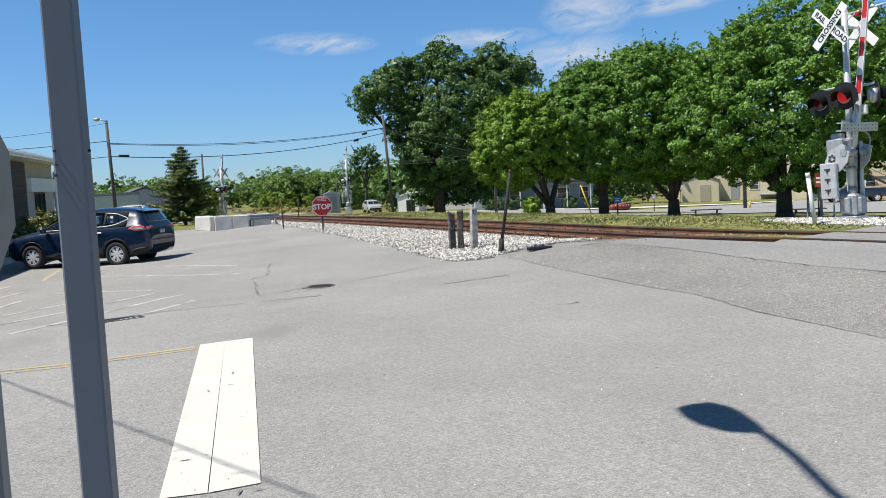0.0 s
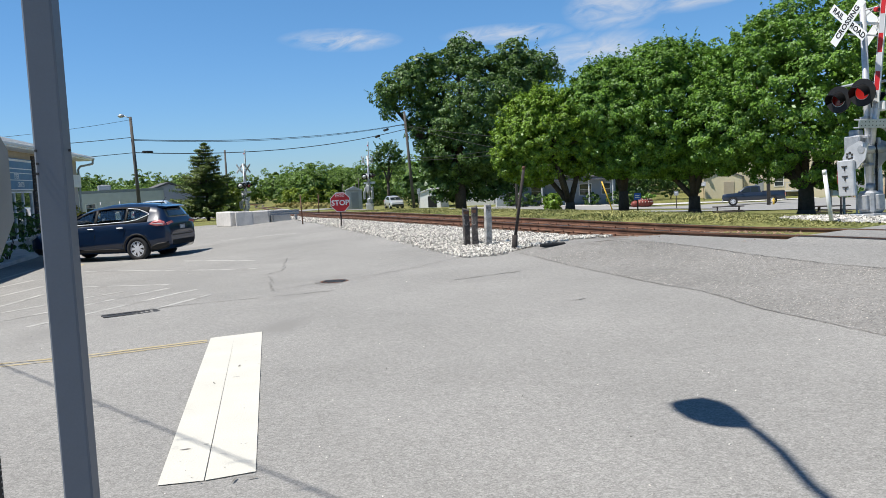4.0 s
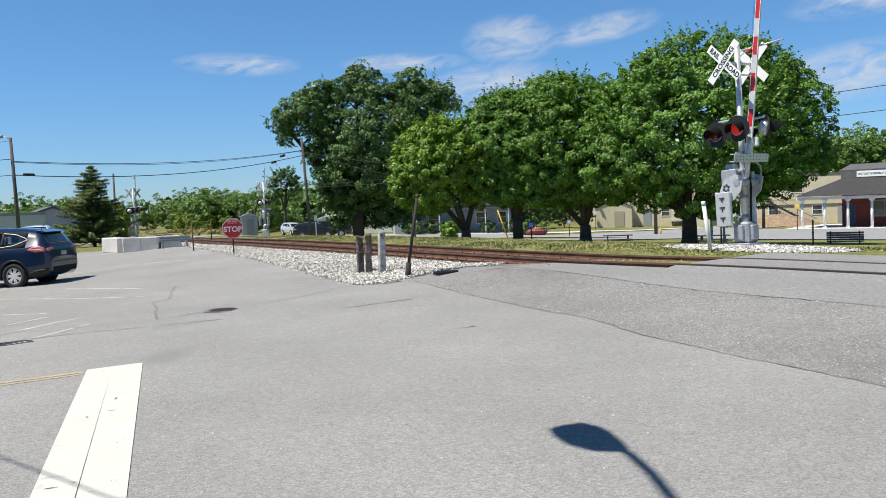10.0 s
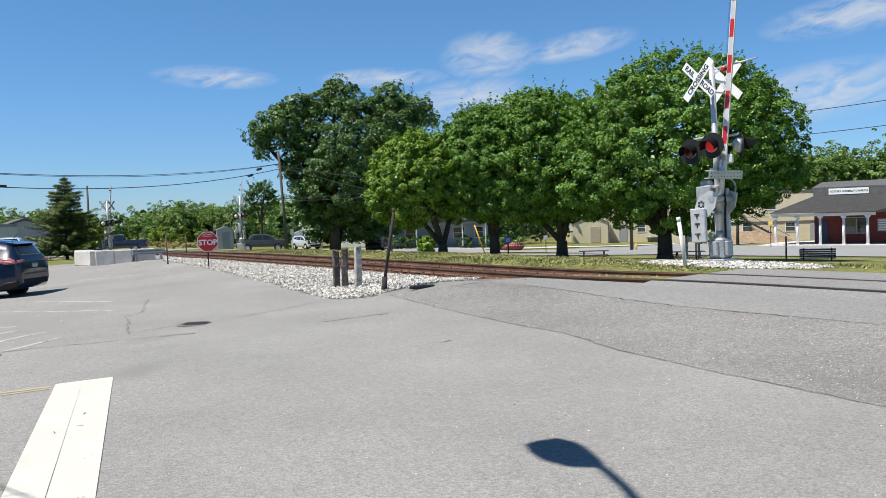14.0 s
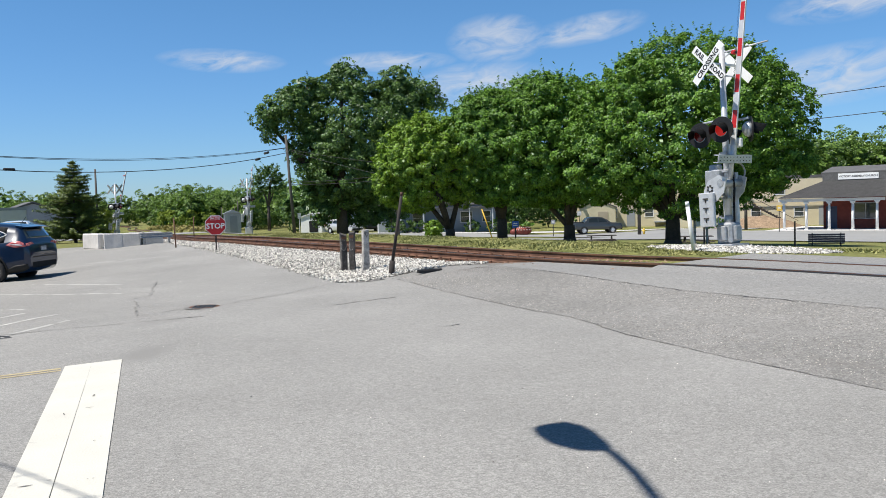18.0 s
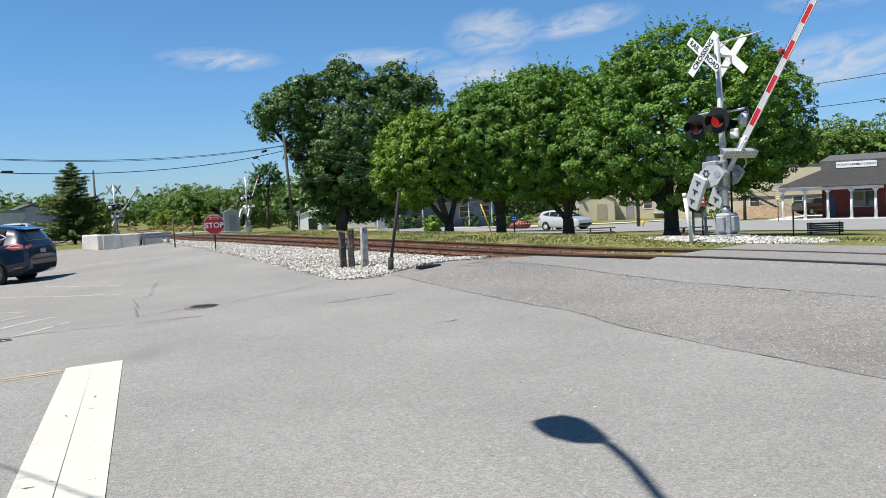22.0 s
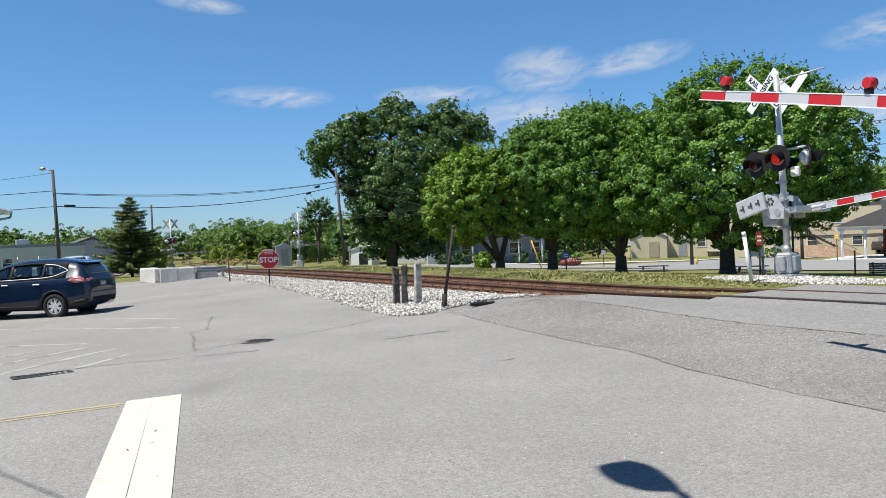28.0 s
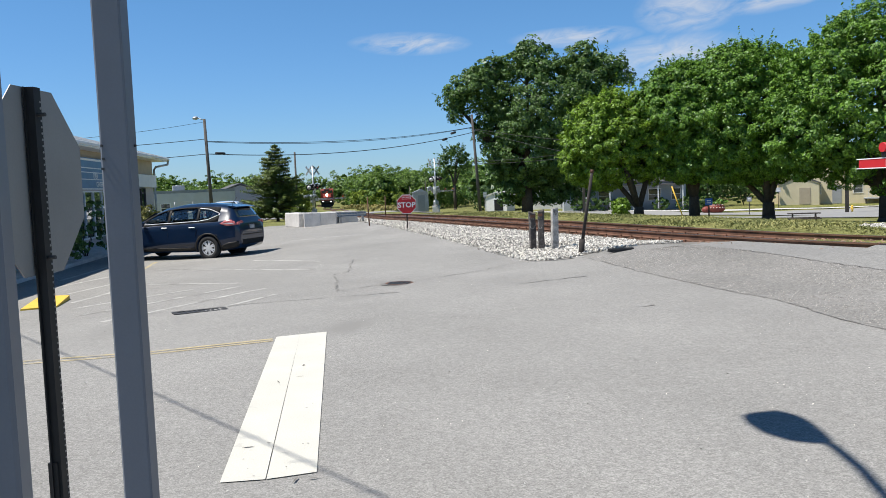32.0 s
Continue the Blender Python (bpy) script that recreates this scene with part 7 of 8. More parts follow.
    part("panel", bm, "greysiding", board)
    for i in range(5):
        bm = nb()
        box(bm, 0, -0.035, 0.45 - 0.22 * i, 0.84, 0.015, 0.11)
        part("slat", bm, "white", board)
    bm = nb()
    box(bm, 3.55, 3.12, 1.1, 1.0, 0.08, 2.2, bev=0.01)
    part("door", bm, "navydoor", t, "dark blue door")
    # brick neighbour joined at the far end
    bm = nb()
    box(bm, 17.2, 5.0, 2.0, 6.0, 9.0, 4.6)
    part("brick_wing", bm, "brick", t)
    bm = nb()
    box(bm, 15.6, 0.45, 2.9, 2.0, 0.1, 0.9)
    box(bm, 15.6, 0.45, 1.1, 1.3, 0.08, 2.2)
    part("wing_trim", bm, "white", t)


M["navydoor"] = material("dark_blue_door", (0.03, 0.045, 0.09), 0.5, vary=0.05, scale=3)
church()

# cream halls behind
hall = block_house("cream_hall", pose(50.0, 97.0, -2.3, 0, 0, -28), 20, 12, 5.4, "cream", "shingle", 0.0, "two-storey cream hall with outside stairs", 0.15, "flat",
                   [(-6.5, 4.2, 1.0, 1.2), (-3.5, 4.2, 1.0, 1.2), (1.0, 4.2, 1.1, 1.3), (-1.5, 1.7, 1.0, 1.1), (3.0, 1.6, 1.0, 1.0)], [(-5.0, 1.0, 2.1, "greysiding"), (5.5, 1.0, 2.1, "greysiding")], "building")
bm = nb()
box(bm, 0, -6.35, 2.75, 20.2, 0.1, 0.12)
part("string_course", bm, "tanwall", hall)
stair = nb()
for i in range(14):
    box(stair, -1.6 + i * 0.32, -6.9, 2.55 - i * 0.19, 0.32, 1.0, 0.05)
prism(stair, [(-1.8, 2.4), (2.9, -0.3), (2.9, -0.05), (-1.8, 2.65)], -7.42, -7.38, "y")
prism(stair, [(-1.8, 3.3), (2.9, 0.6), (2.9, 0.66), (-1.8, 3.36)], -7.42, -7.38, "y")
part("outside_stair", stair, "darkwood", hall, "dark timber outside stair")
for yy in (-7.6,):
    bm = nb()
    cyl(bm, (-2.4, -6.5, 3.9), (-2.4, -6.8, 3.9), 0.3, seg=14)
    part("vent_fan", bm, "greysiding", hall)
block_house("cream_hall", pose(36.5, 108.0, -2.2, 0, 0, -20), 15, 9, 3.6, "cream", "shingle", 1.5, "cream single-storey hall with a gabled roof", 0.3, "y",
                    [(-5, 1.7, 1.0, 1.1), (-2, 1.7, 1.0, 1.1), (2.4, 1.7, 1.0, 1.1), (5.4, 1.7, 1.0, 1.1)], [(0.2, 1.0, 2.1, "greysiding")], "building")
block_house("cream_shed", pose(31.0, 104.0, -2.1, 0, 0, -16), 4.2, 4.0, 2.5, "cream", "shingle", 0.9, "small cream garden shed", 0.2, "y", [], [(0.6, 1.2, 1.9, "tanwall")], "shed")
deck = empty("timber_deck", pose(39.8, 101.0, -2.15, 0, 0, -20), "grey timber deck with a rail", "deck")
bm = nb()
box(bm, 0, 0, 0.5, 5.0, 2.0, 0.12)
part("platform", bm, "greysiding", deck)
bm = nb()
for i in range(14):
    box(bm, -2.4 + i * 0.37, -0.98, 1.05, 0.05, 0.05, 1.0)
box(bm, 0, -0.98, 1.55, 5.0, 0.07, 0.07)
part("railing", bm, "armwhite", deck)
for sx in (-2.3, 0, 2.3):
    bm = nb()
    box(bm, sx, -0.9, 0.2, 0.12, 0.12, 0.6)
    part("post", bm, "darkwood", deck)

# garage wall is closed; a black door slab gives the opening's shade
block_house("white_garage", pose(-4.1, 114.0, -1.85, 0, 0, -20), 2.9, 2.6, 2.0, "white", "roofwhite", 0.5, "white gabled garage with a black panel as its shaded opening", 0.25, "y", [], [(0.3, 1.2, 1.45, "black")], "garage")
block_house("white_cottage", pose(4.5, 118.0, -1.8, 0, 0, -4), 8, 7, 2.8, "white", "shingle", 1.6, "small white cottage with shingled roof", 0.3, "x", [(-2, 1.5, 1, 1.1), (2, 1.5, 1, 1.1)], [(0, 0.9, 2, "greysiding")])
bh = block_house("blue_house", pose(11.3, 107.0, -1.9, 0, 0, -8), 14.0, 9, 3.2, "bluehouse", "shingle", 2.2, "blue-grey house with a shaded front porch", 0.4, "x",
                 [(-5.2, 1.6, 1.2, 1.3), (-2.2, 1.6, 1.2, 1.3), (3.6, 1.6, 1.4, 1.3), (6.0, 1.6, 1.0, 1.3)], [(0.7, 1.0, 2.1, "white")])
bm = nb()
box(bm, 0, -5.7, 2.75, 14.0, 2.4, 0.14)
part("porch_roof", bm, "shingle", bh)
for i in range(6):
    bm = nb()
    box(bm, -6.8 + i * 2.7, -6.7, 1.3, 0.14, 0.14, 2.9)
    part("porch_post", bm, "white", bh)

# ---- shop building beside the lot ----
def shop():
    """Front runs from near the yellow ramp back past the parked car; local X along the front towards the far end, -Y out to the lot."""
    ex, ey = 0.236, -0.972
    ang = math.degrees(math.atan2(-ey, -ex))
    ox, oy = -19.4 - 0.75 * 0.972, 43.8 - 0.75 * 0.236
    t = empty("shop_building", pose(ox, oy, -0.28, 0, 0, ang), "low tan shop with pale metal roof and shaded front", "building")
    L, H = 34.0, 3.95
    for nm, x, y, sx, sy, z, h, mat in (("wall_lower", -L / 2 + 0.4, 0.0, L + 0.8, 0.25, 0.9, 3.2, "pinkwall"), ("wall_upper", -L / 2 + 0.4, 0.0, L + 0.8, 0.26, 3.22, 1.44, "tanwall"), ("wall_end", 0.7, 5.0, 0.25, 9.7, 1.6, 4.6, "pinkwall"), ("wall_back", -L / 2, 10.0, L, 0.25, 1.6, 4.6, "white"), ("wall_end", -L, 5.0, 0.25, 9.7, 1.6, 4.6, "white")):
        bm = nb()
        box(bm, x, y, z, sx, sy, h)
        part(nm, bm, mat, t)
    bm = nb()
    prism(bm, [(-0.75, H + 0.02), (-0.75, H + 0.12), (5.0, H + 1.75), (10.8, H + 0.12), (10.8, H + 0.02), (5.0, H + 1.6)], -L - 0.4, 1.9, "x")
    part("roof", bm, "roofwhite", t, "pale ribbed metal roof")
    rib = nb()
    prism(rib, [(-0.76, H + 0.12), (-0.76, H + 0.17), (5.0, H + 1.8), (5.0, H + 1.75)], -0.025, 0.025, "x")
    data = mesh_of(rib, "roofwhite", "roof_rib")
    for i in range(120):
        share("roof_rib", data, t, pose(1.8 - i * 0.3, 0, 0))
    bm = nb()
    box(bm, -L / 2 + 0.75, -0.4, H - 0.03, L + 2.2, 0.75, 0.05)
    part("soffit", bm, "white", t)
    bm = nb()
    box(bm, -L / 2 + 0.75, -0.82, H + 0.06, L + 2.3, 0.12, 0.12, bev=0.02)
    part("gutter", bm, "white", t)
    bm = nb()
    run = [(1.75, -0.82, H), (1.75, -0.78, H - 0.22), (0.98, -0.3, H - 0.35), (0.9, -0.2, H - 0.5), (0.9, -0.2, 0.0)]
    for p, q in zip(run, run[1:]):
        cyl(bm, p, q, 0.055, seg=8)
    part("downpipe", bm, "galv", t, "grey metal downpipe")
    # flat white canopy board, dark slatted bay and its slats
    bm = nb()
    box(bm, -2.1, -0.22, 2.82, 5.7, 0.2, 0.64, bev=0.01)
    part("canopy_board", bm, "white", t, "white board above the window")
    bay = empty("slatted_bay", pose(-7.0, -0.16, 2.3))
    bay.parent = t
    bm = nb()
    box(bm, 0, 0, 0, 3.0, 0.08, 3.0)
    part("bay_back", bm, "darkbrown", bay, "dark brown boarded bay")
    slat = nb()
    box(slat, 0, -0.06, 0, 2.96, 0.05, 0.07, bev=0.01)
    data = mesh_of(slat, "darkbrown", "slat")
    for i in range(24):
        share("slat", data, bay, pose(0, 0, -1.44 + i * 0.125, 25))
    for x0, x1, z0, z1 in ((-3.6, -1.6, 0.9, 2.45), (-15.4, -9.0, 0.5, 2.3), (-24.0, -17.0, 0.0, 2.5)):
        win = empty("shop_window", pose((x0 + x1) / 2, -0.14, (z0 + z1) / 2))
        win.parent = t
        w, h = x1 - x0, z1 - z0
        bm = nb()
        box(bm, 0, 0, 0, w, 0.02, h)
        part("pane", bm, "glass", win)
        n = max(2, round(w / 1.2))
        for i in range(n + 1):
            bm = nb()
            box(bm, -w / 2 + w * i / n, -0.03, 0, 0.06, 0.06, h)
            part("mullion", bm, "darkbrown" if x0 > -4 else "white", win)
        for zz in (-h / 2, h / 2):
            bm = nb()
            box(bm, 0, -0.03, zz, w + 0.07, 0.06, 0.06)
            part("window_rail", bm, "darkbrown" if x0 > -4 else "white", win)
    sign = empty("shop_sign", pose(-11.6, -0.2, 2.99))
    sign.parent = t
    bm = nb()
    box(bm, 0, 0, 0, 5.4, 0.08, 1.24, bev=0.01)
    part("sign_panel", bm, "signblue", sign, "blue sign panel with white bands")
    for z, hh in ((0.54, 0.08), (0.22, 0.04), (0.05, 0.03), (-0.22, 0.03), (-0.59, 0.05)):
        bm = nb()
        box(bm, 0, -0.045, z, 5.3, 0.012, hh)
        part("sign_band", bm, "white", sign)
    letters("EVER", 0.3, "white", pose(0.3, -0.05, -0.09, 90), sign, "lettering", "white letters EVER", 0.004)
    letters("CENTER", 0.27, "white", pose(0.85, -0.05, -0.41, 90), sign, "lettering", "white letters CENTER", 0.004)
    bm = nb()
    box(bm, -L / 2, -0.95, 0.06, L + 0.5, 1.6, 0.15, bev=0.02)
    part("front_walk", bm, "concrete", t, "raised concrete front walk")


M["pinkwall"] = material("pale_grey_pink_block_wall", (0.5, 0.455, 0.43), 0.9, vary=0.08, scale=1.5, grain=15, grain_amt=0.06)
M["darkbrown"] = material("dark_brown_boards", (0.055, 0.045, 0.04), 0.7, vary=0.2, scale=3)
M["signblue"] = material("blue_sign_panel", (0.05, 0.16, 0.3), 0.4, vary=0.2, scale=2)
shop()
# yellow ramp and its kerb before the shop
bm = nb()
pts = [(-9.63, 15.75), (-8.76, 13.72), (-8.25, 13.97), (-8.88, 15.51)]
vs0 = [bm.verts.new((x, y, gz(x, y) + 0.015)) for x, y in pts]
vs1 = [bm.verts.new((x, y, gz(x, y) + (0.1 if i in (0, 3) else 0.05))) for i, (x, y) in enumerate(pts)]
bm.faces.new(vs1)
for i in range(4):
    bm.faces.new((vs0[i], vs0[(i + 1) % 4], vs1[(i + 1) % 4], vs1[i]))
bmesh.ops.recalc_face_normals(bm, faces=bm.faces[:])
thing("kerb_ramp", bm, "yellow", None, "yellow painted kerb ramp at the shop", "ramp", kind="structure")


M["oliveleaf"] = leaf_material("olive_leaves", (0.22, 0.235, 0.075))


# ---- bushes, spruce, woods ----
def bush(x, y, r, h, mat, seed, label="rounded green bush beside the wall", n=1500, leaf=0.06):
    rng = np.random.default_rng(seed)
    t = empty("bush", pose(x, y, gz(x, y)), label, "bush")
    pos, out = crown_points([(0, 0, h * 0.55, r, r, h * 0.5), (r * 0.3, 0.1, h * 0.7, r * 0.6, r * 0.6, h * 0.35)], n, rng, 0.12, 24, 0.5)
    pos[:, 2] = np.maximum(pos[:, 2], 0.03)
    ob = new("foliage", leaf_mesh("foliage", pos, out, leaf, mat, rng))
    ob.parent = t
    bm = nb()
    for i in range(5):
        cyl(bm, (0, 0, 0), (r * 0.5 * math.cos(i * 1.26), r * 0.5 * math.sin(i * 1.26), h * 0.7), 0.02, 0.006, seg=5)
    part("stems", bm, "bark", t)


bush(-14.05, 29.6, 0.85, 1.6, "oliveleaf", 41, "olive green bush in sun by the wall", 4000, 0.055)
bush(-16.9, 34.0, 0.8, 1.3, "leafdark", 42)
bush(-17.6, 37.5, 0.7, 1.1, "wood2", 43)
bush(-14.7, 26.9, 0.85, 1.8, "leafdark", 44)
bush(-14.1, 24.4, 0.85, 1.8, "leafdark", 45)
bush(-13.4, 21.8, 0.8, 1.7, "leafdark", 46)
bush(-12.8, 19.2, 0.8, 1.6, "leafdark", 52)
bush(6.05, 60.3, 0.6, 1.35, "leaf2", 47, "tall light green bush by the park", 2600, 0.11)
bush(18.5, 96.4, 1.3, 1.4, "leafdark", 49, "low dark bush before the house", 1500, 0.14)
for k, (bx, by, br) in enumerate(((5.6, 101.3, 1.2), (7.0, 100.6, 1.2), (8.6, 100.3, 1.3), (10.6, 100.6, 0.9), (14.4, 100.0, 1.1), (17.2, 99.6, 1.0))):
    bush(bx, by, br, 1.4, "leafdark", 100 + k, "low dark bush before the house", 1500, 0.13)
for k, (bx, by, br, bh) in enumerate(((20.4, 103.2, 1.7, 4.2), (22.4, 104.4, 1.9, 5.2), (24.6, 103.6, 1.7, 4.4), (27.0, 103.0, 1.6, 4.8))):
    bush(bx, by, br, bh, "leafdark", 140 + k, "tall dark shrub in the garden behind the street", 2600, 0.16)
bush(40.0, 90.0, 1.6, 1.0, "leaf", 51, "low green hedge by the hall", 1500, 0.14)


def spruce(x, y, h, r, seed, name="spruce_tree"):
    rng = np.random.default_rng(seed)
    t = empty(name, pose(x, y, gz(x, y) - 0.05), "dark green spruce tree with drooping tiers", "tree")
    bm = nb()
    cyl(bm, (0, 0, 0), (0, 0, h * 0.96), 0.14, 0.02, seg=8)
    pos, out = [], []
    tiers = 22
    for k in range(tiers):
        f = k / (tiers - 1)
        z0, rr = h * (0.08 + 0.88 * f), r * (1 - f) ** 0.68 * rng.uniform(0.65, 1.15) + 0.1
        for b in range(int(20 - 9 * f)):
            a = rng.uniform(0, 6.28)
            ln = rr * rng.uniform(0.5, 1.2)
            n = int(40 + 105 * ln)
            u = rng.uniform(0.05, 1, n) ** 0.7
            q = np.stack([np.cos(a) * ln * u, np.sin(a) * ln * u, z0 - 0.12 * ln * u * u + 0.22 * ln * u ** 3], 1) + rng.normal(0, 0.09, (n, 3)) * np.array([1, 1, 0.6])
            pos.append(q)
            out.append(np.tile([math.cos(a) * 0.6, math.sin(a) * 0.6, 0.6], (n, 1)))
            cyl(bm, (0, 0, z0), (math.cos(a) * ln * 0.9, math.sin(a) * ln * 0.9, z0 - 0.23 * ln), 0.02, 0.006, seg=4)
    part("trunk", bm, "bark", t)
    ob = new("needles", leaf_mesh("needles", np.concatenate(pos), np.concatenate(out), 0.085, "needle", rng, 0.35))
    ob.parent = t


spruce(-21.6, 71.6, 6.7, 3.1, 60)


def woods(name, trees, leaf, mat, seed, label, per_tree=1500, core=0.75, clump=0.8):
    """A far belt of trees: many uneven crowns of separate leaf clumps, with stems, in one mesh."""
    rng = np.random.default_rng(seed)
    pos, out = [], []
    for x, y, h, r in trees:
        z = gz(x, y)
        lob = [(x, y, z + h * 0.5, r, r, h * 0.47)]
        for _ in range(3):
            lob.append((x + rng.normal(0, r * 0.5), y + rng.normal(0, r * 0.3), z + h * rng.uniform(0.45, 0.85), r * 0.55, r * 0.55, h * 0.2))
        p, o = crown_points(lob, per_tree, rng, clump, 50, 0.75)
        pos.append(p)
        out.append(o)
    # coarse blades within the crowns keep the sky from showing through
    n_out = sum(len(p) for p in pos)
    for x, y, h, r in (trees if core else []):
        p, o = crown_points([(x, y, gz(x, y) + h * 0.46, r * 0.76, r * 0.76, h * 0.38)], int(14 * r * h) if core else 0, rng, 0.5, 10, 0.35)
        pos.append(p)
        out.append(o)
    leaf = np.concatenate([np.full(n_out, leaf), np.full(sum(len(p) for p in pos) - n_out, core)])
    ob = new(name, leaf_mesh(name, np.concatenate(pos), np.concatenate(out), leaf, mat, rng))
    return tagged(ob, label, "woods", kind="stuff")


def belt(az0, az1, d, step, h_of, r, seed, jitter=8.0):
    rng = np.random.default_rng(seed)
    out, az = [], az0
    while (az - az1) * (1 if az1 < az0 else -1) > 0:
        dd = d(az) + rng.normal(0, jitter)
        spot = (-dd * math.sin(radians(az)), dd * math.cos(radians(az)), h_of(az) * rng.uniform(0.82, 1.12), r * rng.uniform(0.8, 1.25))
        # the railway cutting stays open
        if abs(float(beyond(spot[0], spot[1])[0])) > spot[3] * 0.45 + 2.2:
            out.append(spot)
        az += step * (-1 if az1 < az0 else 1) * rng.uniform(0.7, 1.3)
    return out


ip = lambda xs, ys: (lambda v: float(np.interp(v, xs, ys)))
top = ip((-60, -40, -33, -30, -25, -10, 0, 4, 6, 8, 12, 16, 20, 24, 30, 45, 70), (12, 12, 12.5, 11, 9, 9, 9, 10, 9.5, 8.5, 7.6, 7.2, 7.0, 8.5, 9.5, 10, 10))
woods("far_woods", belt(38, -2, lambda a: 205, 0.85, top, 4.2, 70, 10) + belt(38, 15.5, lambda a: 235, 1.0, lambda a: top(a) * 1.15, 4.5, 71, 10) + belt(75, 38, lambda a: 215, 2.2, top, 5.0, 170, 10) + belt(24, 7, lambda a: 285, 0.75, lambda a: 11.0, 4.6, 171, 9), 0.22, "wood1", 72, "distant green woods on the skyline", 2100)
woods("near_thicket", belt(12.0, 4.5, lambda a: 165, 0.75, lambda a: 7.5, 3.4, 73, 8) + belt(24, 16.2, lambda a: 178, 0.8, lambda a: 5.4, 3.2, 74, 8), 0.17, "wood1", 75, "green thicket along the track", 3200)
woods("bright_scrub", belt(12.0, 9.3, lambda a: 150, 0.7, lambda a: 3.6, 2.0, 76, 5) + belt(17.2, 15.2, lambda a: 120, 0.7, lambda a: 2.6, 1.1, 77, 2) + [(-22.3, 81.5, 2.7, 0.8), (-23.2, 82.5, 2.2, 0.8)], 0.14, "wood2", 78, "bright yellow-green scrub by the track", 3000, 0.3, 0.45)
woods("hill_woods", belt(-24, -41, lambda a: 175, 0.9, lambda a: 14.5, 5.2, 79, 10) + belt(-24, -41, lambda a: 215, 1.0, lambda a: 19, 6.0, 80, 10) + belt(-41, -70, lambda a: 200, 2.5, lambda a: 15, 6.0, 180, 10), 0.22, "wood1", 81, "wooded hill behind the church", 3000)
woods("town_trees", belt(-3, -26, lambda a: 150, 1.0, lambda a: 9.5, 4.2, 82, 14) + belt(2.5, -12, lambda a: 128, 1.2, lambda a: 8.5, 3.6, 83, 6), 0.2, "leafdark", 84, "dark trees behind the houses", 1700)
tree("slim_tree", -12.3, 139.0, 0.25, [(0, 0, 8.3, 2.2, 2.0, 1.3), (-1.6, 0, 6.6, 1.6, 1.5, 0.9), (1.5, 0, 7.0, 1.5, 1.5, 1.0), (0.3, 0, 9.3, 1.2, 1.2, 0.7)], 1500, 0.16, "leafdark", 85, "slim open-crowned tree above the thicket", 6, 4.0, 0.5)
# dry tall grass along the far track
woods("dry_grass_verge", belt(13.0, 8.6, lambda a: 120, 0.12, lambda a: 0.5, 1.6, 86, 9) + belt(13.4, 11.5, lambda a: 150, 0.1, lambda a: 0.6, 1.6, 88, 10), 0.12, material("dry_grass", (0.3, 0.26, 0.09), 0.95, vary=0.2, scale=3, island=0.3), 87, "dry yellow grass along the far track", 500, 0, 0.3)


# ---- poles and wires ----
def utility_pole(x, y, h, r, lean, label, arm=True, lamp=False, name="utility_pole"):
    t = empty(name, pose(x, y, gz(x, y) - 0.1, 0, lean, 0), label, "utility pole")
    bm = nb()
    cyl(bm, (0, 0, 0), (0, 0, h), r, r * 0.7, seg=12)
    part("pole", bm, "pole", t)
    if arm:
        bm = nb()
        box(bm, 0, 0, h - 0.5, 2.2, 0.1, 0.12)
        part("crossarm", bm, "pole", t)
        for sx in (-0.95, 0.95, 0):
            bm = nb()
            cyl(bm, (sx, 0, h - 0.44), (sx, 0, h - 0.26), 0.04, 0.03, seg=8)
            part("insulator", bm, "greysiding", t)
    if lamp:
        bm = nb()
        cyl(bm, (0, 0, h - 0.1), (-0.45, 0, h + 0.12), 0.03, seg=6)
        part("lamp_bracket", bm, "galv", t)
        bm = nb()
        ball(bm, -0.6, 0, h + 0.1, 0.2, 2, scale=(1.1, 0.8, 0.6))
        part("lamp_head", bm, "galv", t)
    return t


utility_pole(-21.4, 56.0, 7.3, 0.13, -1.5, "slim wooden pole with a lamp and wires", False, True)
utility_pole(-4.77, 80.0, 9.4, 0.15, -3.0, "tall leaning wooden utility pole", False)
utility_pole(-22.7, 81.9, 6.6, 0.12, 0.0, "short wooden utility pole", False)
utility_pole(-28.5, 96.0, 6.0, 0.12, 0.0, "wooden utility pole behind the spruce")
utility_pole(53.5, 100.5, 9.6, 0.15, 0.0, "utility pole with crossarm on the hill")
utility_pole(41.0, 84.8, 5.0, 0.17, 0.0, "grey wooden pole by the hall", False)
for x, y, h in ((-16.0, 142, 4.6), (-13.2, 150, 4.2), (-19.0, 150, 4.4), (-17.2, 140, 5.0), (-21.5, 152, 4.3)):
    utility_pole(x, y, h, 0.09, 0.0, "thin wooden pole by the far track", False)


def wire(a, b, sag, r, name="overhead_wire"):
    pts = []
    for i in range(17):
        u = i / 16
        p = Vector(a).lerp(Vector(b), u)
        p.z -= sag * 4 * u * (1 - u)
        pts.append(p)
    tube(name, pts, r, "wire", label="thin black overhead wire", category="wire")


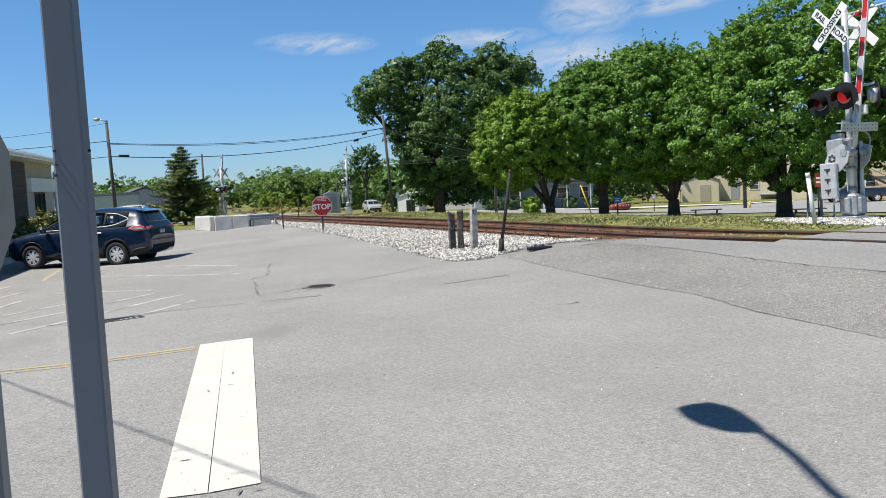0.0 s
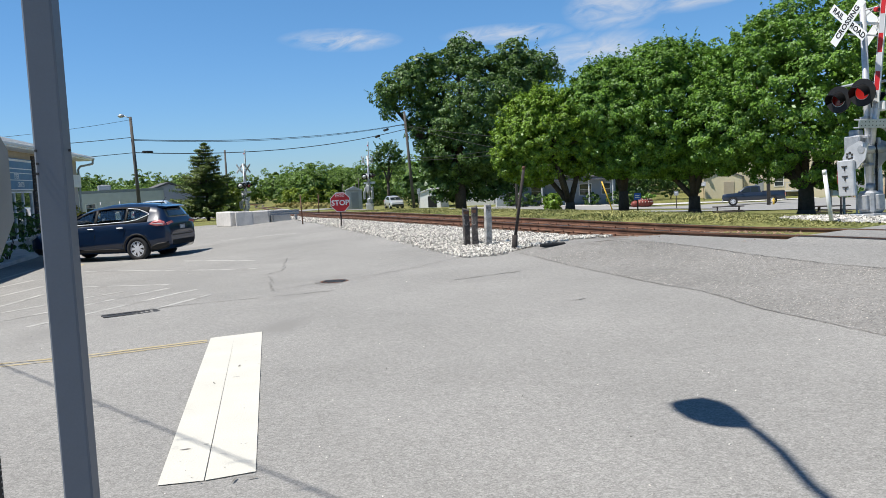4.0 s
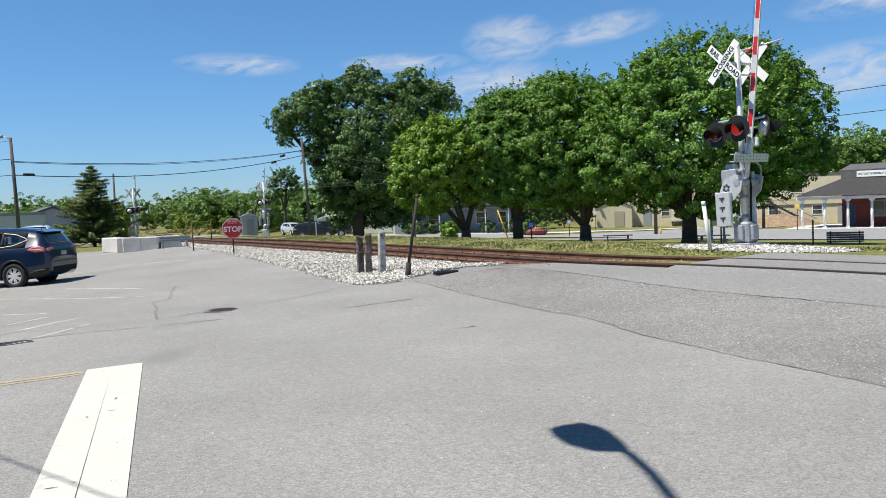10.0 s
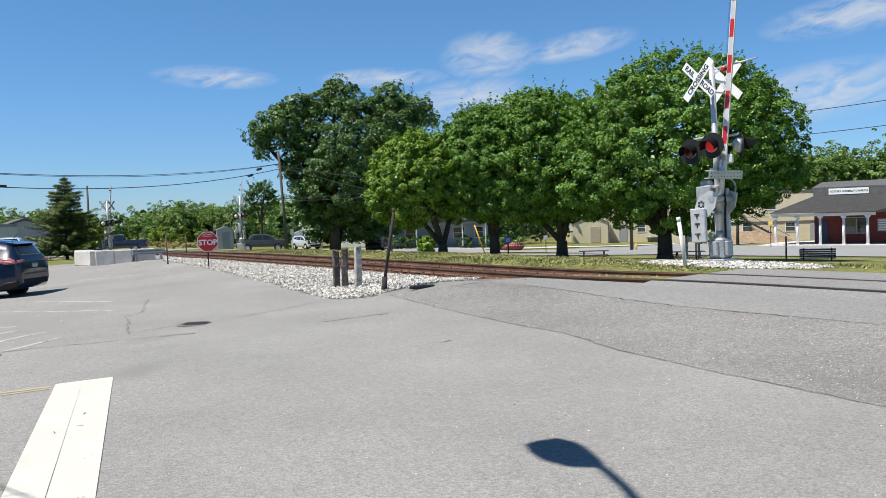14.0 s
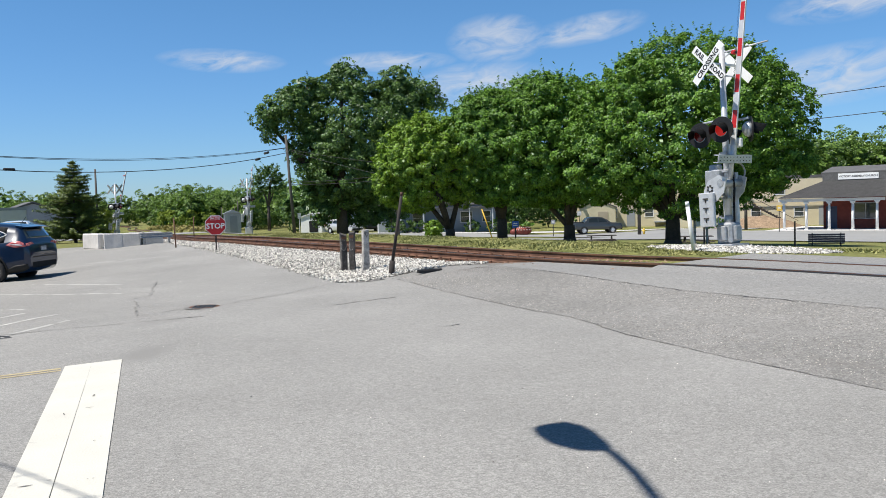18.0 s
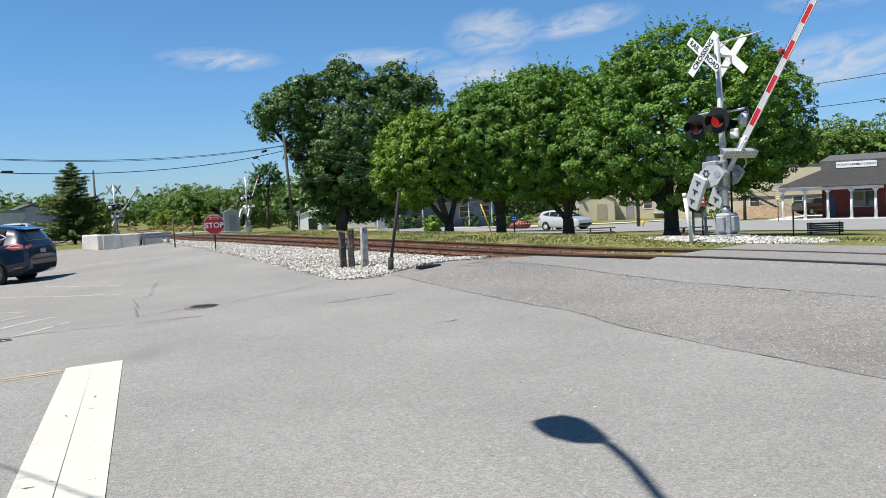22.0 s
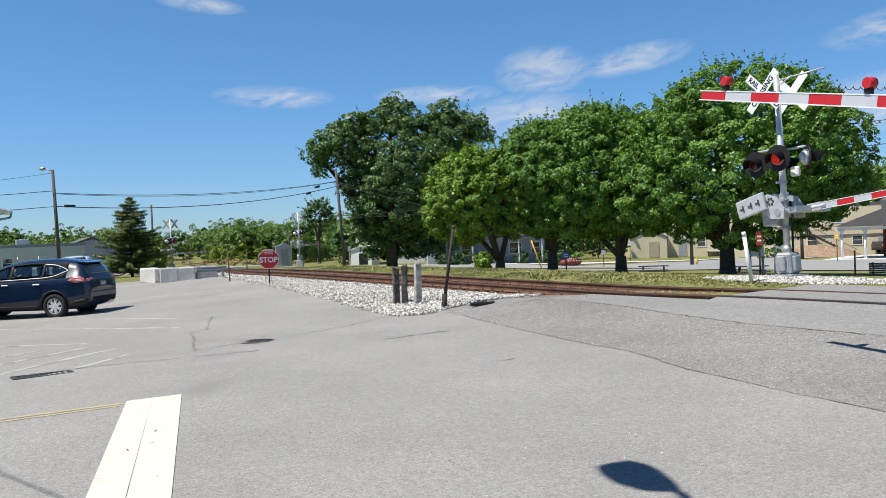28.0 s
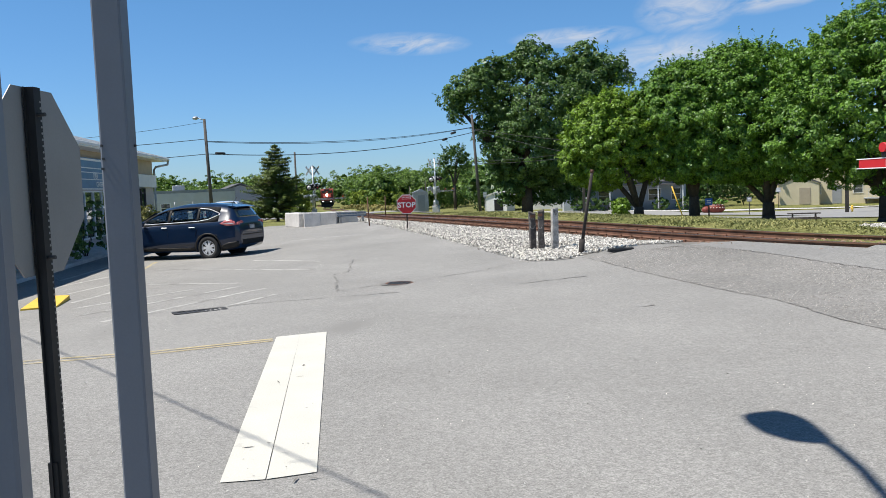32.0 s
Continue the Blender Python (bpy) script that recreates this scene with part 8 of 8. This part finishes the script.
P1, P2 = Vector((-21.5, 56.0, 6.4)), Vector((-5.2, 80.0, 7.67))
for dz, sag, r in ((-1.25, 0.55, 0.022), (-1.3, 0.6, 0.018), (-2.1, 0.75, 0.03)):
    wire(P1 + Vector((0, 0, dz + 0.15)), P2 + Vector((0, 0, dz * 0.55)), sag, r)
for dz in (-1.1, -2.1):
    wire(P1 + Vector((0, 0, dz + 0.15)), (-52, 38, 6.5 + dz * 0.6), 0.9, 0.022)
wire(P1 + Vector((0, 0, 0.2)), (-30, 40, 4.6), 0.3, 0.012)
for s in (0.0, 0.6):
    bm = nb()
    cyl(bm, (-0.45, 0, 0), (0.45, 0, 0), 0.11, seg=10)
    q = P2.lerp(P1, 0.10 + 0.07 * s)
    thing("wire_splice", bm, "wire", pose(q.x, q.y, q.z - 1.15 - s * 0.9, 0, -2, -65), "black splice case on an overhead wire", "wire")
bm = nb()
cyl(bm, (-0.4, 0, 0), (0.4, 0, 0), 0.09, seg=10)
q = P1.lerp(P2, 0.035)
thing("wire_splice", bm, "wire", pose(q.x, q.y, q.z - 1.96, 0, 0, 65), "black splice case on an overhead wire", "wire")
utility_pole(4.23, 71.0, 6.5, 0.12, 0.0, "short wooden service pole behind the park trees", False)
for z0, z1 in ((6.8, 4.82), (6.7, 3.68), (3.8, 4.0), (3.6, 3.61)):
    wire((-5.03, 80.0, z0), (4.23, 71.0, z1), 0.12, 0.02)
utility_pole(26.3, 75.3, 12.4, 0.16, 0.0, "tall wooden utility pole behind the shade tree", False)
utility_pole(52.0, 50.0, 13.2, 0.16, 0.0, "tall wooden utility pole by the church lot", False)
for z0, z1 in ((8.6, 10.6), (6.9, 8.6)):
    wire((26.3, 75.3, z0 + 0.4), (52, 50, z1), 0.6, 0.03)

# signal cabin by the far crossing
cabin = empty("signal_cabin", pose(-13.5, 104.2, gz(-13.5, 104.2), 0, 0, 10), "grey metal signal cabin by the far crossing", "cabin")
bm = nb()
box(bm, 0, 0, 1.15, 1.9, 1.9, 2.3, bev=0.03)
part("body", bm, "galv", cabin)
bm = nb()
prism(bm, [(-1.05, 2.3), (0, 2.75), (1.05, 2.3)], -1.05, 1.05, "y")
part("roof", bm, "galv", cabin)
bm = nb()
box(bm, 0.1, -0.965, 1.05, 0.85, 0.04, 1.9)
part("door", bm, "greysiding", cabin)
# white and grey buildings behind the spruce
store = block_house("white_store", pose(-36.0, 76.0, -0.9, 0, 0, 28), 16, 9, 2.9, "roofwhite", "greysiding", 0.0, "long low white store behind a fence", 0.1, "flat", [(-5, 1.6, 0.8, 0.8), (2, 1.6, 0.8, 0.8)], [(-1.5, 1, 2.1, "greysiding")], "building")
for ux, uy, us in ((-4.0, -1.5, 0.9), (-2.2, 0.5, 0.7), (3.5, -1.0, 0.8)):
    bm = nb()
    box(bm, ux, uy, 2.9 + 0.2 + us * 0.3, us * 1.3, us, us * 0.6, bev=0.03)
    cyl(bm, (ux, uy, 3.1 + us * 0.6), (ux, uy, 3.15 + us * 0.6), us * 0.35, seg=14)
    part("roof_unit", bm, "galv", store, "pale rooftop cooling unit")
block_house("grey_barn", pose(-36.5, 104.0, -1.7, 0, 0, 25), 12, 10, 2.5, "greysiding", "shingle", 2.2, "grey barn with a broad grey roof", 0.3, "y", [], [(2, 2.4, 2.2, "greysiding")], "barn")
fence = empty("chain_fence", pose(-32.0, 64.0, gz(-32.0, 64.0), 0, 0, 22), "wire fence with thin steel posts", "fence")
for i in range(11):
    bm = nb()
    cyl(bm, (-7 + i * 1.4, 0, 0), (-7 + i * 1.4, 0, 1.9), 0.03, seg=6)
    part("fence_post", bm, "galv", fence)
for z in (0.1, 1.0, 1.85):
    bm = nb()
    cyl(bm, (-7, 0, z), (7, 0, z), 0.012, seg=5)
    part("fence_wire", bm, "galv", fence)


# ---- park furniture ----
def picnic_table(x, y, rz):
    t = empty("picnic_table", pose(x, y, gz(x, y) - 0.36, 0, 0, rz), "dark timber picnic table on the grass", "picnic table", "picnic tables in the park")
    for i in range(5):
        bm = nb()
        box(bm, 0, -0.3 + i * 0.15, 0.74, 1.9, 0.135, 0.045, bev=0.005)
        part("top_plank", bm, "darkwood", t)
    for s in (-1, 1):
        for o in (0, 0.14):
            bm = nb()
            box(bm, 0, s * (0.62 + o), 0.44, 1.9, 0.125, 0.045, bev=0.005)
            part("bench_plank", bm, "darkwood", t)
        bm = nb()
        box(bm, s * 0.65, 0, 0.42, 0.05, 1.5, 0.09)
        box(bm, s * 0.65, 0, 0.7, 0.05, 0.7, 0.08)
        for q in (-1, 1):
            cyl(bm, (s * 0.65, q * 0.55, 0), (s * 0.65, q * 0.2, 0.72), 0.045, seg=6)
        part("leg_frame", bm, "darkwood", t)


picnic_table(16.5, 54.55, -14)
picnic_table(20.6, 49.0, -14)


def park_bench(x, y, rz):
    t = empty("park_bench", pose(x, y, gz(x, y) - 0.32, 0, 0, rz), "dark slatted park bench facing the track", "bench")
    for i in range(4):
        bm = nb()
        box(bm, 0, -0.28 + i * 0.12, 0.44, 1.6, 0.1, 0.035, bev=0.005)
        part("seat_slat", bm, "purplewood", t)
    for i in range(4):
        bm = nb()
        box(bm, 0, 0.2 + i * 0.025, 0.55 + i * 0.105, 1.6, 0.035, 0.09, bev=0.005)
        part("back_slat", bm, "purplewood", t)
    for s in (-1, 1):
        bm = nb()
        cyl(bm, (s * 0.62, -0.32, 0), (s * 0.62, -0.2, 0.43), 0.03, seg=8)
        cyl(bm, (s * 0.62, 0.3, 0), (s * 0.62, 0.1, 0.43), 0.03, seg=8)
        cyl(bm, (s * 0.62, 0.12, 0.42), (s * 0.62, 0.31, 0.95), 0.025, seg=8)
        cyl(bm, (s * 0.74, -0.3, 0.62), (s * 0.74, 0.2, 0.62), 0.025, seg=8)
        part("end_frame", bm, "black", t)


M["purplewood"] = material("faded_dark_slats", (0.055, 0.04, 0.06), 0.6, vary=0.2, scale=5)
park_bench(22.75, 38.7, -30 + 180)


def small_post(x, y, h, mat, label, plate=None, name="sign_post"):
    t = empty(name, pose(x, y, gz(x, y), 0, 0, math.degrees(math.atan2(-x, y))), label, "sign")
    bm = nb()
    box(bm, 0, 0, h / 2 - 0.1, 0.07, 0.07, h + 0.2, bev=0.006)
    part("post", bm, mat, t)
    if plate:
        w, hh, pm = plate
        bm = nb()
        box(bm, 0, -0.045, h - hh / 2, w, 0.012, hh, bev=0.003)
        part("plate", bm, pm, t)
        for i in range(2):
            bm = nb()
            box(bm, 0, -0.054, h - hh * (0.35 + 0.3 * i), w * 0.6, 0.004, hh * 0.12)
            part("text_bar", bm, "white", t)
    return t


small_post(8.75, 44.1, 1.05, "darkwood", "small blue sign on a dark post", (0.34, 0.34, "blue"))
small_post(19.2, 35.1, 1.1, "darkwood", "short dark wooden post in the grass")
small_post(40.0, 76.0, 2.5, "darkwood", "yellow sign before the church", (0.45, 0.5, "yellow"))
small_post(17.2, 38.3, 1.3, "galv", "thin steel post by the picnic table")
small_post(-4.2, 78.0, 2.1, "white", "white sign post by the far street", (0.3, 0.5, "armwhite"))
small_post(19.0, 78.0, 1.6, "darkwood", "dark sign post by the street", (0.4, 0.4, "greysiding"))
small_post(27.0, 98.0, 2.2, "darkwood", "dark sign post on the lawn", (0.5, 0.5, "armwhite"))
bm = nb()
cyl(bm, (0, 0, 0), (-0.8, 0, 2.4), 0.05, seg=8)
thing("guy_guard", bm, "yellow", pose(11.73, 69.0, gz(11.73, 69.0)), "yellow guard on a slanting guy wire", "guy wire")

meter = empty("meter_post", pose(16.6, 38.9, gz(16.6, 38.9)), "white electric meter box on posts", "meter")
for sx in (-0.3, 0.3):
    bm = nb()
    box(bm, sx, 0, 0.7, 0.09, 0.09, 1.5)
    part("post", bm, "oldwood", meter)
bm = nb()
box(bm, 0, -0.09, 1.15, 0.6, 0.16, 0.6, bev=0.02)
part("meter_box", bm, "white", meter)
bm = nb()
cyl(bm, (0.0, -0.2, 1.15), (0, -0.16, 1.15), 0.12, seg=14)
part("dial", bm, "glass", meter)

M["paleglaze"] = material("pale_glaze", (0.6, 0.5, 0.42), 0.5, vary=0.1, scale=4)
planter = empty("flower_planter", pose(19.7, 95.0, gz(19.7, 95.0)) @ Matrix.Scale(1.65, 4), "rounded red planter with green plants", "planter")
bm = nb()
ball(bm, 0, 0, 0.3, 0.46, 3, scale=(1.25, 0.8, 0.75))
ball(bm, -0.62, 0.05, 0.22, 0.3, 2, scale=(1.0, 0.8, 0.8))
part("bowl", bm, "redplanter", planter)
spot = nb()
ball(spot, 0, 0, 0, 0.045, 1)
spot_data = mesh_of(spot, "paleglaze", "spot")
for i in range(14):
    a, e = -2.7 + 0.36 * (i % 7), 0.15 + 0.55 * (i // 7)
    share("glaze_spot", spot_data, planter, pose(0.57 * math.cos(e) * math.cos(a), 0.37 * math.cos(e) * math.sin(a), 0.3 + 0.34 * math.sin(e)))
rng_p = np.random.default_rng(90)
pp, po = crown_points([(0.25, 0, 0.72, 0.5, 0.35, 0.16)], 260, rng_p, 0.08, 10, 0.3)
ob = new("plants", leaf_mesh("plants", pp, po, 0.07, "leaf", rng_p))
ob.parent = planter
hyd = empty("fire_hydrant", pose(27.4, 77.2, gz(27.4, 77.2)), "small yellow fire hydrant by the street", "hydrant")
bm = nb()
cyl(bm, (0, 0, 0), (0, 0, 0.5), 0.085, seg=12)
ball(bm, 0, 0, 0.52, 0.1, 2)
cyl(bm, (-0.16, 0, 0.36), (0.16, 0, 0.36), 0.05, seg=8)
part("body", bm, "yellow", hyd)
# soil heap by the hall
bm = nb()
bmesh.ops.create_grid(bm, x_segments=18, y_segments=10, size=1)
for v in bm.verts:
    e = max(0, 1 - v.co.x ** 2) * max(0, 1 - v.co.y ** 2)
    v.co = Vector((v.co.x * 4.5, v.co.y * 2.2, e * 1.25 + 0.25 * e * noise.noise(v.co * 5) - 0.05))
for f in bm.faces:
    f.smooth = True
thing("soil_mound", bm, "dirt", pose(44.5, 88.8, -2.2, 0, 0, -40), "heap of bare brown soil", "soil")
small_post(15.9, 36.9, 1.9, "darkwood", "orange and red warning sign beside the crossing", (0.28, 0.6, "orange"))


# ---- grass blades and weeds on the bank beside the rails ----
def bank_grass():
    rng = np.random.default_rng(95)
    n = 60000
    q = np.array([track_at(v) for v in np.linspace(10, 60, 400)])
    k = rng.integers(0, 400, n)
    o = 2.3 + 6.5 * rng.random(n) ** 1.3
    x, y = q[k, 0] + q[k, 3] * o + rng.normal(0, 0.15, n), q[k, 1] - q[k, 2] * o + rng.normal(0, 0.15, n)
    u, v = mound_uv(x, y)
    ok = (np.hypot(u, v) > 1.02) & ((y > 16.8) | (o > 4.2))
    x, y = x[ok], y[ok]
    z = height(x, y)
    n = len(x)
    h = rng.uniform(0.025, 0.085, n) * (0.7 + 0.6 * np.sin(x * 1.3) * np.cos(y * 1.1))
    a = rng.uniform(0, 6.283, n)
    w = rng.uniform(0.012, 0.03, n)
    lean = rng.normal(0, 0.05, (n, 2))
    pts = np.stack([np.stack([x - w * np.cos(a), y - w * np.sin(a), z], 1), np.stack([x + w * np.cos(a), y + w * np.sin(a), z], 1), np.stack([x + lean[:, 0], y + lean[:, 1], z + np.abs(h)], 1)], 1).reshape(-1, 3)
    me = bpy.data.meshes.new("grass_blades")
    me.from_pydata(pts.tolist(), [], np.arange(3 * n).reshape(-1, 3).tolist())
    me.materials.append(material("dry_and_green_blades", (0.15, 0.2, 0.05), 0.9, vary=0.4, scale=0.8, tint=(0.28, 0.26, 0.1), island=0.35))
    tagged(new("grass_blades", me), "short mixed dry and green grass on the bank", "grass", kind="stuff")


bank_grass()
# ---- what moves ----
def lane(points, z_up=0.03):
    """Rows of (seconds, x, y) as poses that face along the way."""
    rows = []
    for i, (t, x, y) in enumerate(points):
        a, b = points[max(0, i - 1)], points[min(len(points) - 1, i + 1)]
        dx, dy = b[1] - a[1], b[2] - a[2]
        rows.append((t, pose(x, y, gz(x, y) + z_up, 0, 0, math.degrees(math.atan2(dy, dx)))))
    return rows


def polar(t, az, d):
    return (t, -d * math.sin(radians(az)), d * math.cos(radians(az)))


def motions():
    gate = lambda keys, lean=0.0: [(t, pose(PIVOT_X, -0.32, PIVOT_Z, 0, -a - lean, 0)) for t, a in keys]
    walk(arm_far, gate([(0, 84), (10, 84), (18.8, 84), (20, 79), (21.5, 61), (22, 56.5), (23, 49), (24, 41), (25, 33), (25.5, 29), (27.5, 11), (28, 7), (29, 1.5), (29.6, 0), (30.5, 0), (32, 0)], SIG_LEAN))
    walk(arm_near, gate([(0, 86), (10, 86), (18.6, 86), (20, 75), (22, 54), (24, 36), (25.5, 24.5), (27.5, 13), (28, 10.6), (28.5, 8.9), (29, 7), (29.5, 5.4), (30, 3.8), (31, 1.3), (32, -0.3)]))
    walk(arm_c, gate([(0, 87), (8, 87), (16, 80), (18, 72), (20, 60), (22, 44), (24, 28), (26, 10), (27.5, 0), (30, 0), (32, 0)]))
    walk(arm_d, gate([(0, 87), (8, 87), (16, 84), (18, 74), (20, 62), (22, 48), (24, 30), (26, 12), (27.5, 0), (30, 0), (32, 0)]))
    walk(pickup_blue, lane([polar(0, -25.5, 92), polar(2, -21.3, 91), polar(4, -18.3, 90), polar(5.5, -13.9, 91), polar(7, -8.8, 93), polar(8, -4.4, 95), polar(9, -1.0, 97), polar(11, 5.9, 97), polar(12, 8.7, 96), polar(13, 11.4, 95), polar(14, 13.9, 95), polar(16, 19.5, 97), polar(20, 30, 105), polar(32, 45, 125)]))
    walk(car_black, lane([polar(0, 34, 108), polar(4, 21, 98), polar(7, 12.0, 94), polar(8, 8.5, 94), polar(9, 5.6, 94), polar(10, 3.1, 93), polar(11, 0.6, 93), polar(12, -1.1, 92), polar(13, -2.1, 91), polar(14, -2.55, 91.5), polar(15, -2.55, 94), polar(16, -2.3, 99), polar(17.5, -1.7, 108), polar(19, -1.2, 118), polar(21, -1.0, 127), polar(32, -1.0, 127.5)]))
    walk(pickup_grey, lane([polar(0, 50, 140), polar(8, 34, 108), polar(11, 22.4, 97), polar(12, 17.1, 94), polar(13, 11.6, 92), polar(14, 5.0, 92), polar(15.5, -3.2, 92), polar(17, -11.3, 93), polar(18, -16.5, 95), polar(19, -20.0, 96), polar(20, -24.2, 97), polar(21, -27.7, 99), polar(22, -30.0, 102), polar(24, -31.0, 103.5), polar(32, -31.2, 103.8)]))
    walk(suv_silver, lane([polar(0, 4.75, 119), polar(9, 4.7, 118.5), polar(11, 4.2, 116), polar(12, 3.5, 114), polar(14, 2.2, 110), polar(16.5, 1.7, 108), polar(17, 1.44, 107), polar(17.5, 1.1, 106), polar(18, 0.24, 104.5), polar(18.5, -0.8, 102.5), polar(19, -2.1, 100.5), polar(20, -5.0, 97), polar(21, -9.1, 84), polar(22, -14.5, 74), polar(23, -20.1, 71), polar(24, -27.6, 64), polar(25, -36.1, 63), polar(26, -43, 66), polar(28, -56, 78), polar(32, -70, 110)]))
    p, d, run = along(LINE)
    far = float(np.interp(202.0, p[:, 1], run))
    rows = []
    for t in (0, 8, 16, 20, 24, 26, 28, 29, 30, 31, 32):
        s = min(far + (32 - t) * 14.5, run[-1] - 24)
        x, y, a, b = track_at(s)
        x2, y2, a, b = track_at(s + 12)
        rows.append((t, pose(x, y, rail_head(x, y), 0, 0, math.degrees(math.atan2(y2 - y, x2 - x)))))
    walk(loco, rows)


motions()
